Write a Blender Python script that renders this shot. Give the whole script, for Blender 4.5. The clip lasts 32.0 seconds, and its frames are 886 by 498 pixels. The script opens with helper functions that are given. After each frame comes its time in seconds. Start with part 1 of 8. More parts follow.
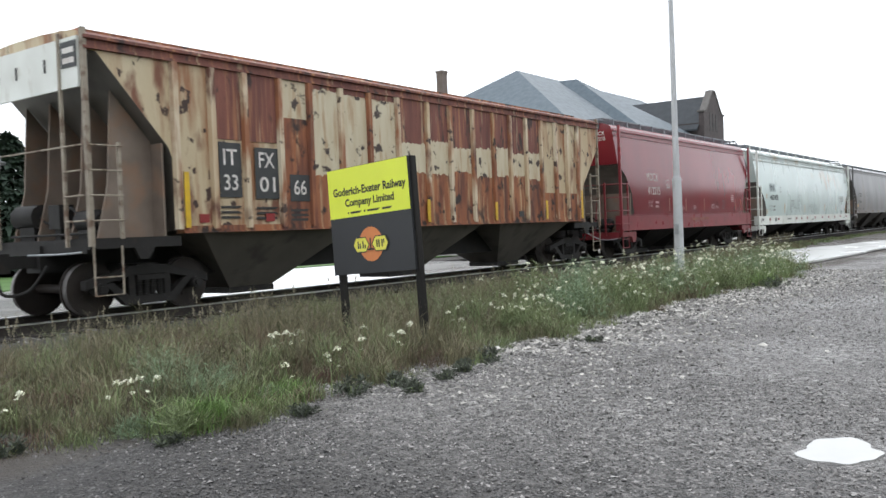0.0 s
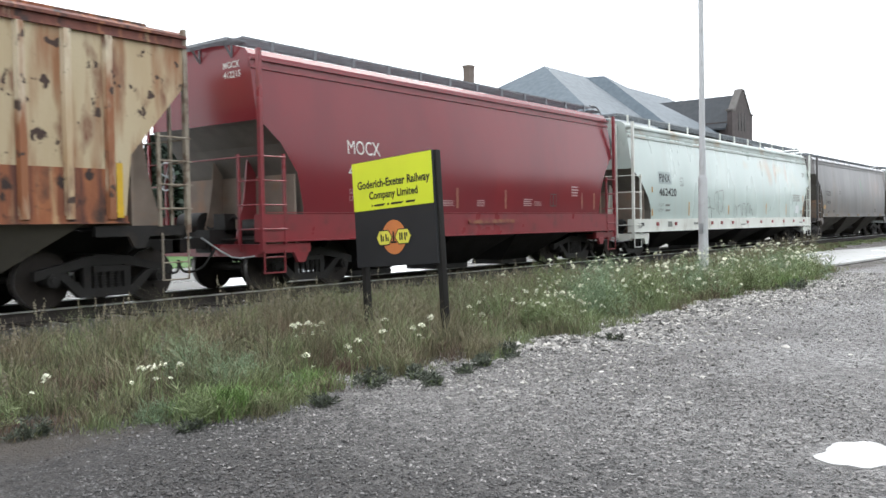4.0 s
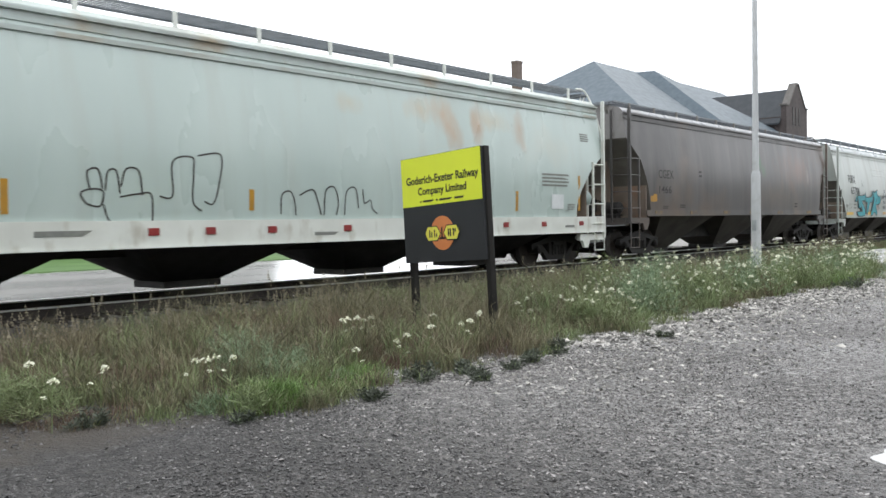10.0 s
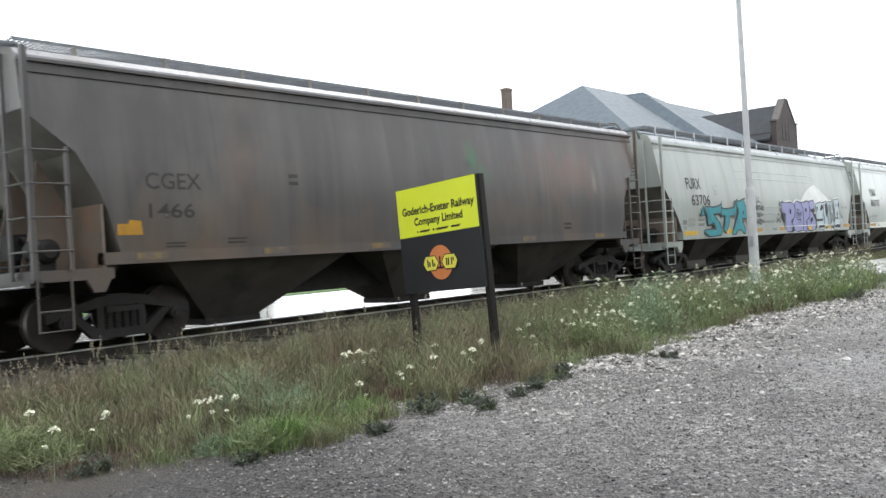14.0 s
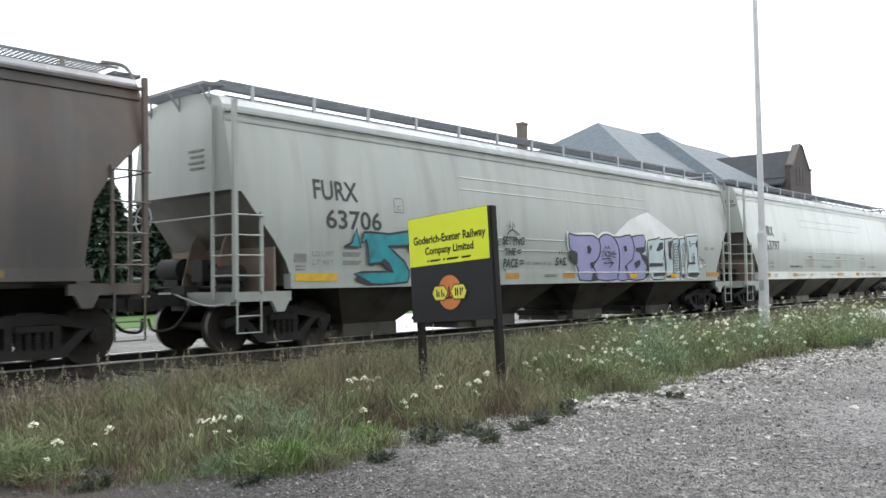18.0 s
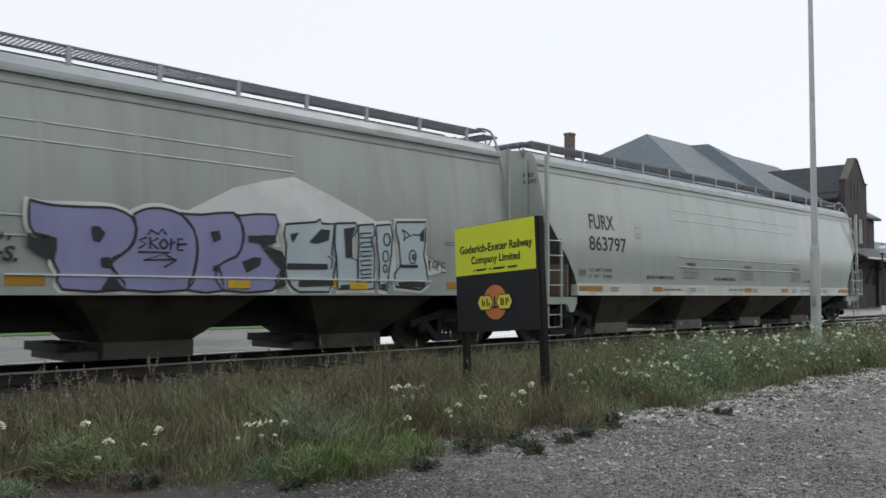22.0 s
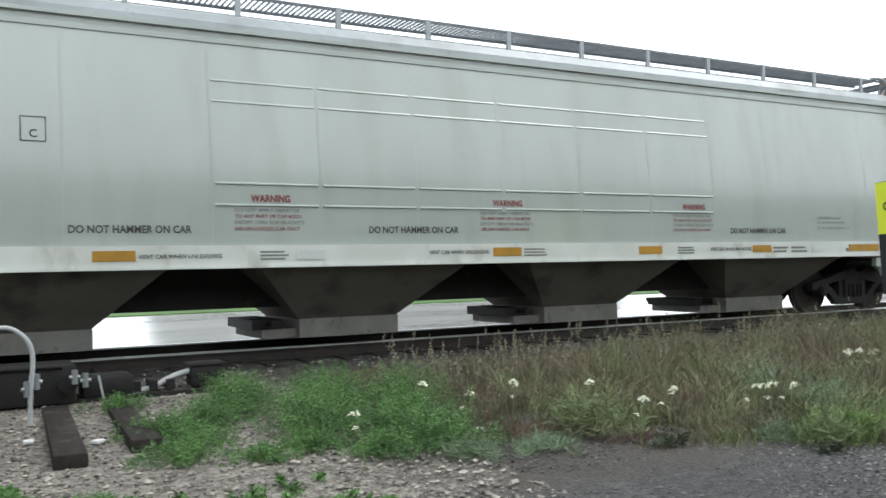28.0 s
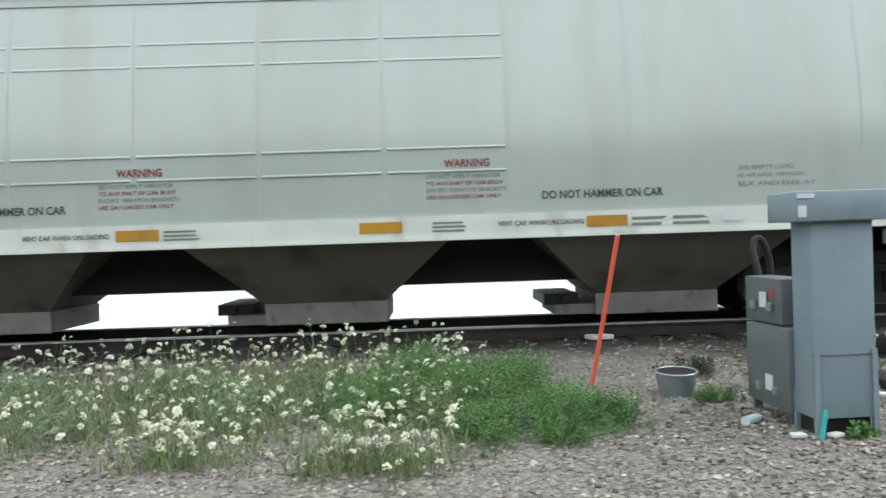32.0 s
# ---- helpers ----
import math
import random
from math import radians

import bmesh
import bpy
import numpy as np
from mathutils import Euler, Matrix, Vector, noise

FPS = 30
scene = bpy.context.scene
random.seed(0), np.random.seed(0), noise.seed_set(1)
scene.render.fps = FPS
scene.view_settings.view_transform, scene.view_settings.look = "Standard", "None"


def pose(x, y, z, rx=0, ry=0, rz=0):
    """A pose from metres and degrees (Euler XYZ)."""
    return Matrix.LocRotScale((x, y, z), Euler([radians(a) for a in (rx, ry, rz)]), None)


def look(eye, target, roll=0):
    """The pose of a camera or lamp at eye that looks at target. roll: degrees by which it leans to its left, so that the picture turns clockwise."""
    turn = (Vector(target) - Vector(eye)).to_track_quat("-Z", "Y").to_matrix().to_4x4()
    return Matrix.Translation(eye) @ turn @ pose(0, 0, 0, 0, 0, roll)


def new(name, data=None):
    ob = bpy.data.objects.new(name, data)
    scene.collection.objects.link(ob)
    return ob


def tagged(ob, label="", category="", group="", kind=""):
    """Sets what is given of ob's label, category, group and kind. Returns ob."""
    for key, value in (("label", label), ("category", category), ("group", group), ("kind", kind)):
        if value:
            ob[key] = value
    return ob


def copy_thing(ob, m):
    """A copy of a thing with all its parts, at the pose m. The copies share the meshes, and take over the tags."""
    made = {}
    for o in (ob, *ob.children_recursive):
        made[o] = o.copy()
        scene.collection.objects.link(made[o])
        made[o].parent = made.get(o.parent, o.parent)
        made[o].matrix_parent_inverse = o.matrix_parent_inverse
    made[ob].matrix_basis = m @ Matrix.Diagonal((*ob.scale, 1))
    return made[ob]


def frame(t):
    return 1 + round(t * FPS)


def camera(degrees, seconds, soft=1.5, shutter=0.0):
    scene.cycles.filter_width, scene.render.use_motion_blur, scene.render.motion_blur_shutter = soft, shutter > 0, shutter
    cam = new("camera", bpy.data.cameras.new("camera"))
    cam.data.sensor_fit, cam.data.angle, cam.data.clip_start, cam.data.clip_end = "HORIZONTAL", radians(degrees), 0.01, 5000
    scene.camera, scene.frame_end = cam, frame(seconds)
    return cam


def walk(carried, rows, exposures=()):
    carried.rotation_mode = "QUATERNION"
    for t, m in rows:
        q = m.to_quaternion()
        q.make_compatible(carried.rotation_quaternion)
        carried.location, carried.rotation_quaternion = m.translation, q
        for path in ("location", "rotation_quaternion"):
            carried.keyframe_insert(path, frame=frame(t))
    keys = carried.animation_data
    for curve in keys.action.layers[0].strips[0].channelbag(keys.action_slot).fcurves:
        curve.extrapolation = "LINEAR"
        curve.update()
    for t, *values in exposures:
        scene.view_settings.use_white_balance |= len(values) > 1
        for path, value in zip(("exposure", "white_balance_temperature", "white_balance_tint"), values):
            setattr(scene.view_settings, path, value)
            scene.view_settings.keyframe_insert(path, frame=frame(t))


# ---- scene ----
cam = camera(53.79, 32.0, shutter=0.3)
PATH = [
    (0, pose(0.000, 0.000, 1.500, 88.84, 2.29, -54.06)),
    (0.5, pose(-0.011, -0.014, 1.509, 88.67, 1.87, -53.25)),
    (1, pose(-0.007, -0.025, 1.499, 88.62, 2.06, -52.78)),
    (1.5, pose(-0.013, -0.025, 1.496, 88.56, 1.51, -52.64)),
    (2, pose(-0.009, -0.024, 1.496, 88.56, 1.34, -52.61)),
    (2.5, pose(-0.009, -0.017, 1.493, 88.59, 1.44, -52.49)),
    (3, pose(-0.014, -0.031, 1.492, 88.61, 1.47, -52.45)),
    (3.5, pose(-0.018, -0.027, 1.495, 88.56, 1.06, -52.44)),
    (5.5, pose(-0.011, -0.028, 1.500, 88.43, 1.53, -52.91)),
    (6, pose(-0.017, -0.023, 1.499, 88.46, 1.40, -53.16)),
    (6.5, pose(-0.023, -0.026, 1.502, 88.51, 1.17, -53.14)),
    (7, pose(-0.028, -0.033, 1.501, 88.53, 1.19, -53.19)),
    (7.5, pose(-0.035, -0.027, 1.496, 88.68, 1.84, -53.08)),
    (8, pose(-0.027, -0.025, 1.499, 88.09, 1.57, -53.18)),
    (8.5, pose(-0.038, -0.023, 1.498, 88.52, 1.43, -51.97)),
    (9, pose(-0.038, -0.025, 1.498, 88.57, 0.80, -51.42)),
    (9.5, pose(-0.046, -0.032, 1.488, 88.83, 0.31, -50.63)),
    (10, pose(-0.042, -0.024, 1.495, 88.33, 0.97, -49.41)),
    (10.5, pose(-0.043, -0.027, 1.493, 88.05, 1.92, -49.09)),
    (11, pose(-0.034, -0.028, 1.490, 88.20, 2.60, -49.21)),
    (11.5, pose(-0.024, -0.013, 1.498, 88.23, 3.35, -49.80)),
    (12, pose(-0.028, -0.001, 1.495, 89.89, 4.00, -49.94)),
    (12.5, pose(-0.032, -0.003, 1.493, 90.96, 4.23, -49.90)),
    (13, pose(-0.033, 0.001, 1.488, 91.63, 4.06, -49.83)),
    (13.5, pose(-0.032, 0.008, 1.496, 91.11, 3.42, -49.88)),
    (14, pose(-0.027, 0.009, 1.496, 90.24, 3.43, -49.63)),
    (14.5, pose(-0.022, 0.006, 1.492, 89.73, 3.77, -49.63)),
    (16.5, pose(-0.034, 0.010, 1.492, 89.43, 2.29, -50.37)),
    (17, pose(-0.040, 0.012, 1.487, 89.97, 1.60, -49.83)),
    (17.5, pose(-0.043, 0.005, 1.482, 91.06, 0.95, -49.32)),
    (18, pose(-0.049, -0.002, 1.488, 92.27, 0.96, -49.04)),
    (18.5, pose(-0.047, -0.008, 1.490, 93.24, 1.35, -47.25)),
    (19, pose(-0.051, -0.006, 1.495, 93.67, 1.38, -46.34)),
    (19.5, pose(-0.057, -0.007, 1.496, 93.69, 0.99, -45.81)),
    (20, pose(-0.059, -0.009, 1.493, 93.51, 0.62, -45.49)),
    (20.5, pose(-0.060, -0.009, 1.495, 93.29, 0.09, -45.41)),
    (21, pose(-0.055, 0.005, 1.493, 93.07, -0.18, -45.52)),
    (21.5, pose(-0.063, -0.003, 1.486, 92.99, -0.30, -45.82)),
    (22, pose(-0.065, 0.008, 1.488, 92.89, -0.18, -46.14)),
    (22.5, pose(-0.054, 0.017, 1.478, 92.73, -0.40, -46.48)),
    (23, pose(-0.064, 0.029, 1.482, 92.38, -1.04, -46.90)),
    (23.5, pose(-0.061, 0.040, 1.480, 92.13, -0.98, -47.19)),
    (24, pose(-0.082, 0.051, 1.483, 91.98, -0.76, -47.54)),
    (24.5, pose(-0.111, 0.070, 1.492, 92.09, 0.30, -47.49)),
    (25, pose(-0.181, 0.115, 1.491, 92.26, 1.17, -46.94)),
    (25.5, pose(-0.333, 0.223, 1.494, 92.38, 1.97, -45.33)),
    (26, pose(-0.589, 0.393, 1.492, 92.42, 2.09, -42.25)),
    (26.5, pose(-0.849, 0.598, 1.484, 92.18, 0.65, -38.41)),
    (28.5, pose(-1.907, 1.377, 1.419, 90.82, 1.58, -26.42)),
    (29, pose(-2.300, 1.514, 1.430, 90.56, 1.51, -23.32)),
    (29.5, pose(-2.747, 1.669, 1.434, 90.40, 1.92, -18.06)),
    (30, pose(-3.170, 1.747, 1.439, 90.15, 2.00, -13.63)),
    (30.5, pose(-3.599, 1.819, 1.458, 89.79, 2.16, -9.22)),
    (31, pose(-4.030, 1.890, 1.464, 89.52, 2.19, -5.09)),
    (31.5, pose(-4.433, 1.948, 1.475, 89.32, 2.20, -1.76)),
    (32, pose(-4.853, 1.970, 1.464, 89.33, 1.89, -0.81)),
]
# how far the train has rolled, second by second (metres along the track)
ROLL = [
    (0, 0.00), (0.5, -1.86), (1, -3.73), (1.5, -5.64), (2, -7.55), (2.5, -9.51), (3, -11.49), (3.5, -13.54), (5.5, -21.48), (6, -23.51), (6.5, -25.52), (7, -27.52), (7.5, -29.53), (8, -31.55), (8.5, -33.60), (9, -35.65), (9.5, -37.71), (10, -39.77), (10.5, -41.83), (11, -43.91), (11.5, -45.98), (12, -48.03), (12.5, -50.01), (13, -51.91), (13.5, -53.88), (14, -55.85), (14.5, -57.83), (16.5, -65.64), (17, -67.55), (17.5, -69.43), (18, -71.28), (18.5, -73.08), (19, -74.85), (19.5, -76.57), (20, -78.28), (20.5, -79.98), (21, -81.66), (21.5, -83.29), (22, -84.93), (22.5, -86.58), (23, -88.21), (23.5, -89.84), (24, -91.48), (24.5, -93.15), (25, -94.81), (25.5, -96.48), (26, -98.23), (26.5, -99.95), (28.5, -106.52), (29, -108.17), (29.5, -109.85), (30, -111.53), (30.5, -113.21), (31, -114.86), (31.5, -116.51), (32, -118.13),
]
# ---- world, sun, exposure ----
EXPOSURES = [(0.0, -0.16, 6300, 10), (2.0, 0.1, 6350, 10), (6.0, 0.14, 6300, 10), (8.0, -0.04, 6350, 10), (10.0, -0.06, 6400, 10), (12.0, 0.05, 6420, 10), (14.5, 0.08, 6400, 10), (17.5, 0.14, 6380, 10), (18.0, 0.0, 6380, 10), (19.0, -0.72, 6380, 10), (20.0, -0.95, 6380, 10.5), (23.0, -0.93, 6350, 10), (25.0, -0.65, 6350, 10), (26.5, -0.6, 6350, 10), (28.5, -0.02, 6200, 6), (32.0, 0.04, 6150, 5)]
walk(cam, PATH, EXPOSURES)

world = bpy.data.worlds.new("overcast_sky")
scene.world = world
world.use_nodes = True
wn, wl = world.node_tree.nodes, world.node_tree.links
sky = wn.new("ShaderNodeTexSky")
sky.sky_type, sky.sun_disc = "NISHITA", False
sky.sun_elevation, sky.sun_rotation = radians(52), radians(85)
hsv = wn.new("ShaderNodeHueSaturation")
hsv.inputs["Saturation"].default_value = 0.15
hsv.inputs["Value"].default_value = 0.10
cloud = wn.new("ShaderNodeMix")
cloud.data_type = "RGBA"
cloud.inputs[0].default_value = 0.85
cloud.inputs[7].default_value = (1.96, 2.02, 2.08, 1)
wl.new(sky.outputs[0], hsv.inputs["Color"])
wl.new(hsv.outputs[0], cloud.inputs[6])
wl.new(cloud.outputs[2], wn["Background"].inputs[0])
wn["Background"].inputs[1].default_value = 1.0

sun = new("sun", bpy.data.lights.new("sun", "SUN"))
sun.data.energy, sun.data.angle, sun.data.color = 1.0, radians(30), (1, 0.97, 0.92)
sun.matrix_world = look((22, 2, 28), (0, 0, 0))
# ---- materials ----
def mat(name, a, b=None, scale=3.0, rough=0.7, metal=0.0, bump=0.0, bscale=60.0, stretch=(1, 1, 1), spots=None, more=(), spot_scale=4.0, spot_edge=(0.55, 0.68), spot_stretch=(1, 1, 1), detail=6.0, island=0.0, rough_var=0.1, spec=0.5, space="Object", bdist=0.02, blots=()):
    """Two colours blended by noise, an optional third in spots, soft stains (x, z, rx, rz, colour, amount), fine relief."""
    m = bpy.data.materials.new(name)
    m.use_nodes = True
    n, l = m.node_tree.nodes, m.node_tree.links
    p = n["Principled BSDF"]
    b = b or tuple(c * 0.8 for c in a)
    tc = n.new("ShaderNodeTexCoord")

    def noise_at(sc, st, det=detail):
        mp = n.new("ShaderNodeMapping")
        mp.inputs["Scale"].default_value = st
        l.new(tc.outputs[space], mp.inputs[0])
        t = n.new("ShaderNodeTexNoise")
        t.inputs["Scale"].default_value, t.inputs["Detail"].default_value = sc, det
        l.new(mp.outputs[0], t.inputs["Vector"])
        return t.outputs["Fac"]

    def mixed(fac, c1, c2):
        x = n.new("ShaderNodeMix")
        x.data_type = "RGBA"
        l.new(fac, x.inputs[0])
        for sock, c in ((x.inputs[6], c1), (x.inputs[7], c2)):
            if isinstance(c, tuple):
                sock.default_value = (*c, 1)
            else:
                l.new(c, sock)
        return x.outputs[2]

    def stepped(fac, lo, hi):
        r = n.new("ShaderNodeMapRange")
        r.inputs[1].default_value, r.inputs[2].default_value = lo, hi
        l.new(fac, r.inputs[0])
        return r.outputs[0]

    base = noise_at(scale, stretch)
    col = mixed(stepped(base, 0.3, 0.7), a, b)
    if island:
        g = n.new("ShaderNodeNewGeometry")
        h = n.new("ShaderNodeHueSaturation")
        rv = n.new("ShaderNodeMapRange")
        rv.inputs[3].default_value, rv.inputs[4].default_value = 1 - island, 1 + island
        l.new(g.outputs["Random Per Island"], rv.inputs[0])
        l.new(rv.outputs[0], h.inputs["Value"])
        l.new(col, h.inputs["Color"])
        col = h.outputs[0]
    if spots:
        col = mixed(stepped(noise_at(spot_scale, spot_stretch), *spot_edge), col, spots)
    for c3, sc3, e3, st3 in more:
        col = mixed(stepped(noise_at(sc3, st3), *e3), col, c3)
    ragged_edge = noise_at(3.0, (1, 1, 0.5)) if blots else None
    for bx, bz, rx, rz, c4, amount in blots:
        mp = n.new("ShaderNodeMapping")
        mp.inputs["Location"].default_value = (-bx / rx, 0, -bz / rz)
        mp.inputs["Scale"].default_value = (1 / rx, 0, 1 / rz)
        l.new(tc.outputs["Object"], mp.inputs[0])
        dist = n.new("ShaderNodeVectorMath")
        dist.operation = "LENGTH"
        l.new(mp.outputs[0], dist.inputs[0])
        rag = n.new("ShaderNodeMath")
        rag.operation = "MULTIPLY_ADD"
        l.new(ragged_edge, rag.inputs[0])
        rag.inputs[1].default_value = 1.6
        l.new(dist.outputs["Value"], rag.inputs[2])
        soft = n.new("ShaderNodeMapRange")
        soft.inputs[1].default_value, soft.inputs[2].default_value = 1.75, 0.75
        soft.inputs[4].default_value = amount
        l.new(rag.outputs[0], soft.inputs[0])
        col = mixed(soft.outputs[0], col, c4)
    l.new(col, p.inputs["Base Color"])
    p.inputs["Metallic"].default_value = metal
    p.inputs["Specular IOR Level"].default_value = spec
    rr = n.new("ShaderNodeMapRange")
    rr.inputs[3].default_value, rr.inputs[4].default_value = max(0.02, rough - rough_var), min(1, rough + rough_var)
    l.new(base, rr.inputs[0])
    l.new(rr.outputs[0], p.inputs["Roughness"])
    if bump:
        bp = n.new("ShaderNodeBump")
        bp.inputs["Strength"].default_value, bp.inputs["Distance"].default_value = bump, bdist
        l.new(noise_at(bscale, (1, 1, 1), 3.0), bp.inputs["Height"])
        l.new(bp.outputs[0], p.inputs["Normal"])
    return m


DIRT = (0.16, 0.14, 0.115)
M_GREY = mat("pale_grey_paint", (0.465, 0.505, 0.465), (0.41, 0.445, 0.41), 0.8, 0.21, bump=0.03, bscale=2.5, bdist=0.03, stretch=(1, 1, 0.4), spots=(0.36, 0.378, 0.335), spot_scale=1.4, spot_edge=(0.5, 0.95), spot_stretch=(1.5, 1, 0.28), spec=1.0)
M_GREYB = mat("weathered_grey_paint", (0.385, 0.415, 0.385), (0.32, 0.35, 0.325), 0.8, 0.33, bump=0.04, bscale=2.5, bdist=0.03, stretch=(1, 1, 0.4), spots=(0.27, 0.275, 0.24), spot_scale=1.6, spot_edge=(0.45, 0.85), spot_stretch=(1.8, 1, 0.2), spec=0.6)
# side grey toned down to hold back the sky's brightness on upward faces
M_GREYROOF = mat("toned_down_grey_roof_paint", (0.40, 0.43, 0.44), (0.31, 0.335, 0.34), 1.4, 0.3, spots=(0.24, 0.24, 0.22), spot_scale=1.8, spot_edge=(0.52, 0.78), spec=0.6)
M_ENDGRIME = mat("rust_brown_end_grime", (0.24, 0.19, 0.15), (0.16, 0.125, 0.10), 1.8, 0.75, spots=(0.25, 0.15, 0.095), spot_scale=2.2, spot_edge=(0.5, 0.75), bump=0.1, bscale=25)
M_MINT = mat("pale_mint_paint", blots=((13.2, 3.35, 0.55, 0.5, (0.42, 0.25, 0.12), 0.8), (13.55, 2.9, 0.35, 0.45, (0.40, 0.24, 0.12), 0.7), (14.4, 3.2, 0.3, 0.7, (0.36, 0.20, 0.09), 0.85), (14.9, 3.3, 0.7, 0.35, (0.46, 0.36, 0.22), 0.6), (15.9, 3.2, 0.3, 0.6, (0.36, 0.20, 0.09), 0.8), (12.5, 3.4, 0.5, 0.3, (0.46, 0.34, 0.20), 0.5), (17.0, 2.9, 1.2, 0.6, (0.50, 0.50, 0.42), 0.5), (10.6, 3.35, 0.35, 0.25, (0.46, 0.38, 0.25), 0.5)), a=(0.485, 0.565, 0.53), b=(0.42, 0.50, 0.47), scale=0.7, rough=0.28, bump=0.04, bscale=2.0, bdist=0.03, stretch=(1, 1, 0.4), spots=(0.42, 0.46, 0.42), spot_scale=1.4, spot_edge=(0.5, 0.9), spot_stretch=(1.8, 1, 0.25), spec=0.8)
M_MINTROOF = mat("ribbed_mint_roof_paint", (0.50, 0.57, 0.55), (0.36, 0.38, 0.35), 1.2, 0.45, spots=(0.33, 0.24, 0.14), spot_scale=0.9, spot_edge=(0.58, 0.75))
M_WHITE = mat("white_sill_paint", (0.72, 0.74, 0.69), (0.60, 0.61, 0.56), 1.5, 0.4, spots=(0.40, 0.37, 0.30), spot_scale=3, spot_edge=(0.58, 0.8), spot_stretch=(1, 1, 0.5))
M_RED = mat("dark_red_paint", (0.205, 0.022, 0.028), (0.165, 0.019, 0.026), 0.5, 0.2, bump=0.03, bscale=1.6, bdist=0.03, stretch=(1, 1, 0.5), spots=(0.14, 0.019, 0.026), spot_scale=0.8, spot_edge=(0.45, 0.9), spot_stretch=(1.3, 1, 0.5), spec=0.4)
M_REDSILL = mat("red_sill_paint", (0.25, 0.032, 0.04), (0.20, 0.03, 0.036), 1.5, 0.3, spots=(0.12, 0.035, 0.033), spot_scale=3, spot_edge=(0.55, 0.8), spec=0.6)
M_BROWN = mat("grimy_brown_grey_paint", (0.098, 0.091, 0.089), (0.070, 0.065, 0.064), 0.7, 0.33, bump=0.04, bscale=2.0, bdist=0.03, stretch=(1.2, 1, 0.35), spots=(0.135, 0.124, 0.116), spot_scale=1.0, spot_edge=(0.48, 0.85), spot_stretch=(2.2, 1, 0.22), more=(((0.072, 0.065, 0.061), 1.3, (0.56, 0.72), (3.0, 1, 0.16)), ((0.15, 0.112, 0.085), 0.5, (0.52, 0.72), (1, 1, 0.8))), blots=((1.8, 3.5, 2.6, 0.9, (0.055, 0.05, 0.048), 0.75), (2.6, 2.1, 1.2, 0.7, (0.20, 0.175, 0.15), 0.4), (7.0, 3.8, 5.0, 0.5, (0.075, 0.068, 0.064), 0.6), (13.4, 2.9, 2.6, 1.0, (0.155, 0.088, 0.062), 0.75), (14.3, 3.7, 2.4, 0.4, (0.085, 0.058, 0.05), 0.7), (14.55, 2.75, 0.18, 0.5, (0.27, 0.23, 0.205), 0.7), (11.0, 1.9, 3.0, 0.7, (0.18, 0.14, 0.11), 0.4), (9.5, 3.05, 0.32, 0.5, (0.045, 0.15, 0.065), 0.85), (9.85, 2.75, 0.3, 0.38, (0.05, 0.14, 0.06), 0.8), (9.35, 2.95, 0.22, 0.2, (0.045, 0.045, 0.045), 0.8)), spec=0.4)
M_PALEEND = mat("pale_dusty_end_paint", (0.30, 0.285, 0.28), (0.22, 0.205, 0.20), 1.6, 0.5, stretch=(1, 1, 0.5), spots=(0.12, 0.108, 0.10), spot_scale=2.2, spot_edge=(0.52, 0.7))
# weathered roof paint, its bluish pale tone put in for reflected sky
M_BROWNROOF = mat("sky_paled_weathered_roof_paint", (0.27, 0.275, 0.29), (0.20, 0.20, 0.205), 1.0, 0.28, spots=(0.15, 0.13, 0.12), spot_scale=1.2, spot_edge=(0.56, 0.72))
M_CREAM = mat("rust_streaked_cream_paint", (0.58, 0.50, 0.34), (0.47, 0.36, 0.22), 1.2, 0.65, stretch=(1, 1, 0.3), spots=(0.30, 0.14, 0.065), spot_scale=2.2, spot_edge=(0.46, 0.64), spot_stretch=(1.6, 1, 0.22), more=(((0.19, 0.08, 0.045), 2.6, (0.54, 0.66), (1, 1, 0.4)), ((0.055, 0.03, 0.022), 4.8, (0.62, 0.655), (1, 1, 0.8))), bump=0.2, bscale=18)
M_CREAMCLEAN = mat("cream_paint_patch", (0.61, 0.55, 0.40), (0.50, 0.41, 0.27), 1.9, 0.6, stretch=(2.0, 1, 0.5), spots=(0.36, 0.20, 0.095), spot_scale=2.4, spot_edge=(0.53, 0.72), spot_stretch=(2.4, 1, 0.4), more=(((0.05, 0.032, 0.026), 3.6, (0.61, 0.66), (1, 1, 1)),), bump=0.15, bscale=18)
M_RUST = mat("orange_brown_rust", (0.40, 0.15, 0.06), (0.19, 0.066, 0.036), 1.9, 0.75, stretch=(1.6, 1, 0.45), spots=(0.52, 0.36, 0.2), spot_scale=2.8, spot_edge=(0.54, 0.74), spot_stretch=(3.2, 1, 0.22), more=(((0.11, 0.042, 0.03), 2.2, (0.46, 0.64), (2.6, 1, 0.3)), ((0.035, 0.022, 0.019), 3.4, (0.57, 0.65), (1, 1, 0.9)), ((0.05, 0.03, 0.025), 1.3, (0.58, 0.7), (1.2, 1, 0.8))), bump=0.25, bscale=25)
M_RUSTDARK = mat("red_brown_rust", (0.215, 0.075, 0.05), (0.115, 0.042, 0.036), 1.7, 0.7, stretch=(2.4, 1, 0.35), spots=(0.38, 0.17, 0.08), spot_scale=2.6, spot_edge=(0.52, 0.7), spot_stretch=(3.4, 1, 0.2), more=(((0.48, 0.36, 0.22), 3.0, (0.6, 0.76), (3.0, 1, 0.22)), ((0.05, 0.028, 0.024), 3.0, (0.58, 0.66), (1.4, 1, 0.6))), bump=0.2, bscale=25)
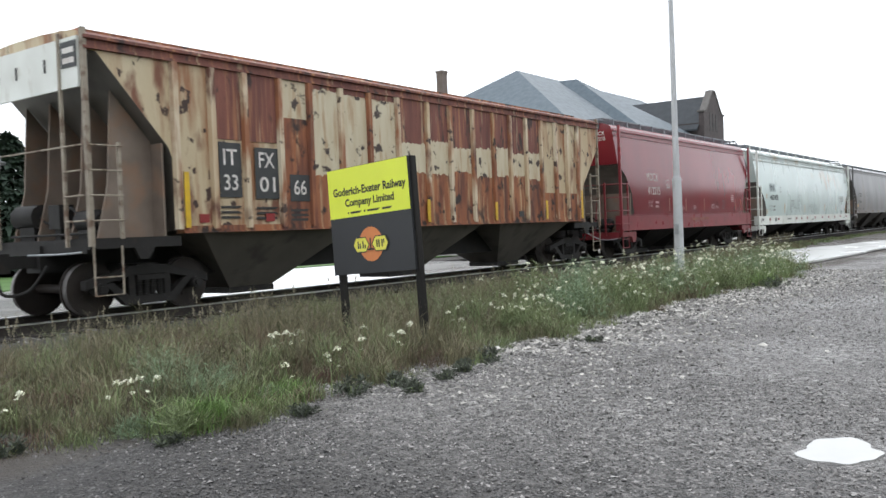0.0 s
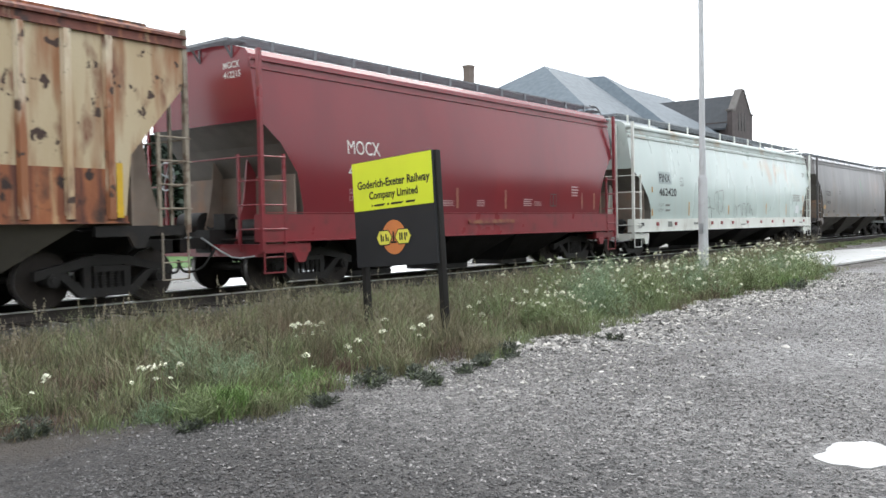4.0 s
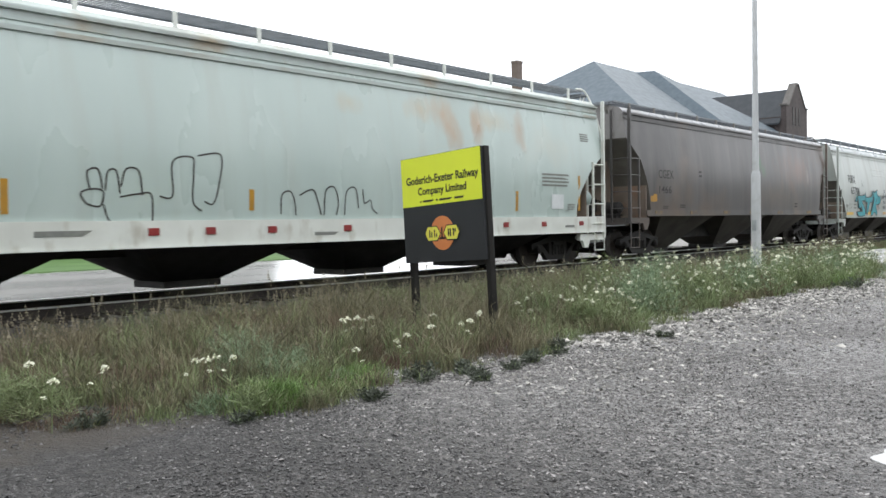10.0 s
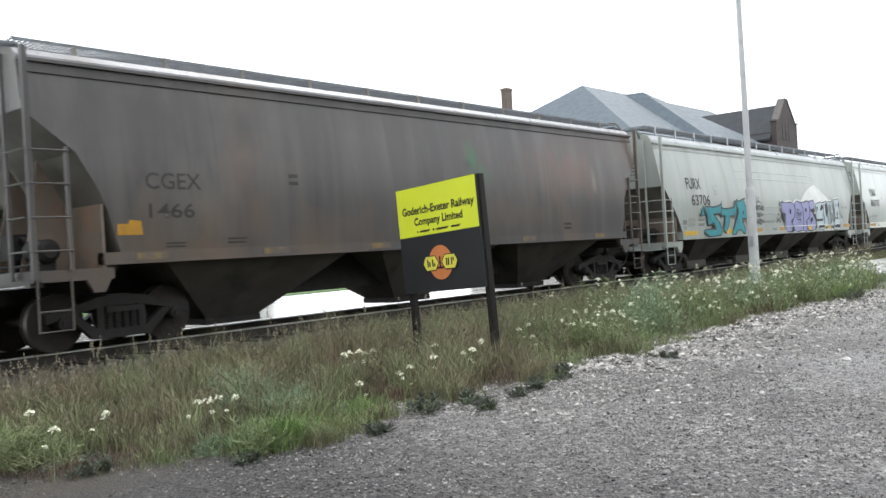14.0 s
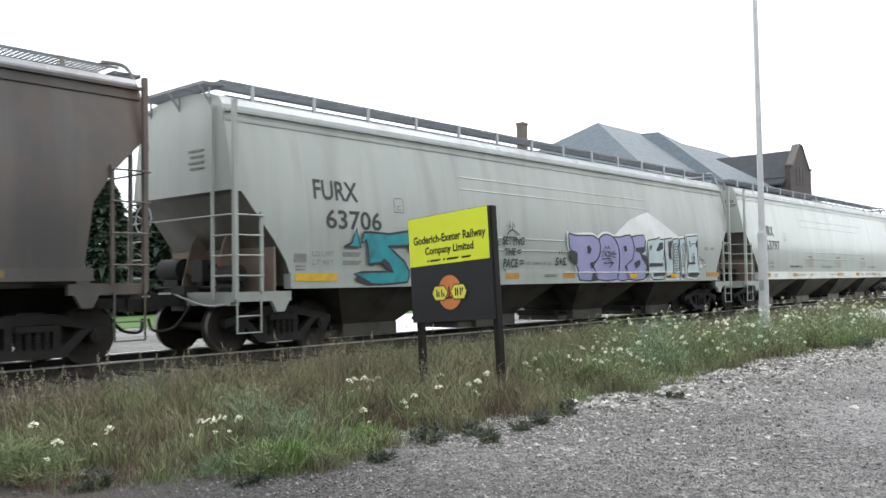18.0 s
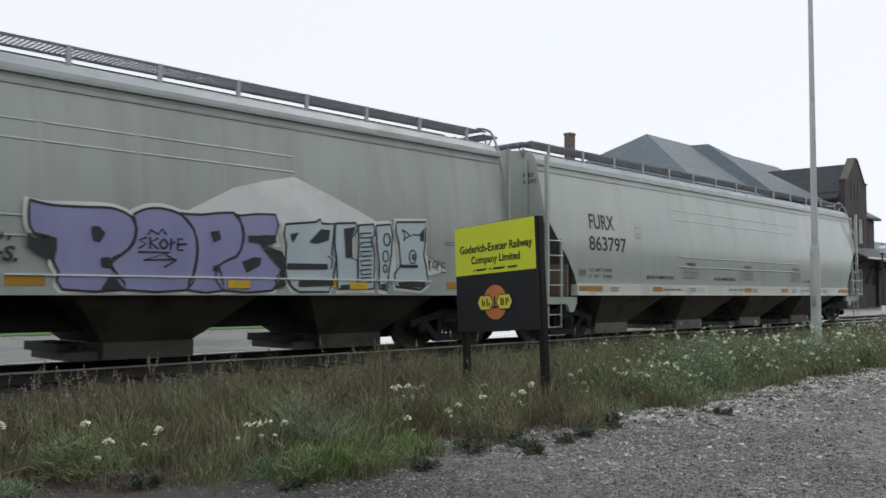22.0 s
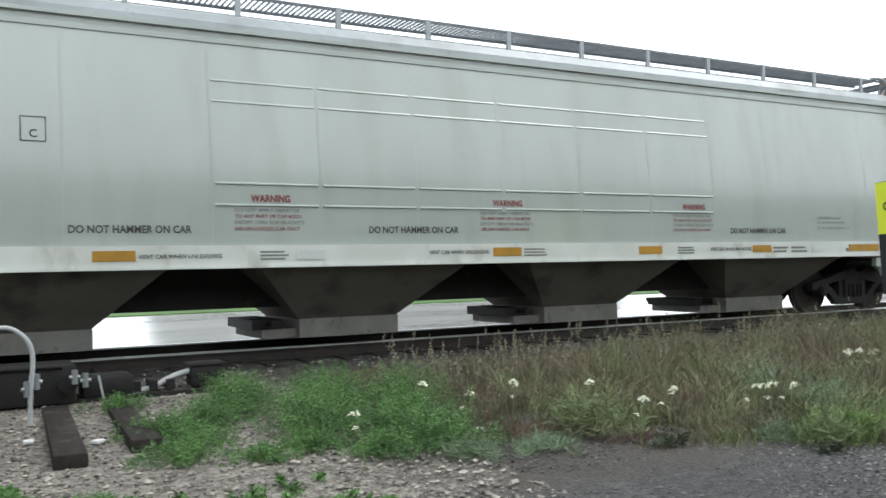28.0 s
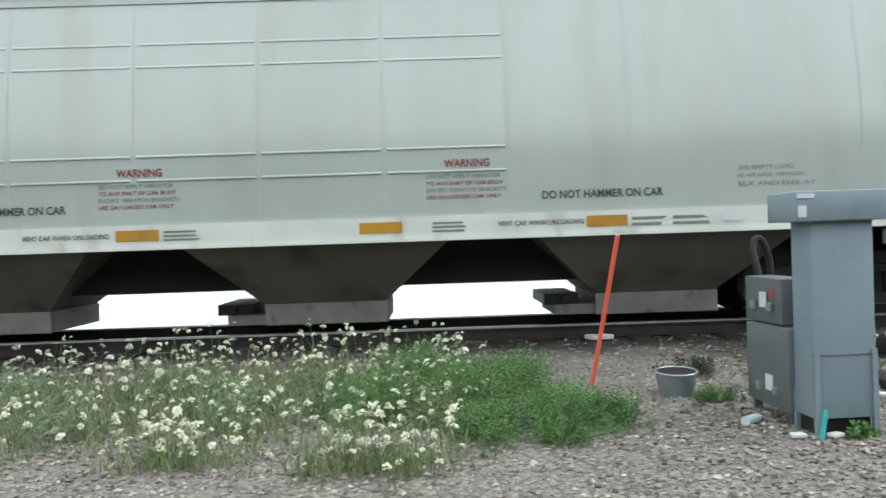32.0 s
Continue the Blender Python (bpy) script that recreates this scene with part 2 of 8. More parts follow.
M_RIB = mat("worn_cream_rib_paint", (0.66, 0.58, 0.43), (0.46, 0.32, 0.18), 1.6, 0.6, stretch=(1.7, 1, 0.35), spots=(0.29, 0.115, 0.05), spot_scale=1.5, spot_edge=(0.47, 0.58), spot_stretch=(1.6, 1, 0.4), more=(((0.13, 0.055, 0.035), 2.2, (0.54, 0.66), (1.3, 1, 0.5)), ((0.06, 0.036, 0.028), 4.0, (0.62, 0.67), (1, 1, 1))))
M_SLOPE = mat("grimy_slope_sheet", (0.16, 0.148, 0.128), (0.115, 0.105, 0.092), 1.5, 0.6, spots=(0.21, 0.195, 0.17), spot_scale=1.2, spot_edge=(0.55, 0.8))
M_HOPPER = mat("grimy_grey_hopper_steel", (0.165, 0.152, 0.128), (0.125, 0.115, 0.098), 1.4, 0.55, spots=(0.07, 0.064, 0.055), spot_scale=1.8, spot_edge=(0.55, 0.72), bump=0.08, bscale=30)
# darker copy of the hopper steel; shade under the cars is in its colour
M_HOPPERSHADE = mat("shaded_brown_hopper_steel", (0.095, 0.088, 0.076), (0.07, 0.064, 0.056), 1.4, 0.6, spots=(0.045, 0.041, 0.037), spot_scale=1.8, spot_edge=(0.52, 0.72), bump=0.08, bscale=30, spec=0.3)
M_GATE = mat("dusty_outlet_gate", (0.25, 0.238, 0.218), (0.18, 0.172, 0.158), 3, 0.8, spots=(0.10, 0.094, 0.085), spot_scale=5, spot_edge=(0.6, 0.72))
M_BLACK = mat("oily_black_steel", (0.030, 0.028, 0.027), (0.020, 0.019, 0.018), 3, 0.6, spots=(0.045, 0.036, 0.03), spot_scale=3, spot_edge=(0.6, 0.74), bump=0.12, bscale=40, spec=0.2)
M_WHEEL = mat("brown_wheel_steel", (0.036, 0.029, 0.025), (0.024, 0.02, 0.018), 4, 0.65, spec=0.25)
M_WHEELRIM = mat("worn_wheel_tread", (0.20, 0.19, 0.185), (0.13, 0.12, 0.115), 6, 0.4, 0.5)
M_TREAD = mat("polished_steel", (0.72, 0.72, 0.73), (0.6, 0.6, 0.6), 6, 0.32, 1.0, rough_var=0.05)
M_RAILSIDE = mat("rusty_rail_steel", (0.034, 0.026, 0.022), (0.02, 0.017, 0.015), 5, 0.8, bump=0.1)
M_GALV = mat("galvanised_steel", (0.42, 0.44, 0.45), (0.33, 0.35, 0.36), 6, 0.4, 0.6)
M_GRATE = mat("grey_steel_grating", (0.21, 0.225, 0.24), (0.14, 0.152, 0.165), 5, 0.45, 0.3)
M_LETTER = mat("black_lettering", (0.03, 0.032, 0.035), (0.05, 0.052, 0.05), 6, 0.6)
M_LETTERFADE = mat("faded_dark_lettering", (0.028, 0.025, 0.023), (0.045, 0.04, 0.036), 8, 0.6)
M_LETTERWHITE = mat("white_lettering", (0.72, 0.70, 0.66), (0.55, 0.50, 0.46), 8, 0.6)
M_SEAM = mat("dirty_weld_seam", (0.43, 0.465, 0.43), (0.38, 0.41, 0.378), 1.5, 0.3, spots=(0.31, 0.32, 0.29), spot_scale=0.9, spot_edge=(0.5, 0.8), spec=0.8)
M_LETTERRED = mat("red_lettering", (0.24, 0.035, 0.035), (0.19, 0.04, 0.04), 8, 0.6)
M_LETTERGREY = mat("small_grey_lettering", (0.16, 0.165, 0.15), (0.24, 0.245, 0.22), 8, 0.6)
M_AMBER = mat("amber_reflective_tape", (0.52, 0.27, 0.03), (0.38, 0.20, 0.03), 6, 0.35, spots=(0.25, 0.17, 0.08), spot_scale=8, spot_edge=(0.6, 0.7))
M_DULLAMBER = mat("dirty_amber_tape", (0.26, 0.17, 0.06), (0.17, 0.12, 0.06), 5, 0.5, spots=(0.13, 0.105, 0.085), spot_scale=6, spot_edge=(0.45, 0.6))
M_YELLOW = mat("yellow_reflective_tape", (0.72, 0.46, 0.02), (0.55, 0.34, 0.03), 6, 0.35)
M_REFL = mat("red_reflector", (0.30, 0.04, 0.04), (0.22, 0.03, 0.03), 6, 0.3)
M_TEAL = mat("teal_spray_paint", (0.015, 0.21, 0.25), (0.02, 0.30, 0.33), 3, 0.5, spots=(0.01, 0.11, 0.15), spot_scale=1.8, spot_edge=(0.5, 0.7))
M_VIOLET = mat("lilac_spray_paint", (0.25, 0.25, 0.45), (0.30, 0.30, 0.50), 2, 0.5, stretch=(1, 1, 0.3))
M_SILVER = mat("pale_blue_spray_paint", (0.52, 0.60, 0.62), (0.44, 0.53, 0.56), 2, 0.5)
M_WASH = mat("white_washed_patch", (0.76, 0.77, 0.75), (0.66, 0.68, 0.66), 1.6, 0.4, spots=(0.56, 0.58, 0.55), spot_scale=2.0, spot_edge=(0.5, 0.8))
M_SPRAY = mat("black_spray_line", (0.022, 0.022, 0.026), (0.035, 0.035, 0.04), 5, 0.6)
M_SIGNYEL = mat("lime_yellow_sign_face", (0.80, 0.88, 0.05), (0.74, 0.82, 0.05), 1.5, 0.35, rough_var=0.05)
M_SIGNBLACK = mat("black_sign_face", (0.02, 0.021, 0.024), (0.028, 0.029, 0.032), 2, 0.45)
M_SIGNTEXT = mat("black_sign_lettering", (0.02, 0.022, 0.015), (0.028, 0.03, 0.02), 4, 0.5)
M_ORANGE = mat("orange_disc_print", (0.72, 0.25, 0.08), (0.62, 0.21, 0.07), 5, 0.5)
M_LOGOYEL = mat("yellow_logo_print", (0.85, 0.78, 0.10), (0.75, 0.69, 0.10), 5, 0.5)
M_POST = mat("dark_creosote_post", (0.018, 0.017, 0.016), (0.028, 0.026, 0.024), 4, 0.8, stretch=(3, 3, 0.3), bump=0.2, bscale=40, spec=0.2)
M_POLE = mat("galvanised_pole", (0.58, 0.59, 0.60), (0.47, 0.48, 0.485), 4, 0.45, 0.0, stretch=(2, 2, 0.3), spots=(0.38, 0.38, 0.37), spot_scale=3, spot_edge=(0.55, 0.75))
M_TIE = mat("creosoted_wood_tie", (0.034, 0.028, 0.024), (0.02, 0.017, 0.015), 4, 0.85, stretch=(5, 0.6, 5), spots=(0.06, 0.05, 0.042), spot_scale=5, spot_edge=(0.55, 0.7), bump=0.3, bscale=30, spec=0.3)
M_CABGREY = mat("blue_grey_cabinet_paint", (0.245, 0.30, 0.335), (0.21, 0.265, 0.30), 2, 0.4, rough_var=0.06, spots=(0.18, 0.22, 0.245), spot_scale=3, spot_edge=(0.58, 0.78))
M_CABDARK = mat("dark_grey_cabinet_paint", (0.135, 0.15, 0.155), (0.105, 0.12, 0.122), 2, 0.4)
M_LABEL = mat("white_label", (0.7, 0.72, 0.72), (0.6, 0.62, 0.63), 5, 0.5)
M_TEALSTAKE = mat("turquoise_plastic", (0.05, 0.42, 0.40), (0.06, 0.34, 0.33), 5, 0.4)
M_ORANGERED = mat("fluorescent_orange_fibreglass", (0.85, 0.15, 0.08), (0.74, 0.12, 0.065), 3, 0.4)
M_PAIL = mat("dull_zinc_pail", (0.27, 0.31, 0.32), (0.20, 0.23, 0.24), 6, 0.45, 0.4)
M_BOTTLE = mat("clear_bluish_plastic", (0.55, 0.66, 0.70), (0.62, 0.70, 0.72), 6, 0.2)
M_LITTER = mat("white_scrap", (0.72, 0.72, 0.70), (0.6, 0.6, 0.58), 6, 0.6)
M_HOSE = mat("grey_flexible_conduit", (0.52, 0.53, 0.53), (0.42, 0.43, 0.43), 30, 0.5)
M_BRICK = mat("dark_brown_brick", (0.088, 0.07, 0.066), (0.064, 0.053, 0.051), 4, 0.8, bump=0.2, bscale=20, spots=(0.05, 0.044, 0.043), spot_scale=0.8, spot_edge=(0.5, 0.75))
M_STONE = mat("grey_stone_trim", (0.16, 0.15, 0.14), (0.12, 0.11, 0.10), 3, 0.8)
M_SLATE = mat("grey_slate_shingle", (0.098, 0.128, 0.152), (0.072, 0.097, 0.118), 2.5, 0.55, island=0.1, bump=0.12, bscale=12, spec=0.35)
M_CANOPY = mat("dark_canopy_shingle", (0.05, 0.056, 0.063), (0.038, 0.043, 0.049), 2.5, 0.6, bump=0.12, bscale=12, spec=0.3)
M_TRIM = mat("white_wood_trim", (0.72, 0.72, 0.70), (0.62, 0.62, 0.60), 3, 0.5)
M_WOODDARK = mat("dark_painted_wood", (0.045, 0.04, 0.036), (0.03, 0.028, 0.026), 3, 0.6)
M_PANE = mat("dim_window_glass", (0.05, 0.055, 0.06), (0.035, 0.04, 0.045), 2, 0.08, rough_var=0.03)
M_LAMPGLASS = mat("frosted_lamp_glass", (0.75, 0.77, 0.78), (0.68, 0.70, 0.71), 4, 0.3)
M_BARK = mat("rough_bark", (0.06, 0.048, 0.038), (0.04, 0.033, 0.027), 5, 0.9, bump=0.4, bscale=14)
M_CONIFER = mat("dark_conifer_needles", (0.038, 0.062, 0.040), (0.024, 0.042, 0.028), 2, 0.8, island=0.4)
M_LEAF = mat("bright_weed_leaf", (0.155, 0.30, 0.085), (0.06, 0.125, 0.035), 4.5, 0.6, island=0.55)
M_LEAFGREY = mat("grey_green_leaf", (0.225, 0.305, 0.18), (0.165, 0.23, 0.13), 4, 0.65, island=0.3)
M_LEAFDARK = mat("dark_weed_leaf", (0.085, 0.098, 0.068), (0.058, 0.07, 0.048), 3, 0.7, island=0.4)
M_GRASS = mat("dry_summer_grass", (0.18, 0.158, 0.092), (0.088, 0.104, 0.047), 0.7, 0.75, island=0.5, detail=4, spots=(0.15, 0.098, 0.066), spot_scale=0.6, spot_edge=(0.5, 0.66))
M_GRASSBRIGHT = mat("bright_broad_grass", (0.165, 0.27, 0.07), (0.12, 0.20, 0.05), 2, 0.6, island=0.35)
M_GRASSGREEN = mat("fresh_grass", (0.16, 0.215, 0.09), (0.22, 0.235, 0.12), 0.7, 0.7, island=0.4, detail=3)
M_SEED = mat("straw_seed_head", (0.26, 0.23, 0.165), (0.19, 0.165, 0.115), 2, 0.8, island=0.4)
M_STEM = mat("green_flower_stem", (0.215, 0.275, 0.12), (0.17, 0.22, 0.095), 4, 0.7)
M_UMBEL = mat("cream_white_umbel_flower", (0.78, 0.78, 0.64), (0.64, 0.65, 0.48), 40, 0.8, island=0.2)
M_GRAVELSTONE = mat("loose_gravel_stone", (0.27, 0.255, 0.245), (0.13, 0.123, 0.118), 3, 0.5, island=0.75)
M_PALESTONE = mat("pale_limestone_chip", (0.44, 0.42, 0.39), (0.15, 0.142, 0.13), 3, 0.65, island=0.85)
# rain water with a pale base that stands for the mirrored white sky
M_WATER = mat("sky_paled_rain_water", (0.40, 0.395, 0.38), (0.45, 0.445, 0.43), 2, 0.05, rough_var=0.02, spec=1.0)
# wet pavement; its base is lightened in place of the sky's reflection
M_WET = mat("sky_whitened_wet_pavement", (0.50, 0.495, 0.475), (0.58, 0.575, 0.555), 0.35, 0.16, rough_var=0.08, spec=1.0, stretch=(0.4, 1, 1), spots=(0.46, 0.455, 0.44), spot_scale=0.9, spot_edge=(0.56, 0.7), spot_stretch=(0.5, 2.0, 1))
M_CONCRETE = mat("platform_concrete", (0.34, 0.33, 0.31), (0.26, 0.25, 0.235), 0.8, 0.5, bump=0.1, bscale=20)
M_LAWN = mat("mown_lawn", (0.075, 0.16, 0.03), (0.055, 0.12, 0.025), 0.5, 0.8, bump=0.3, bscale=30)
M_CHIMNEY = mat("brown_chimney_brick", (0.19, 0.15, 0.125), (0.14, 0.11, 0.095), 4, 0.85, bump=0.2, bscale=20)
M_FADEYEL = mat("faded_yellow_print", (0.30, 0.13, 0.06), (0.22, 0.06, 0.04), 3, 0.5, spots=(0.19, 0.03, 0.03), spot_scale=6, spot_edge=(0.45, 0.6))
M_FADEPINK = mat("worn_pale_lettering", (0.50, 0.33, 0.33), (0.34, 0.16, 0.16), 6, 0.5)
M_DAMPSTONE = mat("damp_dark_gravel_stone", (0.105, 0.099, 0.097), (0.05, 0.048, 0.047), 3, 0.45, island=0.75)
M_BALLAST = mat("brownish_ballast_stone", (0.35, 0.315, 0.27), (0.15, 0.132, 0.112), 3, 0.65, island=0.75)
M_FARLEAF = mat("dark_tree_row", (0.035, 0.055, 0.025), (0.02, 0.034, 0.016), 1.2, 0.9, bump=0.5, bscale=3, bdist=0.3)
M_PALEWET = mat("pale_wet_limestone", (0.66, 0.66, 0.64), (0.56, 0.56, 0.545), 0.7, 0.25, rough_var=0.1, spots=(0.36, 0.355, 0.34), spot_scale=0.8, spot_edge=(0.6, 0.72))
M_LADDERTAN = mat("grimy_tan_ladder_paint", (0.34, 0.30, 0.235), (0.24, 0.20, 0.155), 4, 0.7, spots=(0.14, 0.09, 0.06), spot_scale=6, spot_edge=(0.52, 0.66))
M_TUFT = mat("pale_straw_grass", (0.22, 0.192, 0.118), (0.118, 0.122, 0.062), 0.9, 0.75, island=0.5, detail=3, spots=(0.16, 0.105, 0.072), spot_scale=0.5, spot_edge=(0.52, 0.68))
M_PATCHMINT = mat("grey_mint_repaint", (0.36, 0.43, 0.42), (0.30, 0.36, 0.35), 3, 0.4)
M_DEADWEED = mat("reddish_dead_weed", (0.165, 0.102, 0.075), (0.105, 0.072, 0.05), 1.2, 0.8, island=0.45)
def ground_material():
    """Wet gravel lot, soil under the weeds and ballast stone, blended by place."""
    m = bpy.data.materials.new("gravel_lot_ground")
    m.use_nodes = True
    n, l = m.node_tree.nodes, m.node_tree.links
    p = n["Principled BSDF"]
    tc = n.new("ShaderNodeTexCoord")

    def tex(kind, sc, det=4.0):
        t = n.new(kind)
        t.inputs["Scale"].default_value = sc
        if kind == "ShaderNodeTexNoise":
            t.inputs["Detail"].default_value = det
        l.new(tc.outputs["Object"], t.inputs["Vector"])
        return t

    def mix(f, a, b, mode="MIX"):
        x = n.new("ShaderNodeMix")
        x.data_type, x.blend_type = "RGBA", mode
        for s, v in ((x.inputs[0], f), (x.inputs[6], a), (x.inputs[7], b)):
            if isinstance(v, tuple):
                s.default_value = (*v, 1)
            elif isinstance(v, float):
                s.default_value = v
            else:
                l.new(v, s)
        return x.outputs[2]

    def rng(v, lo, hi, a=0.0, b=1.0):
        r = n.new("ShaderNodeMapRange")
        r.inputs[1].default_value, r.inputs[2].default_value = lo, hi
        r.inputs[3].default_value, r.inputs[4].default_value = a, b
        l.new(v, r.inputs[0])
        return r.outputs[0]

    v1 = tex("ShaderNodeTexVoronoi", 30)
    v2 = tex("ShaderNodeTexVoronoi", 62)
    big = tex("ShaderNodeTexNoise", 0.45, 5)
    mid = tex("ShaderNodeTexNoise", 2.2, 5)
    fine = tex("ShaderNodeTexNoise", 130, 3)
    grey = n.new("ShaderNodeSeparateColor")
    l.new(v1.outputs["Color"], grey.inputs[0])
    grey2 = n.new("ShaderNodeSeparateColor")
    l.new(v2.outputs["Color"], grey2.inputs[0])
    stone = mix(rng(grey.outputs[0], 0.15, 0.85), (0.045, 0.043, 0.042), (0.36, 0.345, 0.33))
    stone2 = mix(rng(grey2.outputs[1], 0.15, 0.85), (0.06, 0.057, 0.055), (0.28, 0.268, 0.258))
    col = mix(rng(mid.outputs[0], 0.4, 0.6), stone, stone2)
    col = mix(rng(big.outputs[0], 0.42, 0.62, 0.0, 0.5), col, mix(rng(fine.outputs[0], 0.3, 0.7), (0.078, 0.074, 0.073), (0.135, 0.128, 0.124)))
    wear = n.new("ShaderNodeTexNoise")
    wear.inputs["Scale"].default_value = 1.0
    mp = n.new("ShaderNodeMapping")
    mp.inputs["Scale"].default_value = (0.12, 0.9, 1)
    l.new(tc.outputs["Object"], mp.inputs[0])
    l.new(mp.outputs[0], wear.inputs["Vector"])
    col = mix(rng(wear.outputs[0], 0.48, 0.66, 0.0, 0.45), col, (0.125, 0.115, 0.112))
    lump = tex("ShaderNodeTexNoise", 9, 6)
    patchy = n.new("ShaderNodeMix")
    patchy.data_type, patchy.blend_type = "RGBA", "MULTIPLY"
    patchy.inputs[0].default_value = 1.0
    l.new(col, patchy.inputs[6])
    l.new(rng(lump.outputs[0], 0.33, 0.67, 0.55, 1.45), patchy.inputs[7])
    col = patchy.outputs[2]
    # damp darker gravel where the lot meets the verge
    sx = n.new("ShaderNodeSeparateXYZ")
    l.new(tc.outputs["Object"], sx.inputs[0])
    damp = n.new("ShaderNodeMath")
    damp.operation = "MULTIPLY_ADD"
    l.new(big.outputs[0], damp.inputs[0])
    damp.inputs[1].default_value = 5.0
    l.new(sx.outputs["X"], damp.inputs[2])
    col = mix(rng(damp.outputs[0], 6.3, 8.7, 1.0, 0.0), col, (0.28, 0.267, 0.267), "MULTIPLY")
    # soil between the lot's edge and the ballast, pale ballast round the switch
    sep = n.new("ShaderNodeSeparateXYZ")
    l.new(tc.outputs["Object"], sep.inputs[0])
    edge = n.new("ShaderNodeMath")
    edge.operation = "MULTIPLY_ADD"
    l.new(mid.outputs[0], edge.inputs[0])
    edge.inputs[1].default_value = 1.2
    l.new(sep.outputs["Y"], edge.inputs[2])
    soil = mix(rng(fine.outputs[0], 0.3, 0.7), (0.04, 0.032, 0.026), (0.08, 0.064, 0.05))
    ballast = mix(rng(grey.outputs[1], 0, 1), (0.12, 0.104, 0.088), (0.36, 0.325, 0.28))
    xx = n.new("ShaderNodeMath")
    xx.operation = "MULTIPLY_ADD"
    l.new(mid.outputs[0], xx.inputs[0])
    xx.inputs[1].default_value = 1.5
    l.new(sep.outputs["X"], xx.inputs[2])
    verge = mix(rng(xx.outputs[0], 1.6, 2.6), ballast, soil)
    col = mix(rng(edge.outputs[0], 6.2, 6.7), col, verge)
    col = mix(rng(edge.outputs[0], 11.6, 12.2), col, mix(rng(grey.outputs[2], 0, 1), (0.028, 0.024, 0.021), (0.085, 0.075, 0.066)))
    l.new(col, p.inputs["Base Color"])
    l.new(rng(big.outputs[0], 0.35, 0.65, 0.42, 0.72), p.inputs["Roughness"])
    h = n.new("ShaderNodeMath")
    h.operation = "ADD"
    l.new(v1.outputs["Distance"], h.inputs[0])
    l.new(v2.outputs["Distance"], h.inputs[1])
    bp = n.new("ShaderNodeBump")
    bp.invert = True
    bp.inputs["Strength"].default_value, bp.inputs["Distance"].default_value = 1.0, 0.02
    l.new(h.outputs[0], bp.inputs["Height"])
    l.new(bp.outputs[0], p.inputs["Normal"])
    return m


M_GROUND = ground_material()
# ---- mesh helpers ----
class Form:
    """Collects faces for one mesh."""

    def __init__(self):
        self.v, self.f, self.s = [], [], []

    def face(self, pts, smooth=False):
        k = len(self.v)
        self.v.extend(pts)
        self.f.append(tuple(range(k, k + len(pts))))
        self.s.append(smooth)

    def box(self, x0, x1, y0, y1, z0, z1):
        k = len(self.v)
        self.v.extend([(x0, y0, z0), (x1, y0, z0), (x1, y1, z0), (x0, y1, z0), (x0, y0, z1), (x1, y0, z1), (x1, y1, z1), (x0, y1, z1)])
        for q in ((3, 2, 1, 0), (4, 5, 6, 7), (0, 1, 5, 4), (1, 2, 6, 5), (2, 3, 7, 6), (3, 0, 4, 7)):
            self.f.append(tuple(k + i for i in q))
            self.s.append(False)
        return self

    def slab(self, low, high):
        """A frustum between two rings of equal count, closed."""
        k, n = len(self.v), len(low)
        self.v.extend(low)
        self.v.extend(high)
        for i in range(n):
            j = (i + 1) % n
            self.f.append((k + i, k + j, k + n + j, k + n + i))
            self.s.append(False)
        self.f.append(tuple(k + i for i in reversed(range(n))))
        self.f.append(tuple(k + n + i for i in range(n)))
        self.s.extend((False, False))
        return self

    def prism(self, poly, y0, y1):
        """An outline in x, z drawn out along y."""
        return self.slab([(x, y1, z) for x, z in poly], [(x, y0, z) for x, z in poly])

    def cyl(self, p, q, r, seg=10, r2=None):
        p, q = Vector(p), Vector(q)
        r2 = r if r2 is None else r2
        d = (q - p).normalized()
        a = d.orthogonal().normalized()
        b = d.cross(a)
        k = len(self.v)
        for c, rad in ((p, r), (q, r2)):
            for i in range(seg):
                t = 2 * math.pi * i / seg
                self.v.append(tuple(c + (a * math.cos(t) + b * math.sin(t)) * rad))
        for i in range(seg):
            j = (i + 1) % seg
            self.f.append((k + i, k + j, k + seg + j, k + seg + i))
            self.s.append(True)
        self.f.append(tuple(k + i for i in reversed(range(seg))))
        self.f.append(tuple(k + seg + i for i in range(seg)))
        self.s.extend((False, False))
        return self

    def pipe(self, pts, r, seg=6):
        """One unbroken tube along the points, closed at both ends."""
        c = [Vector(p) for p in pts]
        k, n, a = len(self.v), len(c), None
        for i, p in enumerate(c):
            t = (c[min(i + 1, n - 1)] - c[max(i - 1, 0)]).normalized()
            a = t.orthogonal() if a is None else a - t * a.dot(t)
            a.normalize()
            b = t.cross(a)
            for j in range(seg):
                w = 2 * math.pi * j / seg
                self.v.append(tuple(p + (a * math.cos(w) + b * math.sin(w)) * r))
        for i in range(n - 1):
            for j in range(seg):
                u = (j + 1) % seg
                self.f.append((k + i * seg + j, k + i * seg + u, k + (i + 1) * seg + u, k + (i + 1) * seg + j))
                self.s.append(True)
        self.f.append(tuple(k + j for j in reversed(range(seg))))
        self.f.append(tuple(k + (n - 1) * seg + j for j in range(seg)))
        self.s.extend((False, False))
        return self

    def data(self, name, *mats):
        me = bpy.data.meshes.new(name)
        me.from_pydata(self.v, [], self.f)
        me.polygons.foreach_set("use_smooth", self.s)
        for m in mats:
            me.materials.append(m)
        me.update()
        me.set_sharp_from_angle(angle=radians(38))
        return me


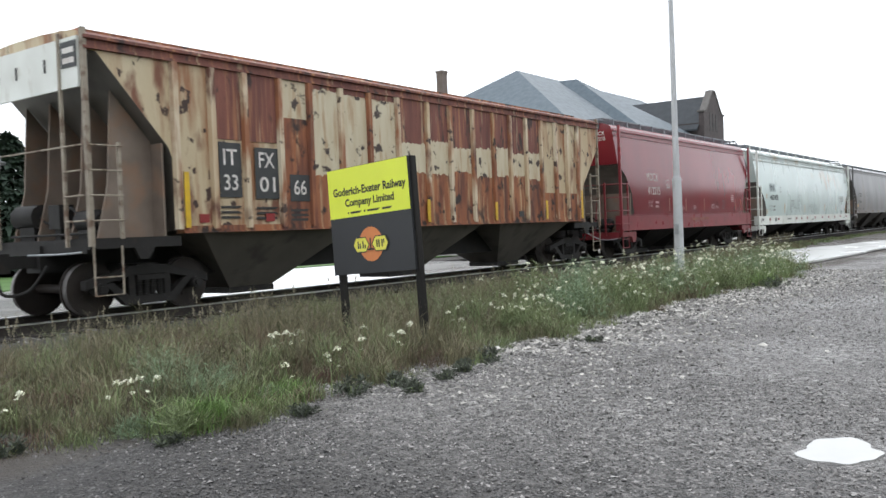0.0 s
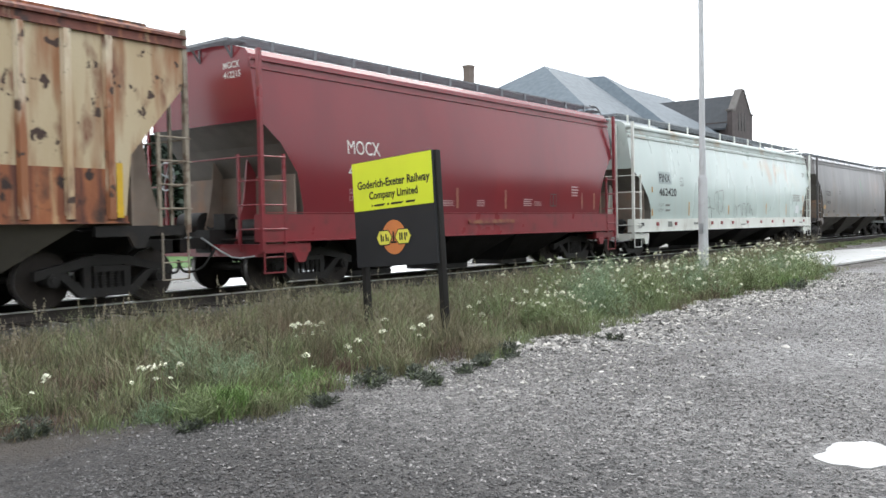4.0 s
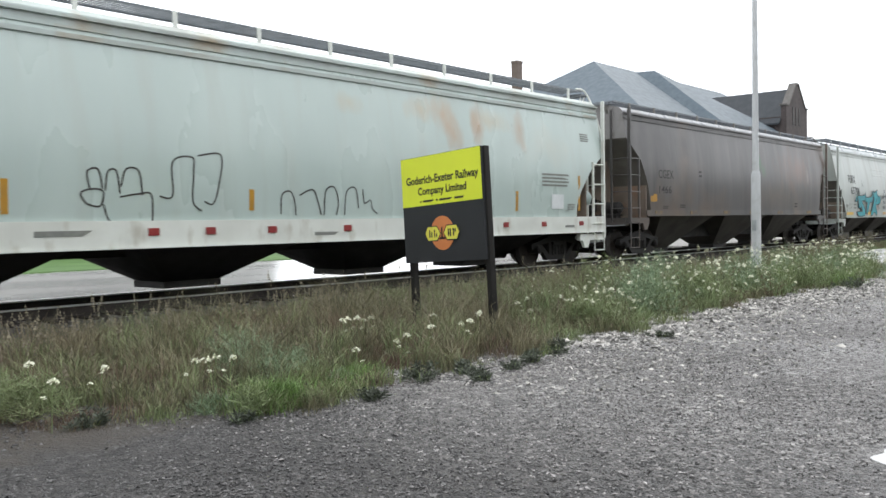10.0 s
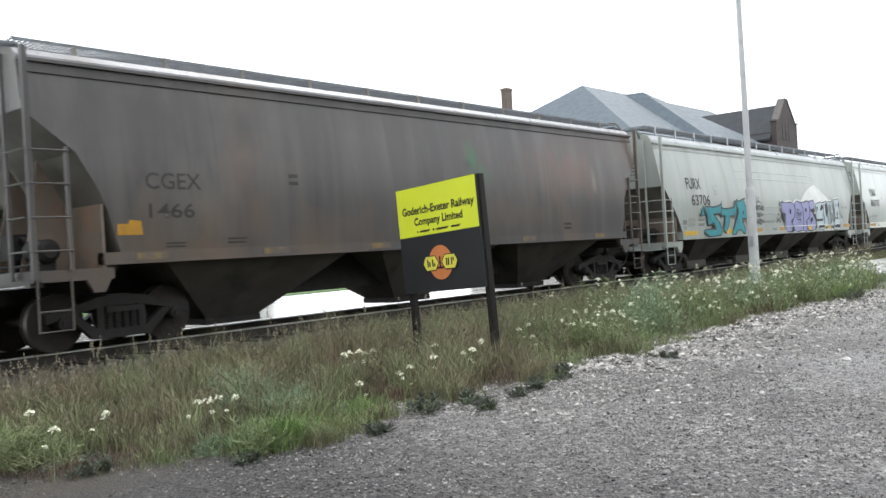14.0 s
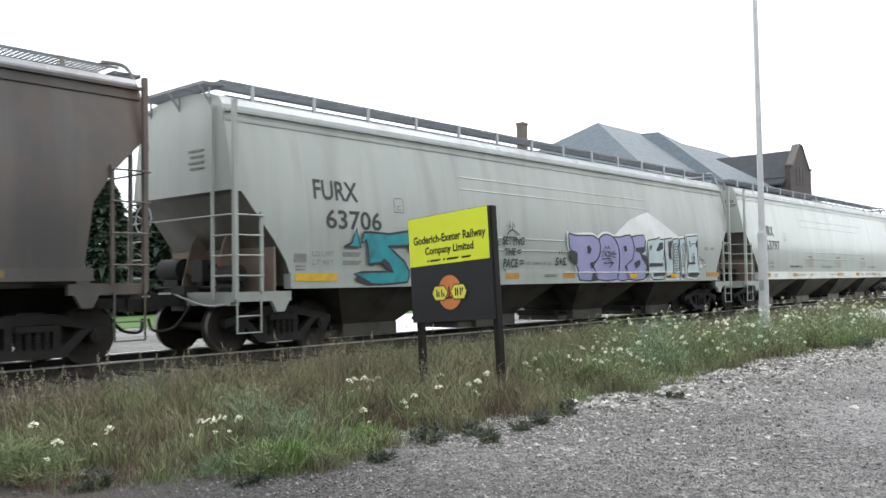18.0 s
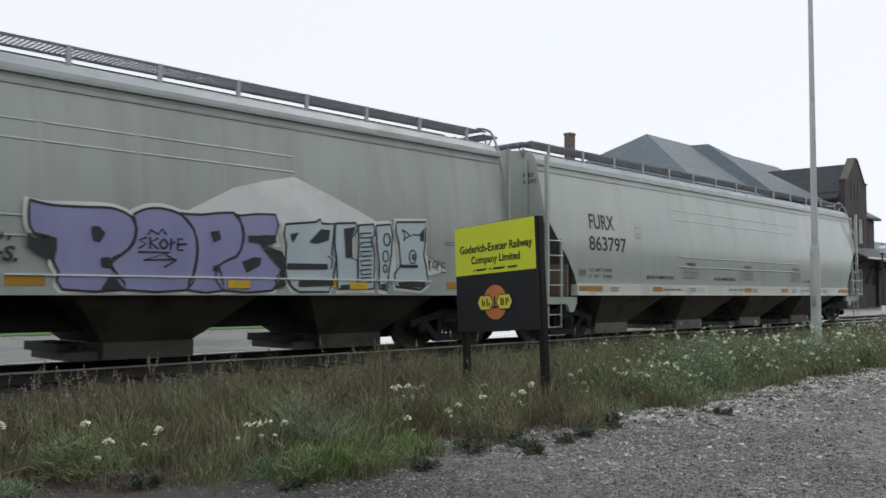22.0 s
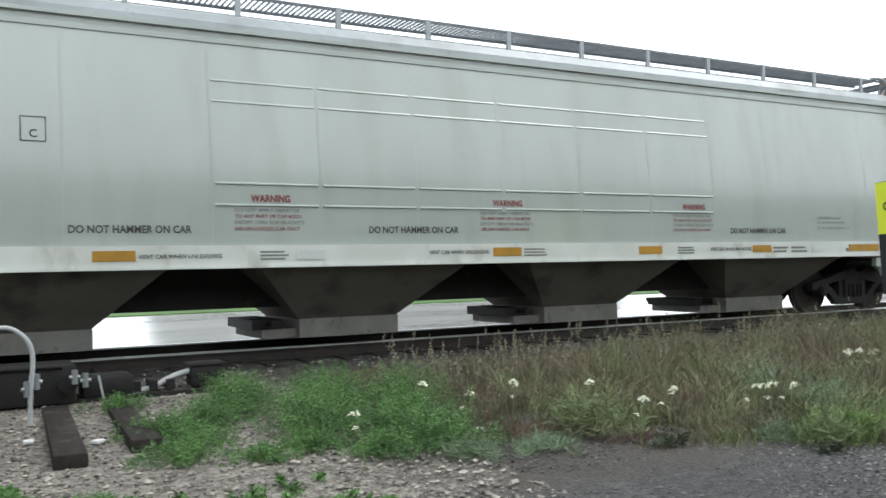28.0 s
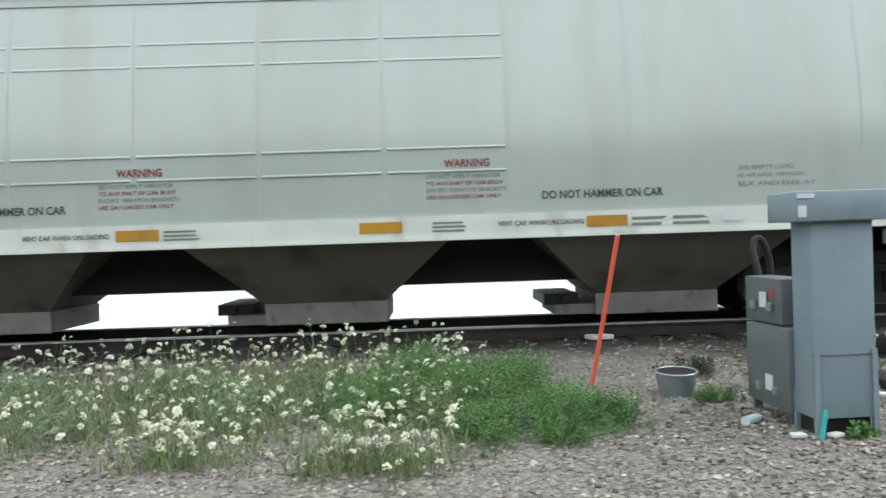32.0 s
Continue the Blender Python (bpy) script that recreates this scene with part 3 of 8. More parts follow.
def part(name, form, material, parent, label="", at=None):
    data = form.data(name, material) if isinstance(form, Form) else form
    ob = new(name, data)
    ob.parent = parent
    if at is not None:
        ob.matrix_basis = at
    return tagged(ob, label)


def thing(name, m, label, category, group="", kind=""):
    ob = new(name)
    ob.empty_display_size = 0.2
    ob.matrix_basis = m
    return tagged(ob, label, category, group, kind)


def lone(name, form, material, label, category, m=None, group="", kind=""):
    ob = new(name, form.data(name, material) if isinstance(form, Form) else form)
    if m is not None:
        ob.matrix_basis = m
    return tagged(ob, label, category, group, kind)


def bevelled(x, y, z, b):
    """A box about the origin's base centre with chamfered edges."""
    bm = bmesh.new()
    bmesh.ops.create_cube(bm, size=1, matrix=Matrix.Translation((0, 0, z / 2)) @ Matrix.Diagonal((x, y, z, 1)))
    bmesh.ops.bevel(bm, geom=bm.edges[:], offset=b, segments=2, affect="EDGES", profile=0.5)
    f = Form()
    bm.verts.ensure_lookup_table()
    f.v = [tuple(v.co) for v in bm.verts]
    f.f = [tuple(v.index for v in q.verts) for q in bm.faces]
    f.s = [False] * len(f.f)
    bm.free()
    return f


def letters(body, x, z, w, h, y_at, fat=0.0, shear=0.0, turn=0.0):
    """Lettering fitted into a w by h box with its lower left corner at x, z, on the surface y_at(z)."""
    cu = bpy.data.curves.new("lettering", "FONT")
    cu.body, cu.size, cu.offset, cu.shear, cu.resolution_u = body, 1.0, fat, shear, 3
    ob = new("lettering", cu)
    dg = bpy.context.evaluated_depsgraph_get()
    dg.update()
    me = bpy.data.meshes.new_from_object(ob.evaluated_get(dg))
    bpy.data.objects.remove(ob)
    bpy.data.curves.remove(cu)
    co = np.empty(len(me.vertices) * 3)
    me.vertices.foreach_get("co", co)
    co = co.reshape(-1, 3)
    lo, hi = co.min(0), co.max(0)
    u = (co[:, 0] - lo[0]) / (hi[0] - lo[0]) * w
    v = (co[:, 1] - lo[1]) / (hi[1] - lo[1]) * h
    c, s = math.cos(turn), math.sin(turn)
    out = np.empty_like(co)
    out[:, 0], out[:, 2] = x + u * c - v * s, z + u * s + v * c
    out[:, 1] = [y_at(q) for q in out[:, 2]]
    me.vertices.foreach_set("co", out.ravel())
    me.update()
    return me


def strokes(lines, width, y_at):
    """Sprayed lines in x, z as flat bands."""
    f = Form()
    for pts in lines:
        k, n = len(f.v), len(pts)
        for i, (x, z) in enumerate(pts):
            (xa, za), (xb, zb) = pts[max(0, i - 1)], pts[min(n - 1, i + 1)]
            d = math.hypot(xb - xa, zb - za) or 1e-6
            a, b = (xb - xa) / d * width / 2, (zb - za) / d * width / 2
            f.v.extend([(x - b, y_at(z + a), z + a), (x + b, y_at(z - a), z - a)])
        for i in range(n - 1):
            f.f.append((k + 2 * i, k + 2 * i + 1, k + 2 * i + 3, k + 2 * i + 2))
            f.s.append(False)
    return f


def patch(poly, y_at):
    """A painted patch with an outline in x, z."""
    from mathutils import geometry
    tri = geometry.tessellate_polygon([[Vector((x, 0, z)) for x, z in poly]])
    f = Form()
    f.v = [(x, y_at(z), z) for x, z in poly]
    f.f = [tuple(t) for t in tri]
    f.s = [False] * len(f.f)
    return f


def curve(pts, n=6):
    """Rounds a polyline."""
    out = []
    for i in range(len(pts) - 1):
        p0, p1, p2, p3 = (pts[max(0, min(len(pts) - 1, i + k))] for k in (-1, 0, 1, 2))
        for j in range(n):
            t = j / n
            out.append(tuple(0.5 * (2 * b + (c - a) * t + (2 * a - 5 * b + 4 * c - d) * t * t + (3 * b - a - 3 * c + d) * t ** 3) for a, b, c, d in zip(p0, p1, p2, p3)))
    return out + [tuple(pts[-1])]


def bars(x, z, w, h, rows, y_at, fill=0.55, seed=1):
    """Small print that cannot be read: plain bars, row by row."""
    r = random.Random(seed)
    f = Form()
    step = h / rows
    for i in range(rows):
        zz = z + h - (i + 1) * step
        f.face([(x, y_at(zz), zz), (x + w * r.uniform(0.75, 1), y_at(zz), zz), (x + w * r.uniform(0.75, 1), y_at(zz + step * fill), zz + step * fill), (x, y_at(zz + step * fill), zz + step * fill)])
    return f
# ---- ground and track ----
RAIL_Z, TRACK_Y = 0.40, 13.15


def lerp_rows(rows, v):
    for (a, p), (b, q) in zip(rows, rows[1:]):
        if v <= b:
            return p + (q - p) * max(0, v - a) / (b - a)
    return rows[-1][1]


PROFILE = [(-400, 0), (5.2, 0), (8.6, 0.01), (10.2, 0.05), (11.3, 0.16), (11.7, 0.22), (14.6, 0.22), (15.4, 0.1), (17, 0.05), (600, 0.05)]


def ground_z(x, y):
    return lerp_rows(PROFILE, y)


def make_ground():
    f = Form()
    xs = sorted({*np.linspace(-600, -40, 6), *np.arange(-30, 61, 1.5), *np.linspace(80, 900, 8)})
    ys = sorted({*np.linspace(-400, -12, 6), *np.arange(-8, 18.1, 0.4), *np.linspace(20, 900, 10)})
    for x in xs:
        for y in ys:
            near = -30 < x < 60 and -8 < y < 17
            z = ground_z(x, y) + ((0.02 if y > 5.8 else 0.008) * (noise.noise((x * 0.5, y * 0.5, 3)) - 0.3) if near else 0)
            f.v.append((x, y, min(z, 0.235) if y > 11 else z))
    n = len(ys)
    for i in range(len(xs) - 1):
        for j in range(n - 1):
            f.f.append((i * n + j, (i + 1) * n + j, (i + 1) * n + j + 1, i * n + j + 1))
            f.s.append(True)
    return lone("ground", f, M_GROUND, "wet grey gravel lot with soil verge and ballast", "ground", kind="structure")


def sheet(name, poly, z, material, label, category):
    f = Form()
    f.slab([(x, y, z - 0.06) for x, y in poly], [(x, y, z) for x, y in poly])
    return lone(name, f, material, label, category, kind="structure")


def ragged(cx, cy, rx, ry, seed, n=40, rough=0.22):
    r = random.Random(seed)
    ph = [r.uniform(0, 6.3) for _ in range(4)]
    out = []
    for i in range(n):
        t = 2 * math.pi * i / n
        k = 1 + rough * (0.5 * math.sin(2 * t + ph[0]) + 0.4 * math.sin(3 * t + ph[1]) + 0.3 * math.sin(5 * t + ph[2]) + 0.2 * math.sin(9 * t + ph[3]))
        out.append((cx + rx * k * math.cos(t), cy + ry * k * math.sin(t)))
    return out


make_ground()
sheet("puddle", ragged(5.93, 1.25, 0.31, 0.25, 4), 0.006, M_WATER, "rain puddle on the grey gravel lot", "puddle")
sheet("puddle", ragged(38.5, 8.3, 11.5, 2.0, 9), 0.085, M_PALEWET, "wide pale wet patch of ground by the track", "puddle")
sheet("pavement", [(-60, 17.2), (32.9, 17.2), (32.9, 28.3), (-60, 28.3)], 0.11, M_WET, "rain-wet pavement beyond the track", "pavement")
sheet("lawn", [(-80, 28.3), (42, 28.3), (42, 70), (-80, 70)], 0.14, M_LAWN, "mown green lawn beyond the pavement", "lawn")
sheet("platform", [(33, 15.6), (125, 15.6), (125, 25.4), (33, 25.4)], 0.42, M_CONCRETE, "pale concrete station platform", "platform")


def rail(y):
    root = thing("rail", pose(0, y, 0), "rusty steel rail with a polished head on the ties", "rail", "track rails", "structure")
    f = Form()
    f.box(-90, 140, -0.070, 0.070, RAIL_Z - 0.165, RAIL_Z - 0.148)
    f.box(-90, 140, -0.010, 0.010, RAIL_Z - 0.148, RAIL_Z - 0.045)
    f.box(-90, 140, -0.036, 0.036, RAIL_Z - 0.045, RAIL_Z - 0.0245)
    part("rail_web", f, M_RAILSIDE, root)
    crown = [(-0.037, RAIL_Z - 0.024), (0.037, RAIL_Z - 0.024), (0.036, RAIL_Z - 0.007), (0.026, RAIL_Z - 0.0015), (0, RAIL_Z), (-0.026, RAIL_Z - 0.0015), (-0.036, RAIL_Z - 0.007)]
    part("rail_head", Form().slab([(-90, a, b) for a, b in crown], [(140, a, b) for a, b in crown]), M_TREAD, root, "polished running surface")


rail(TRACK_Y - 0.7525)
rail(TRACK_Y + 0.7525)
tie_data = bevelled(0.23, 2.6, 0.16, 0.012).data("tie", M_TIE)
for i in range(170):
    x = -30 + i * 0.54
    ob = new("tie", tie_data)
    ob.matrix_basis = pose(x + random.uniform(-0.02, 0.02), TRACK_Y + random.uniform(-0.03, 0.03), 0.082, 0, 0, random.uniform(-1, 1))
    tagged(ob, "dark creosoted wooden railway tie", "railway tie", "track ties")
# ---- freight cars ----
# Car space: x from the car's leading (left) end, y from the track's centre, z from the rail's top.
WR = 0.42
WHEELSETS = []


def wheelset_data():
    f = Form()
    for s in (-1, 1):
        y = s * 0.7525
        f.cyl((0, y - s * 0.075 - 0.015, 0), (0, y - s * 0.075 + 0.015, 0), WR + 0.025, 28)
        f.cyl((0, y + s * 0.056, 0), (0, y + s * 0.06, 0), WR - 0.075, 28, WR - 0.11)
        for a in range(4):
            t = a * math.pi / 2 + 0.3
            f.box(0.2 * math.cos(t) - 0.03, 0.2 * math.cos(t) + 0.03, min(y + s * 0.05, y + s * 0.075), max(y + s * 0.05, y + s * 0.075), 0.2 * math.sin(t) - 0.03, 0.2 * math.sin(t) + 0.03)
        f.cyl((0, y + s * 0.05, 0), (0, y + s * 0.12, 0), 0.11, 12)
    f.cyl((0, -1.0, 0), (0, 1.0, 0), 0.075, 12)
    dark = len(f.f)
    for s in (-1, 1):
        y = s * 0.7525
        f.cyl((0, y - 0.056, 0), (0, y + 0.056, 0), WR, 28)
    me = f.data("wheelset", M_WHEEL, M_WHEELRIM)
    me.polygons.foreach_set("material_index", [int(i >= dark and len(q) == 4) for i, q in enumerate(f.f)])
    return me


def side_frame_data():
    """A cast truck side: arched top chord, tension chord, columns, springs, bearings."""
    f = Form()
    f.prism([(-1.14, 0.42), (-1.14, 0.56), (-0.62, 0.67), (-0.34, 0.75), (0.34, 0.75), (0.62, 0.67), (1.14, 0.56), (1.14, 0.42), (0.70, 0.53), (0.30, 0.61), (-0.30, 0.61), (-0.70, 0.53)], -0.07, 0.07)
    f.prism([(-0.82, 0.50), (-0.45, 0.14), (0.45, 0.14), (0.82, 0.50), (0.68, 0.52), (0.38, 0.27), (-0.38, 0.27), (-0.68, 0.52)], -0.065, 0.065)
    for x in (-0.33, 0.33):
        f.box(x - 0.055, x + 0.055, -0.062, 0.062, 0.26, 0.63)
    for x in (-0.89, 0.89):
        f.box(x - 0.15, x + 0.15, -0.06, 0.06, 0.50, 0.56)
        f.cyl((x, -0.13, WR), (x, 0.1, WR), 0.10, 14)
        f.cyl((x, -0.155, WR), (x, -0.13, WR), 0.055, 10)
        for a in range(3):
            t = a * 2.094 + 0.5
            f.cyl((x + 0.07 * math.cos(t), -0.145, WR + 0.07 * math.sin(t)), (x + 0.07 * math.cos(t), -0.13, WR + 0.07 * math.sin(t)), 0.014, 6)
    for x in (-0.19, -0.065, 0.065, 0.19):
        for i in range(6):
            f.cyl((x, -0.03, 0.272 + i * 0.04), (x, -0.03, 0.294 + i * 0.04), 0.058, 8)
        f.cyl((x, -0.03, 0.27), (x, -0.03, 0.52), 0.035, 6)
    f.box(-0.26, 0.26, -0.11, 0.05, 0.515, 0.60)
    return f.data("side_frame", M_BLACK)


WHEELSET, SIDE_FRAME = wheelset_data(), side_frame_data()
SHOE = Form().box(-0.06, 0.06, -0.84, 0.84, 0.2, 0.3).data("brake_beam", M_BLACK)
BOLSTER = Form().box(-0.2, 0.2, -1.0, 1.0, 0.5, 0.78).data("bolster", M_BLACK)


def truck(car, x):
    t = part("truck", BOLSTER, None, car, "black two-axle truck with rusty wheels", pose(x, 0, 0))
    for y in (-0.99, 0.99):
        part("side_frame", SIDE_FRAME, None, t, at=pose(0, y, 0, 0, 0, 0 if y < 0 else 180))
    for dx in (-0.55, 0.55):
        part("brake_beam", SHOE, None, t, at=pose(dx, 0, 0.1))
    for dx in (-0.89, 0.89):
        w = part("wheelset", WHEELSET, None, t, "rusty steel wheels with a bright rim", pose(dx, 0, WR))
        WHEELSETS.append((w, dx, random.uniform(0, 360)))
    return t


def coupler(car, x, s):
    f = Form()
    f.box(min(x, x + s * 0.75), max(x, x + s * 0.75), -0.09, 0.09, 0.78, 0.98)
    f.box(min(x + s * 0.5, x + s * 0.8), max(x + s * 0.5, x + s * 0.8), -0.15, 0.15, 0.72, 1.02)
    f.pipe(curve([(x, -0.3, 0.8), (x + s * 0.3, -0.3, 0.45), (x + s * 0.65, -0.25, 0.4), (x + s * 0.72, -0.2, 0.6)]), 0.025)
    part("coupler", f, M_BLACK, car, "black coupler with an air hose")


def end_letters(body, y, z, w, h, x=-0.008):
    """Lettering on the leading end of a car, reading from y towards the near side."""
    me = letters(body, 0.0, z, w, h, lambda q: 0.0, 0.02)
    for v in me.vertices:
        v.co = (x + v.co.y, y - v.co.x, v.co.z)
    return me


def hopper_car(k):
    L, zs, zt, HW, bow = k["L"], k["sill"], k["top"], k.get("hw", 1.56), k.get("bow", 0.0)
    zl = k["low"]
    car = thing("hopper_car", pose(k["x0"], TRACK_Y, RAIL_Z), k["label"], "freight car", "freight cars of the train")
    zk = k.get("knee", zs + 1.0)

    def half(z):
        return HW - bow * max(0.0, (z - zk) / (zt - zk)) ** 1.7 - k.get("tuck", 0.0) * max(0.0, (zk - z) / (zk - zs)) ** 2

    def skin(z):
        return -half(z) - 0.006

    def low(x):
        return max(lerp_rows(zl, x), lerp_rows(k.get("lowr", zl), L - x))

    ends = [a for a, _ in zl] + [L - a for a, _ in k.get("lowr", zl)]
    xs = sorted({round(a, 3) for a in (*ends, *(q for q in np.linspace(0, L, 16) if zl[-1][0] < q < L - zl[-1][0]))})
    NZ = 12
    # sides
    for s in (-1, 1):
        f = Form()
        for x in xs:
            for i in range(NZ + 1):
                z = low(x) + (zt - low(x)) * i / NZ
                f.v.append((x, s * half(z), z))
        for i in range(len(xs) - 1):
            for j in range(NZ):
                a = i * (NZ + 1) + j
                q = (a, a + NZ + 1, a + NZ + 2, a + 1)
                f.f.append(q if s < 0 else q[::-1])
                f.s.append(True)
        part("side_sheet", f, k["paint"], car)
    # roof
    zr, f = zt + k.get("rise", 0.27), Form()
    ht = half(zt)
    half_arch = [(1.0, 0.0), (0.985, 0.3), (0.92, 0.6), (0.68, 0.86), (0.26, 1.0)]
    arch = [(-ht * a, zt + (zr - zt) * b) for a, b in half_arch] + [(ht * a, zt + (zr - zt) * b) for a, b in half_arch[::-1]]
    for (y0, z0), (y1, z1) in zip(arch, arch[1:]):
        f.face([(0, y0, z0), (L, y0, z0), (L, y1, z1), (0, y1, z1)])
    part("roof_sheet", f, k["roof"], car)
    # ends and slope sheets
    for x, s in ((0.0, -1), (L, 1)):
        z0 = low(x)
        ring = [(x, -half(z0 + (zt - z0) * i / 6), z0 + (zt - z0) * i / 6) for i in range(7)] + [(x, y, z) for y, z in arch[1:-1]] + [(x, half(z0 + (zt - z0) * i / 6), z0 + (zt - z0) * i / 6) for i in range(6, -1, -1)]
        f = Form()
        f.face(ring if s > 0 else ring[::-1])
        part("end_panel", f, k.get("end", k["paint"]), car)
    f = Form()
    for a, b in zip(xs, xs[1:]):
        f.face([(a, -half(low(a)), low(a)), (a, half(low(a)), low(a)), (b, half(low(b)), low(b)), (b, -half(low(b)), low(b))])
    part("slope_sheet", f, M_SLOPE, car, "grimy dark slope sheets and underside")
    # top chords and side sills
    x0, x1 = k["sillx"]
    for s in (-1, 1):
        f = Form()
        y = s * ht
        prof = [(0, -0.155), (0.055, -0.155), (0.055, -0.115), (0.02, -0.113), (0.02, -0.012), (0.075, -0.01), (0.075, 0.035), (0, 0.035)]
        f.slab(*([(e, y + s * a, zt + b) for a, b in (prof[::-1] if s > 0 else prof)] for e in (0, L)))
        part("top_chord", f, k.get("chord", k["paint"]), car)
        f = Form()
        y, o = s * half(zs), k.get("proud", 0.03)
        f.box(x0, x1, min(y * 0.9, y + s * o), max(y * 0.9, y + s * o), zs - 0.02, zs + k["sillh"])
        f.box(x0, x1, min(y * 0.9, y + s * (o + 0.03)), max(y * 0.9, y + s * (o + 0.03)), zs - 0.045, zs - 0.021)
        part("side_sill", f, k["sillmat"], car)
    # centre sill, end sills, platforms
    for a, b in ((-0.05, 3.0), (L - 3.0, L + 0.05)):
        part("centre_sill", Form().box(a, b, -0.2, 0.2, 0.70, 1.12), M_BLACK, car)
    for x, s in ((0.0, 1), (L, -1)):
        a, b = sorted((x, x + s * k.get("plat", 1.15)))
        f = Form()
        f.box(a, b, -HW + 0.02, -HW + 0.12, zs - 0.24, zs - 0.08)
        f.box(a, b, HW - 0.12, HW - 0.02, zs - 0.24, zs - 0.08)
        c, d = sorted((x, x + s * 0.18))
        f.box(c, d, -HW + 0.13, HW - 0.13, zs - 0.3, zs - 0.08)
        f.prism([(x + s * 0.72, zs - 0.24), (x + s * 1.08, zs - 0.24), (x + s * 0.98, zs - 0.42), (x + s * 0.82, zs - 0.42)][::s], -HW - 0.01, -HW + 0.06)
        part("end_sill", f, k.get("platmat", k["sillmat"]), car, "end platform with a jacking pad")
        part("end_deck", Form().box(*sorted((x + s * 0.19, x + s * 0.95)), -1.3, 1.3, zs - 0.13, zs - 0.09), M_BLACK, car, "black steel end deck")
        xw = k.get("xw", 0.8) if s > 0 else k.get("xwr", k.get("xw", 0.8))
        for y in k.get("webs", (-0.48, 0.48)):
            f = Form()
            f.prism([(x + s * 0.3, zs - 0.09), (x + s * xw, zs - 0.09), (x + s * xw, low(x + s * xw) - 0.02), (x + s * 0.62, low(x + s * 0.62) - 0.04), (x + s * 0.52, zs + 0.75)][::s], y - 0.02, y + 0.02)
            part("shear_web", f, M_ENDGRIME if y > 0 else k.get("webmat", M_ENDGRIME), car, "grimy upright web under the slope sheet")
        part("bolster_web", Form().box(*sorted((x + s * xw, x + s * (xw + 0.04))), -HW + 0.04, HW - 0.04, zs - 0.09, low(x + s * (xw + 0.04)) - 0.02), M_ENDGRIME, car, "rust-brown cross web under the slope sheet")
        coupler(car, x, -s)
        # corner post, ladder, stirrup
        f = Form()
        yy = -HW - 0.01
        f.box(*sorted((x - s * 0.02, x + s * 0.05)), yy - 0.02, yy + 0.06, zs - 0.2, zt + 0.15)
        w, zz = 0.5, zs + k.get("ladder", 1.22)
        f.box(*sorted((x + s * w, x + s * (w + 0.05))), yy - 0.01, yy + 0.04, zs - 0.1, zz)
        n = 4
        for i in range(n):
            z = zs + 0.18 + i * (zz - zs - 0.24) / (n - 1)
            f.cyl((x, yy - 0.02, z), (x + s * (w + 0.05), yy - 0.02, z), 0.014, 6)
        f.pipe([(x + s * 0.03, yy, zs - 0.2), (x + s * 0.03, yy, 0.35), (x + s * 0.5, yy, 0.35), (x + s * 0.5, yy, zs - 0.2)], 0.018)
        f.cyl((x + s * 0.03, yy, 0.62), (x + s * 0.5, yy, 0.62), 0.012, 6)
        part("ladder", f, k.get("laddermat", k["paint"]), car, "corner ladder and stirrup step")
        xe = x - s * 0.03
        f = Form()
        for y in (-HW + 0.53, HW - 0.53):
            f.box(*sorted((xe, xe - s * 0.045)), y - 0.025, y + 0.025, zs - 0.2, zt + 0.12 if y < 0 and k.get("tall", True) else zz)
        f.box(*sorted((xe, xe - s * 0.045)), HW - 0.03, HW + 0.02, zs - 0.2, zt + 0.12)
        for i in range(n):
            z = zs + 0.18 + i * (zz - zs - 0.24) / (n - 1)
            f.cyl((xe - s * 0.04, -HW, z), (xe - s * 0.04, -HW + 0.55 if i < n - 1 else HW, z), 0.014, 6)
            f.cyl((xe - s * 0.04, HW - 0.55, z), (xe - s * 0.04, HW, z), 0.014, 6)
        part("end_ladder", f, k.get("laddermat", k["paint"]), car)
        f = Form()
        f.pipe(curve([(x - s * 0.1, -HW + 0.1, zs - 0.28), (x - s * 0.12, -0.9, zs - 0.3), (x - s * 0.3, -0.3, 0.98)], 3), 0.016)
        part("uncoupling_lever", f, M_GALV, car, "bent uncoupling lever")
    # brake gear on the leading end
    f = Form()
    for i in range(16):
        t, u = 2 * math.pi * i / 16, 2 * math.pi * (i + 1) / 16
        f.cyl((-0.16, 0.9 + 0.26 * math.cos(t), zs + 1.2 + 0.26 * math.sin(t)), (-0.16, 0.9 + 0.26 * math.cos(u), zs + 1.2 + 0.26 * math.sin(u)), 0.015, 6)
    for i in range(4):
        t = i * math.pi / 2 + 0.4
        f.cyl((-0.16, 0.9, zs + 1.2), (-0.16, 0.9 + 0.26 * math.cos(t), zs + 1.2 + 0.26 * math.sin(t)), 0.012, 6)
    f.cyl((-0.16, 0.9, zs + 1.2), (0.05, 0.9, zs + 1.2), 0.03, 8)
    part("brake_wheel", f, M_GALV, car, "small brake wheel")
    f = Form()
    f.cyl((0.48, -1.0, zs + 0.2), (0.48, -0.55, zs + 0.2), 0.17, 16)
    f.cyl((0.48, -1.06, zs + 0.2), (0.48, -1.0, zs + 0.2), 0.1, 16, 0.17)
    f.box(0.36, 0.6, -0.95, -0.6, zs - 0.09, zs + 0.06)
    part("brake_cylinder", f, M_BLACK, car, "black brake cylinder on the end deck")
    f = Form()
    f.cyl((0.45, 0.55, zs + 0.32), (0.45, 1.2, zs + 0.32), 0.2, 16)
    f.box(0.35, 0.55, 0.65, 1.1, zs - 0.09, zs + 0.15)
    part("air_tank", f, M_BLACK, car, "black air tank on the end deck")
    f = Form()
    f.box(0.3, 0.55, -0.2, 0.12, zs + 0.1, zs + 0.48)
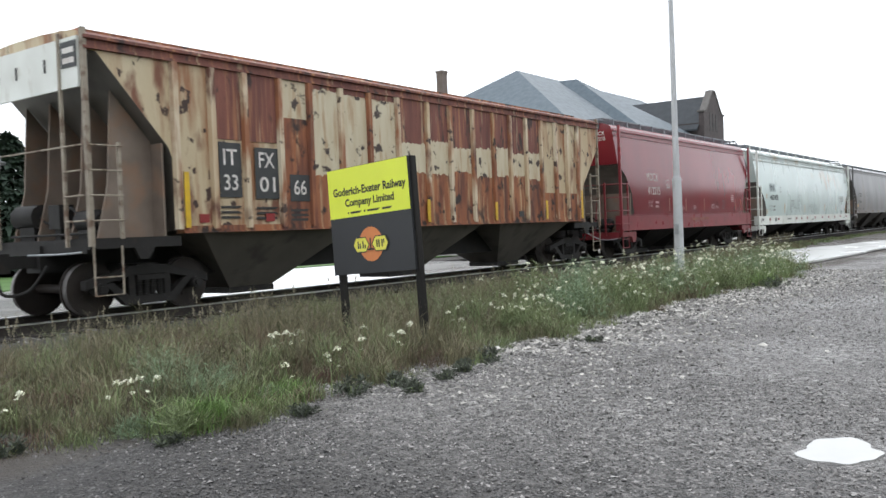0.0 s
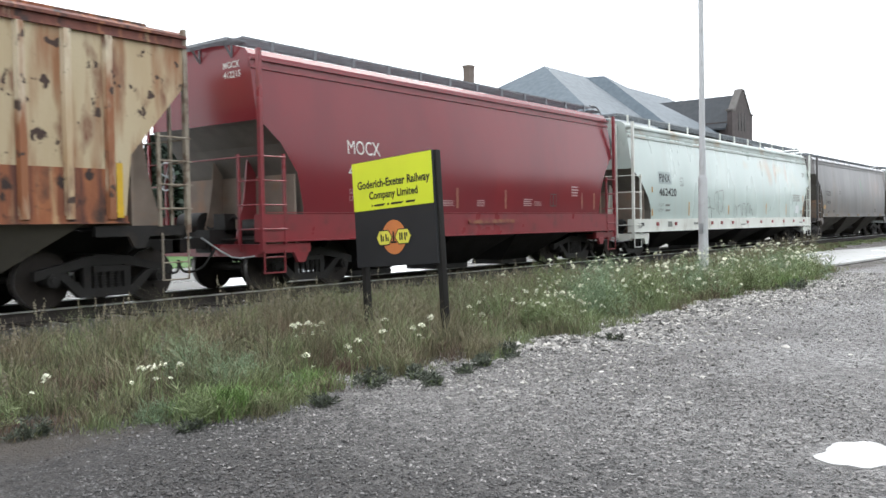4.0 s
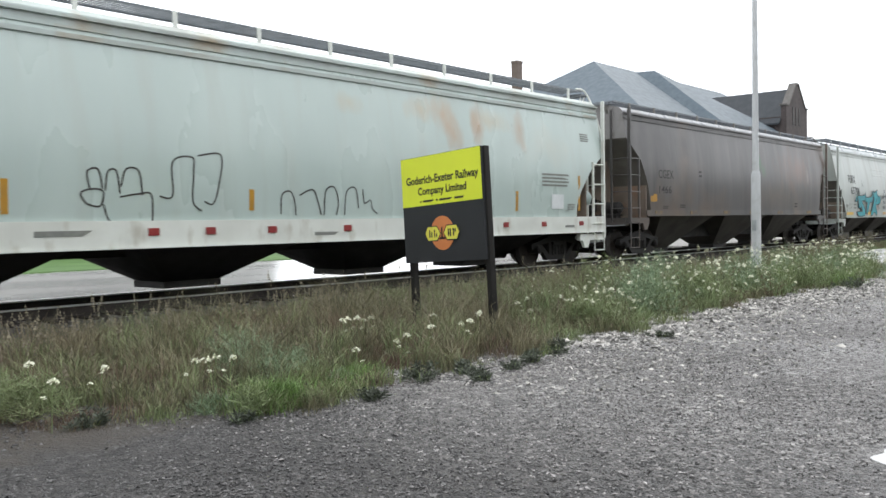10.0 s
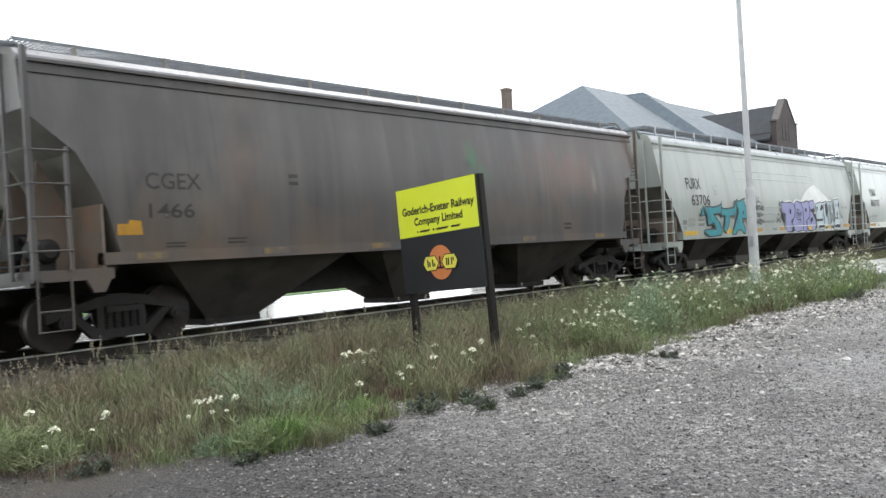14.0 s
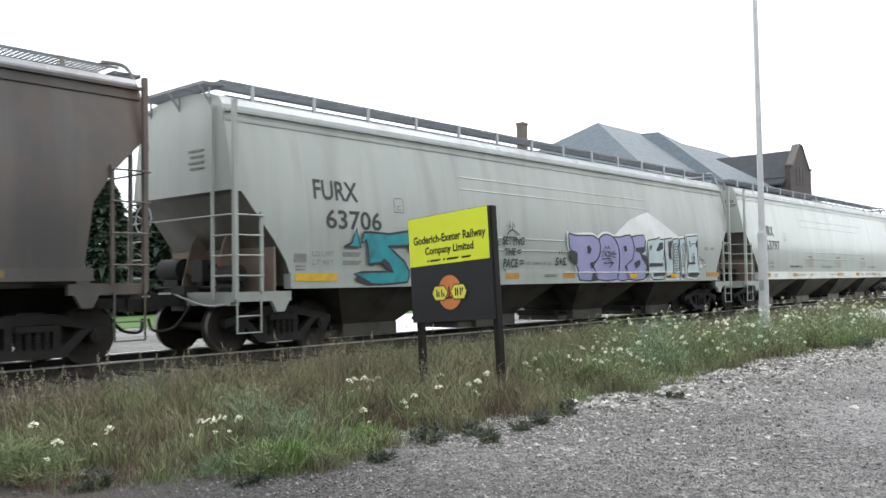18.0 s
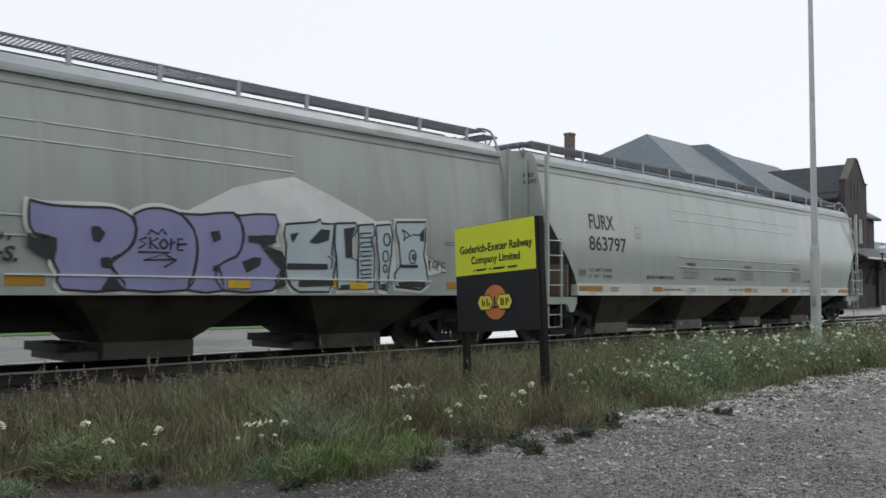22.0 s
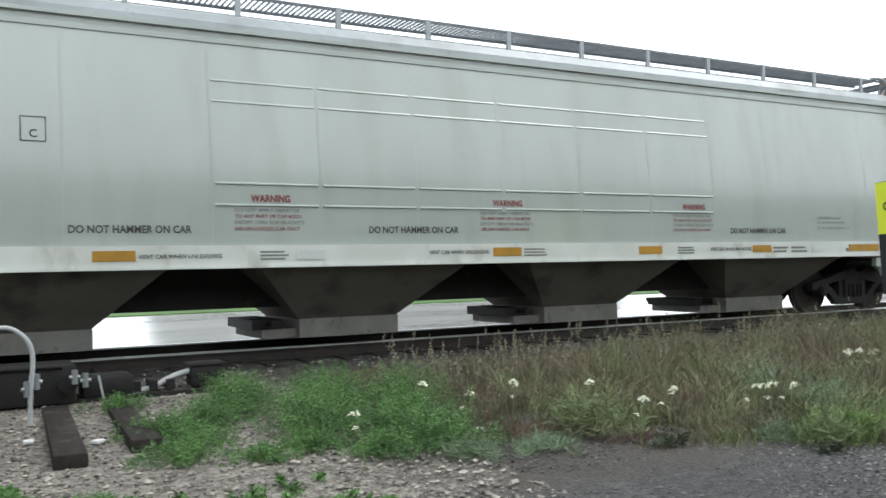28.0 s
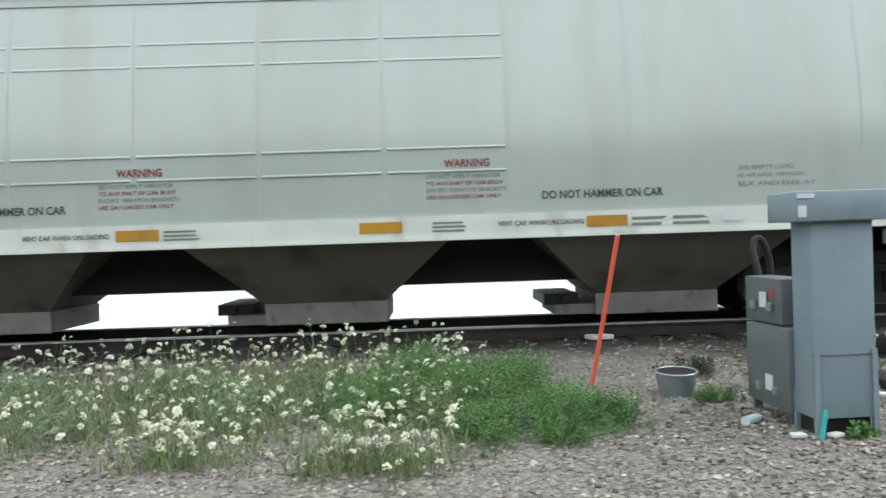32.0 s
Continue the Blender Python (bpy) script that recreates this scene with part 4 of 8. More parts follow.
    f.box(0.36, 0.5, -0.12, 0.05, zs - 0.09, zs + 0.1)
    f.pipe(curve([(0.42, -0.6, zs + 0.25), (0.42, -0.35, zs + 0.42), (0.42, -0.2, zs + 0.35)], 3), 0.022)
    f.pipe(curve([(0.42, 0.12, zs + 0.3), (0.42, 0.35, zs + 0.2), (0.42, 0.56, zs + 0.3)], 3), 0.022)
    f.pipe([(0.25, -1.2, zs + 0.0), (0.25, 1.2, zs + 0.0)], 0.02)
    part("control_valve", f, M_BLACK, car, "black air brake valve with pipes")
    # hoppers with outlet gates
    hb, ht_, zb = k.get("hb", 0.97), k.get("htop", 1.52), k.get("hz", 0.34)
    for cx in k["hoppers"]:
        f = Form()
        yt, yb = half(zs) - 0.06, k.get("yb", 0.72)
        f.slab([(cx - hb, yb, zb), (cx - hb, -yb, zb), (cx + hb, -yb, zb), (cx + hb, yb, zb)][::-1], [(cx - ht_, yt, zs - 0.02), (cx - ht_, -yt, zs - 0.02), (cx + ht_, -yt, zs - 0.02), (cx + ht_, yt, zs - 0.02)][::-1])
        h = part("hopper", f, k.get("hopmat", M_HOPPER), car, "tapering discharge hopper")
        f = Form()
        if k.get("plain"):
            f.box(cx - hb - 0.05, cx + hb + 0.05, -yb - 0.04, yb + 0.04, zb - 0.09, zb + 0.02)
            part("outlet_flange", f, M_BLACK, h, "black outlet flange")
            continue
        f.box(cx - hb - 0.02, cx + hb + 0.04, -0.76, 0.76, zb - 0.23, zb + 0.02)
        f.box(cx - hb - 0.5, cx - hb - 0.021, -0.62, 0.62, zb - 0.23, zb - 0.11)
        part("outlet_gate", f, k.get("gatemat", M_GATE), h, "dusty sliding outlet gate")
        f = Form()
        f.box(cx - hb - 0.62, cx - hb - 0.2, -0.6, 0.6, zb - 0.109, zb + 0.02)
        f.cyl((cx - hb - 0.4, -0.85, zb - 0.03), (cx - hb - 0.4, 0.85, zb - 0.03), 0.04, 8)
        part("gate_gear", f, M_BLACK, h, "black gate gear")
        part("vibrator_bracket", Form().box(cx - 0.18, cx + 0.22, -yb - 0.24, -yb - 0.1, zb + 0.28, zb + 0.44), M_BLACK, h)
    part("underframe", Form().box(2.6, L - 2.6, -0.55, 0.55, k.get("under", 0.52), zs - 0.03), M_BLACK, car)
    for x in k["trucks"]:
        truck(car, x)
    # running board
    if "board" in k:
        b = k["board"]
        zb_, y0, y1 = b["z"], -1.02, -0.45
        for s in (1, -1):
            f = Form()
            a, c = sorted((s * y0, s * y1))
            f.box(0.12, L - 0.12, a, a + 0.02, zb_ - 0.04, zb_)
            f.box(0.12, L - 0.12, c - 0.02, c, zb_ - 0.04, zb_)
            n = int((L - 0.3) / 0.075)
            for i in range(n):
                x = 0.15 + i * 0.075
                f.box(x, x + 0.016, a + 0.02, c - 0.02, zb_ - 0.03, zb_ - 0.004)
            part("running_board", f, b.get("mat", M_GRATE), car, "steel grating walkway along the roof")
        n = b["n"]
        brk = Form()
        brk.box(-0.035, 0.035, -0.02, 0.02, 0, 1)
        data = brk.data("bracket", b.get("post", M_GALV))
        zr0 = zt + 0.12
        for i in range(n):
            x = b["first"] + i * (b["last"] - b["first"]) / (n - 1)
            for y in (-1.04, 1.04):
                o = part("bracket", data, None, car)
                o.matrix_basis = pose(x, y, zr0) @ Matrix.Diagonal((1, 1, zb_ - zr0 - 0.005, 1))
        f = Form()
        top = b.get("coam", zb_ - 0.07)
        f.box(0.7, L - 0.7, -0.36, 0.36, zr - 0.12, top)
        for i in range(int(L / 1.2)):
            x = 0.9 + i * 1.2
            f.cyl((x, -0.46, top - 0.05), (x + 0.02, 0.46, top - 0.02), 0.03, 6)
        part("hatch_coaming", f, b.get("hatch", M_GRATE), car, "long dark loading hatch")
        for x, s in ((0.1, -1), (L - 0.1, 1)):
            f = Form()
            zp = zb_ - 0.08
            xa, xb = sorted((x + s * 0.32, x - s * 0.1))
            f.box(xa, xa + 0.02, -1.05, 1.05, zp - 0.045, zp + 0.005)
            f.box(xb - 0.02, xb, -1.05, 1.05, zp - 0.045, zp + 0.005)
            for i in range(27):
                q = -1.04 + i * 0.08
                f.box(xa + 0.02, xb - 0.02, q, q + 0.016, zp - 0.03, zp)
            part("end_platform", f, b.get("mat", M_GRATE), car, "steel grating platform across the end of the roof")
            for q in (-0.9, 0.0, 0.9):
                f = Form()
                f.pipe([(x + s * 0.3, q, zp - 0.05), (x + s * 0.11, q, zp - 0.3)], 0.02)
                f.pipe([(x + s * 0.11, q, zp - 0.05), (x + s * 0.11, q, zr - 0.25)], 0.02)
                part("platform_bracket", f, b.get("post", M_GALV), car)
            if s > 0:
                f = Form()
                f.pipe(curve([(x - s * 0.3, -1.02, zb_ + 0.02), (x + s * 0.02, -1.02, zb_ + 0.03), (x + s * 0.14, -1.1, zb_ - 0.12), (x + s * 0.15, -1.3, zt - 0.1), (x + s * 0.15, -HW + 0.04, zt - 0.9)], 3), 0.028)
                part("grab_rail", f, b.get("post", M_GALV), car)
    return car, skin


def mark(car, name, form, material, label=""):
    return part(name, form, material, car, label)


def tape(car, x, z, w, h, skin, material, label):
    mark(car, "reflective_tape", Form().box(x, x + w, skin(z) - 0.032, skin(z) - 0.02, z, z + h), material, label)


CARS = []
def roof_hatches(car, L, z, material):
    for i in range(5):
        x = 1.9 + i * (L - 3.8) / 4
        f = Form()
        f.cyl((x, 0, z - 0.05), (x, 0, z + 0.10), 0.42, 16)
        f.cyl((x, 0, z + 0.10), (x, 0, z + 0.14), 0.38, 16, 0.2)
        f.box(x - 0.55, x - 0.42, -0.1, 0.1, z - 0.05, z + 0.08)
        part("roof_hatch", f, material, car, "round roof hatch")


def rust_car():
    L, zs, zt = 16.8, 1.28, 4.13
    car, skin = hopper_car(dict(
        x0=7.3, L=L, sill=zs, top=zt, hw=1.52, label="rust-streaked cream ribbed hopper car on the track",
        low=[(0, 3.97), (0.22, 3.95), (1.41, 2.61), (1.52, 2.35), (1.64, 1.4), (1.66, zs)],
        lowr=[(0, 3.55), (0.1, 3.3), (1.0, 2.26), (1.1, 1.4), (1.12, zs)],
        paint=M_CREAM, roof=M_RUSTDARK, chord=M_RUSTDARK, sillx=(1.62, L - 1.1), sillh=0.07, sillmat=M_RUST, platmat=M_BLACK, laddermat=M_LADDERTAN,
        xw=1.3, xwr=0.95, webs=(-1.2, -0.48, 0.48, 1.2), hoppers=(3.96, 8.63, 13.2), hb=0.5, htop=1.9, yb=0.42, plain=True, hz=0.2, trucks=(1.3, L - 1.15), ladder=1.35, rise=0.2, plat=1.6))
    ribs = (1.55, 2.29, 3.0, 3.82, 4.59, 5.45, 6.3, 7.22, 8.26, 9.13, 10.06, 10.96, 11.74, 12.53, 13.33, 14.14, 14.8, 15.44)
    y = -1.52
    for i, x in enumerate(ribs):
        low_ring, high_ring = ([(x + a, y - d, z) for a, d in ((-0.05, 0.075), (0.05, 0.075), (0.075, 0.002), (-0.075, 0.002))] for z in (zs + 0.02, zt - 0.16))
        part("rib", Form().slab(low_ring, high_ring), M_RUST if i in (4, 6, 11) else M_RIB, car)

    part("end_header", Form().box(-0.05, -0.006, -1.46, 1.46, 3.42, 4.16), M_WHITE, car, "cream-white header panel across the end")
    part("stencil_panel", Form().box(-0.062, -0.052, -1.45, -1.05, 3.72, 4.1), M_LETTER, car, "small black stencil panel")
    for i in range(2):
        part("small_print", Form().box(-0.068, -0.063, -1.4, -1.1, 3.78 + 0.15 * i, 3.86 + 0.15 * i), M_LETTERWHITE, car)
    # dark upright marks stand for the lettering on the header
    for q in (-0.62, 0.2, 0.75):
        part("end_letter_stroke", Form().box(-0.058, -0.052, q, q + 0.05, 3.72, 3.92), M_LETTERFADE, car)

    def plate(x0, x1, z0, z1, m):
        part("side_plate", Form().box(x0, x1, y - 0.014, y - 0.004, z0, z1), m, car)

    def cream_patch(a, b, lo, hi, seed):
        ragg = random.Random(seed)
        n = 14
        edge = [(a + (b - a) * q / n, hi + ragg.uniform(-0.035, 0.035)) for q in range(n + 1)] + [(b - (b - a) * q / n, lo + ragg.uniform(-0.04, 0.03)) for q in range(n + 1)]
        part("paint_patch", patch([(e + (0.02 if e < (a + b) / 2 else -0.02) * ragg.random(), q) for e, q in edge], lambda q: y - 0.017), M_CREAMCLEAN, car, "ragged patch of cream paint")

    for i, (a, b) in enumerate(zip(ribs, ribs[1:])):
        a, b = a + 0.078, b - 0.078
        if i in (0, 14, 15, 16):
            plate(a, b, zs + 0.06, zs + 0.75, M_RUST if i > 12 else M_CREAM)
        elif i in (1, 2):
            plate(a, b, 2.8, zt - 0.16, M_RUSTDARK)
        elif i == 3:
            plate(a, b, zs + 0.06, 3.28, M_RUST)
            plate(a, b, 3.284, 3.98, M_CREAMCLEAN)
        elif i in (4, 5, 6):
            plate(a, b, zs + 0.06, 2.3, M_RUST)
            plate(a, b, 3.86, zt - 0.16, M_RUSTDARK)
            cream_patch(a, b, 2.26, 3.9 if i == 4 else 3.84, i)
        else:
            lo, hi = 2.44 + 0.05 * math.sin(i * 2.3), 3.05 + 0.06 * math.sin(i * 4.1)
            plate(a, b, zs + 0.06, lo, M_RUST)
            plate(a, b, hi, zt - 0.16, M_RUSTDARK)
            cream_patch(a, b, lo - 0.02, hi + 0.02, i)
    for x0, x1, z0, z1, top, low in ((2.40, 2.88, 1.82, 2.75, "IT", "33"), (3.19, 3.74, 1.80, 2.70, "FX", "01"), (4.02, 4.52, 1.76, 2.25, "", "66")):
        part("stencil_panel", Form().box(x0, x1, y - 0.024, y - 0.016, z0, z1), M_LETTER, car, "black stencil panel")
        for s, z in ((top, z0 + 0.55), (low, z0 + 0.12)):
            if s:
                part("lettering", letters(s, x0 + 0.09, z, x1 - x0 - 0.18, 0.27, lambda q: y - 0.027, 0.01), None, car, "white stencilled lettering").data.materials.append(M_LETTERWHITE)
        part("small_print", bars(x0, z0 - 0.36, x1 - x0, 0.26, 3, lambda q: y - 0.018, 0.5), M_LETTERFADE, car)
    for x, h in ((1.63, 0.9), (8.1, 0.5), (10.88, 0.45), (13.42, 0.5), (15.5, 0.8)):
        part("reflective_tape", Form().box(x, x + 0.1, y - 0.085, y - 0.076, zs + 0.04, zs + 0.04 + h), M_YELLOW, car, "yellow reflective tape")
    for x in (1.95, 3.4, 12.1, 13.2):
        part("plate_tag", Form().box(x, x + 0.2, y - 0.03, y - 0.017, zs + 0.12, zs + 0.26), M_LETTER if x > 5 else M_REFL, car)
    roof_hatches(car, L, zt + 0.2, M_RUSTDARK)
    part("running_board", Form().box(0.3, L - 0.3, -0.95, -0.6, zt + 0.24, zt + 0.28).box(0.3, L - 0.3, 0.6, 0.95, zt + 0.24, zt + 0.28), M_RUST, car, "rusty roof walkway")
    part("end_lettering", bars(0.04, 3.75, 0.02, 0.3, 2, lambda q: -1.2, 0.6), M_LETTER, car)
    CARS.append(car)


def red_car():
    L, zs, zt = 13.4, 0.93, 4.06
    car, skin = hopper_car(dict(
        x0=25.55, L=L, sill=zs, top=zt, hw=1.58, bow=0.24, tuck=0.05, knee=2.0, label="faded dark red rounded hopper car with white lettering",
        low=[(0, 3.0), (0.12, 2.95), (0.5, 2.62), (0.85, 2.1), (0.98, 1.5), (1.0, zs)],
        paint=M_RED, roof=M_RED, chord=M_REDSILL, sillx=(0, L), sillh=0.44, sillmat=M_REDSILL, laddermat=M_REDSILL,
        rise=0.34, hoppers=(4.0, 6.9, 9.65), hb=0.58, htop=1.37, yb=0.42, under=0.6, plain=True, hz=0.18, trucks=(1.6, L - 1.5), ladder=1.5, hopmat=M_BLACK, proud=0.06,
        board=dict(z=4.52, n=12, first=0.8, last=L - 0.8, post=M_GRATE), webmat=M_REDSILL, tall=False))
    for s, x, z, w, h in (("MOCX", 2.19, 2.52, 0.93, 0.27), ("412215", 2.17, 2.06, 1.06, 0.26)):
        part("lettering", letters(s, x, z, w, h, skin), None, car, "white lettering").data.materials.append(M_LETTERWHITE)
    for s, x, z, w in (("LD LMT", 2.18, 1.76, 0.4), ("LT WT", 2.18, 1.62, 0.36)):
        part("lettering", letters(s, x, z, w, 0.095, skin, 0.015), None, car, "faded pinkish lettering").data.materials.append(M_FADEPINK)
        part("small_print", bars(2.78, z, 0.38, 0.09, 1, skin, 0.85, 4), M_FADEPINK, car)
    part("class_box", strokes([[(3.82, 2.31), (4.1, 2.31), (4.1, 2.58), (3.82, 2.58), (3.82, 2.31)]], 0.02, skin), M_LETTERWHITE, car)
    part("lettering", letters("C", 3.91, 2.36, 0.1, 0.11, skin, 0.01), None, car).data.materials.append(M_LETTERWHITE)
    for x, z, w, h in ((5.1, 1.55, 0.45, 0.14), (6.4, 1.55, 0.34, 0.16), (8.4, 1.57, 0.45, 0.2), (10.8, 1.85, 0.45, 0.3), (8.9, 1.58, 0.4, 0.12)):
        part("small_print", bars(x, z, w, h, 4, skin, 0.5, int(x * 10)), M_FADEPINK, car)
    part("frame_box", strokes([[(9.7, 1.58), (10.0, 1.58), (10.0, 1.88), (9.7, 1.88), (9.7, 1.58)], [(9.85, 1.58), (9.85, 1.88)]], 0.035, skin), M_LETTERFADE, car)
    for x in (4.05, 5.65, 7.6, 11.4, 12.1):
        part("reflective_tape", strokes([[(x, 1.5), (x, 1.95)]], 0.09, skin), M_FADEYEL, car, "faded yellow vertical tape")
    part("sill_line", Form().box(0.1, L - 0.1, skin(zs) - 0.075, skin(zs) - 0.06, zs + 0.46, zs + 0.475), M_REDSILL, car, "raised edge along the sill")
    tape(car, 6.0, zs + 0.22, 1.9, 0.09, lambda z: skin(z) - 0.04, M_FADEYEL, "faded yellow sill stripe")
    for s, z, w, h in (("MOCX", 3.95, 0.43, 0.12), ("412215", 3.78, 0.46, 0.12)):
        part("end_lettering", end_letters(s, -0.66, z, w, h), None, car, "white lettering").data.materials.append(M_LETTERWHITE)
    CARS.append(car)


def mint_car():
    L, zs, zt = 19.5, 0.85, 4.03
    car, skin = hopper_car(dict(
        x0=40.2, L=L, sill=zs, top=zt, hw=1.58, bow=0.24, tuck=0.05, knee=2.0, label="pale mint rounded hopper car with rust stains and graffiti",
        low=[(0, 2.76), (0.3, 2.58), (0.65, 2.33), (1.1, 1.85), (1.28, 1.5), (1.3, zs)],
        paint=M_MINT, roof=M_MINTROOF, chord=M_MINTROOF, sillx=(0.0, L), sillh=0.36, sillmat=M_WHITE, platmat=M_WHITE, laddermat=M_WHITE, proud=0.07,
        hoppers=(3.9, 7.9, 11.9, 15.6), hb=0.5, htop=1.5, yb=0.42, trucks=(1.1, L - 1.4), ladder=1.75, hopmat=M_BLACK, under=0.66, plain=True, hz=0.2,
        board=dict(z=4.5, n=12, first=0.8, last=L - 0.8, post=M_WHITE, coam=4.3), webmat=M_WHITE))
    part("roof_rib", Form().box(0.05, L - 0.05, skin(3.76) - 0.035, skin(3.76) + 0.05, 3.735, 3.80), M_MINTROOF, car)
    part("lettering_patch", patch([(1.9, 2.34), (2.95, 2.34), (2.95, 2.74), (1.9, 2.74)], skin), M_PATCHMINT, car, "darker repainted patch")
    for s, x, z, w, h in (("PINX", 1.98, 2.4, 0.85, 0.27), ("462420", 1.9, 1.95, 1.4, 0.26)):
        part("lettering", letters(s, x, z, w, h, lambda q: skin(q) - 0.003, 0.018), None, car, "black lettering").data.materials.append(M_LETTER)
    part("class_box", strokes([[(3.68, 2.32), (3.93, 2.32), (3.93, 2.58), (3.68, 2.58), (3.68, 2.32)]], 0.018, skin), M_LETTER, car)
    part("lettering", letters("C", 3.76, 2.36, 0.09, 0.1, skin, 0.01), None, car).data.materials.append(M_LETTER)
    for s, z in (("LD LMT", 1.62), ("LT WT", 1.45)):
        part("lettering", letters(s, 1.84, z, 0.42, 0.085, skin), None, car).data.materials.append(M_LETTERGREY)
        part("small_print", bars(2.4, z, 0.42, 0.075, 1, skin, 0.9), M_LETTERGREY, car)
    for x, z0, z1 in ((1.38, 1.31, 2.23), (4.4, 1.31, 1.77), (8.3, 1.36, 1.7), (12.82, 1.36, 1.8), (15.65, 1.35, 1.8), (18.3, 1.36, 2.22)):
        part("reflective_tape", strokes([[(x, z0), (x, z1)]], 0.1, skin), M_AMBER, car, "rusty orange vertical tape")
    for x in (0.5, 1.63, 3.1, 6.42, 7.4, 8.6, 10.3, 11.98, 13.5, 15.1, 16.6, 18.25):
        part("reflector", Form().box(x, x + 0.17, skin(zs) - 0.085, skin(zs) - 0.06, 0.99, 1.1), M_REFL if x > 1 else M_LETTER, car, "small red reflector")
    part("builder_plate", Form().box(2.55, 2.85, skin(zs) - 0.082, skin(zs) - 0.06, 0.95, 1.12), M_LETTERGREY, car)
    part("small_print", bars(4.75, 1.0, 0.85, 0.1, 1, lambda q: skin(zs) - 0.07, 0.8), M_LETTERGREY, car)
    for x, z, w, h in ((9.6, 0.93, 0.6, 0.1), (18.5, 3.1, 0.42, 0.22), (16.66, 1.94, 1.25, 0.34), (17.72, 1.38, 0.36, 0.16), (0.25, 0.93, 0.3, 0.16), (17.6, 0.95, 0.55, 0.1)):
        part("small_print", bars(x, z, w, h, 4 if h > 0.15 else 1, skin if z > 1.4 else (lambda q: skin(zs) - 0.07), 0.55, int(x * 7)), M_LETTERGREY, car)
    part("paper_label", patch([(17.06, 1.4), (17.58, 1.4), (17.58, 1.75), (17.06, 1.75)], lambda q: skin(q) - 0.004), M_LABEL, car, "white paper label")
    part("air_reservoir", Form().cyl((18.7, -1.15, 1.69), (18.76, -1.15, 1.69), 0.12, 16, 0.19).cyl((18.76, -1.15, 1.69), (19.3, -1.15, 1.69), 0.19, 16).cyl((19.3, -1.15, 1.69), (19.36, -1.15, 1.69), 0.19, 16, 0.12), M_PATCHMINT, car, "grey cylindrical air reservoir")
    part("reservoir_bracket", Form().box(18.95, 19.05, -1.3, -1.0, 1.18, 1.51), M_MINT, car)
    scrawl = (
        ((5.5, 1.45), (5.42, 1.6), (5.6, 1.66), (5.75, 1.62), (5.7, 1.42), (5.5, 1.45)), ((5.55, 1.66), (5.52, 1.9), (5.68, 1.93), (5.74, 1.66)), ((5.78, 1.64), (5.82, 1.9), (5.95, 1.92), (6.0, 1.6)),
        ((6.02, 1.7), (6.1, 1.95), (6.3, 1.93), (6.35, 1.58)), ((5.75, 1.45), (5.85, 1.2), (6.1, 1.12), (6.4, 1.1)), ((6.0, 1.55), (6.3, 1.6), (6.5, 1.58), (6.52, 1.15), (6.6, 1.05)),
        ((6.63, 1.57), (6.85, 1.58), (6.86, 2.09), (7.2, 2.17), (7.22, 1.95), (7.2, 1.5), (7.35, 1.35)), ((7.3, 2.2), (7.72, 2.23), (7.68, 1.8), (7.57, 1.47), (7.4, 1.5)))
    arches = (
        ((8.9, 1.3), (8.92, 1.62), (9.1, 1.68), (9.2, 1.5), (9.22, 1.28)), ((9.3, 1.62), (9.6, 1.72), (9.72, 1.5), (9.8, 1.28)), ((9.86, 1.28), (9.9, 1.7), (10.1, 1.77), (10.2, 1.5), (10.15, 1.28)),
        ((10.35, 1.28), (10.4, 1.7), (10.62, 1.76), (10.7, 1.4)), ((10.8, 1.75), (10.85, 1.5), (11.0, 1.55), (11.05, 1.4), (11.19, 1.3)))
    tag = [curve(list(q)) for q in scrawl + arches]
    for q in tag:
        part("graffiti", strokes([q], 0.026, skin), M_LETTERFADE, car, "thin dark sprayed scrawl")
    CARS.append(car)


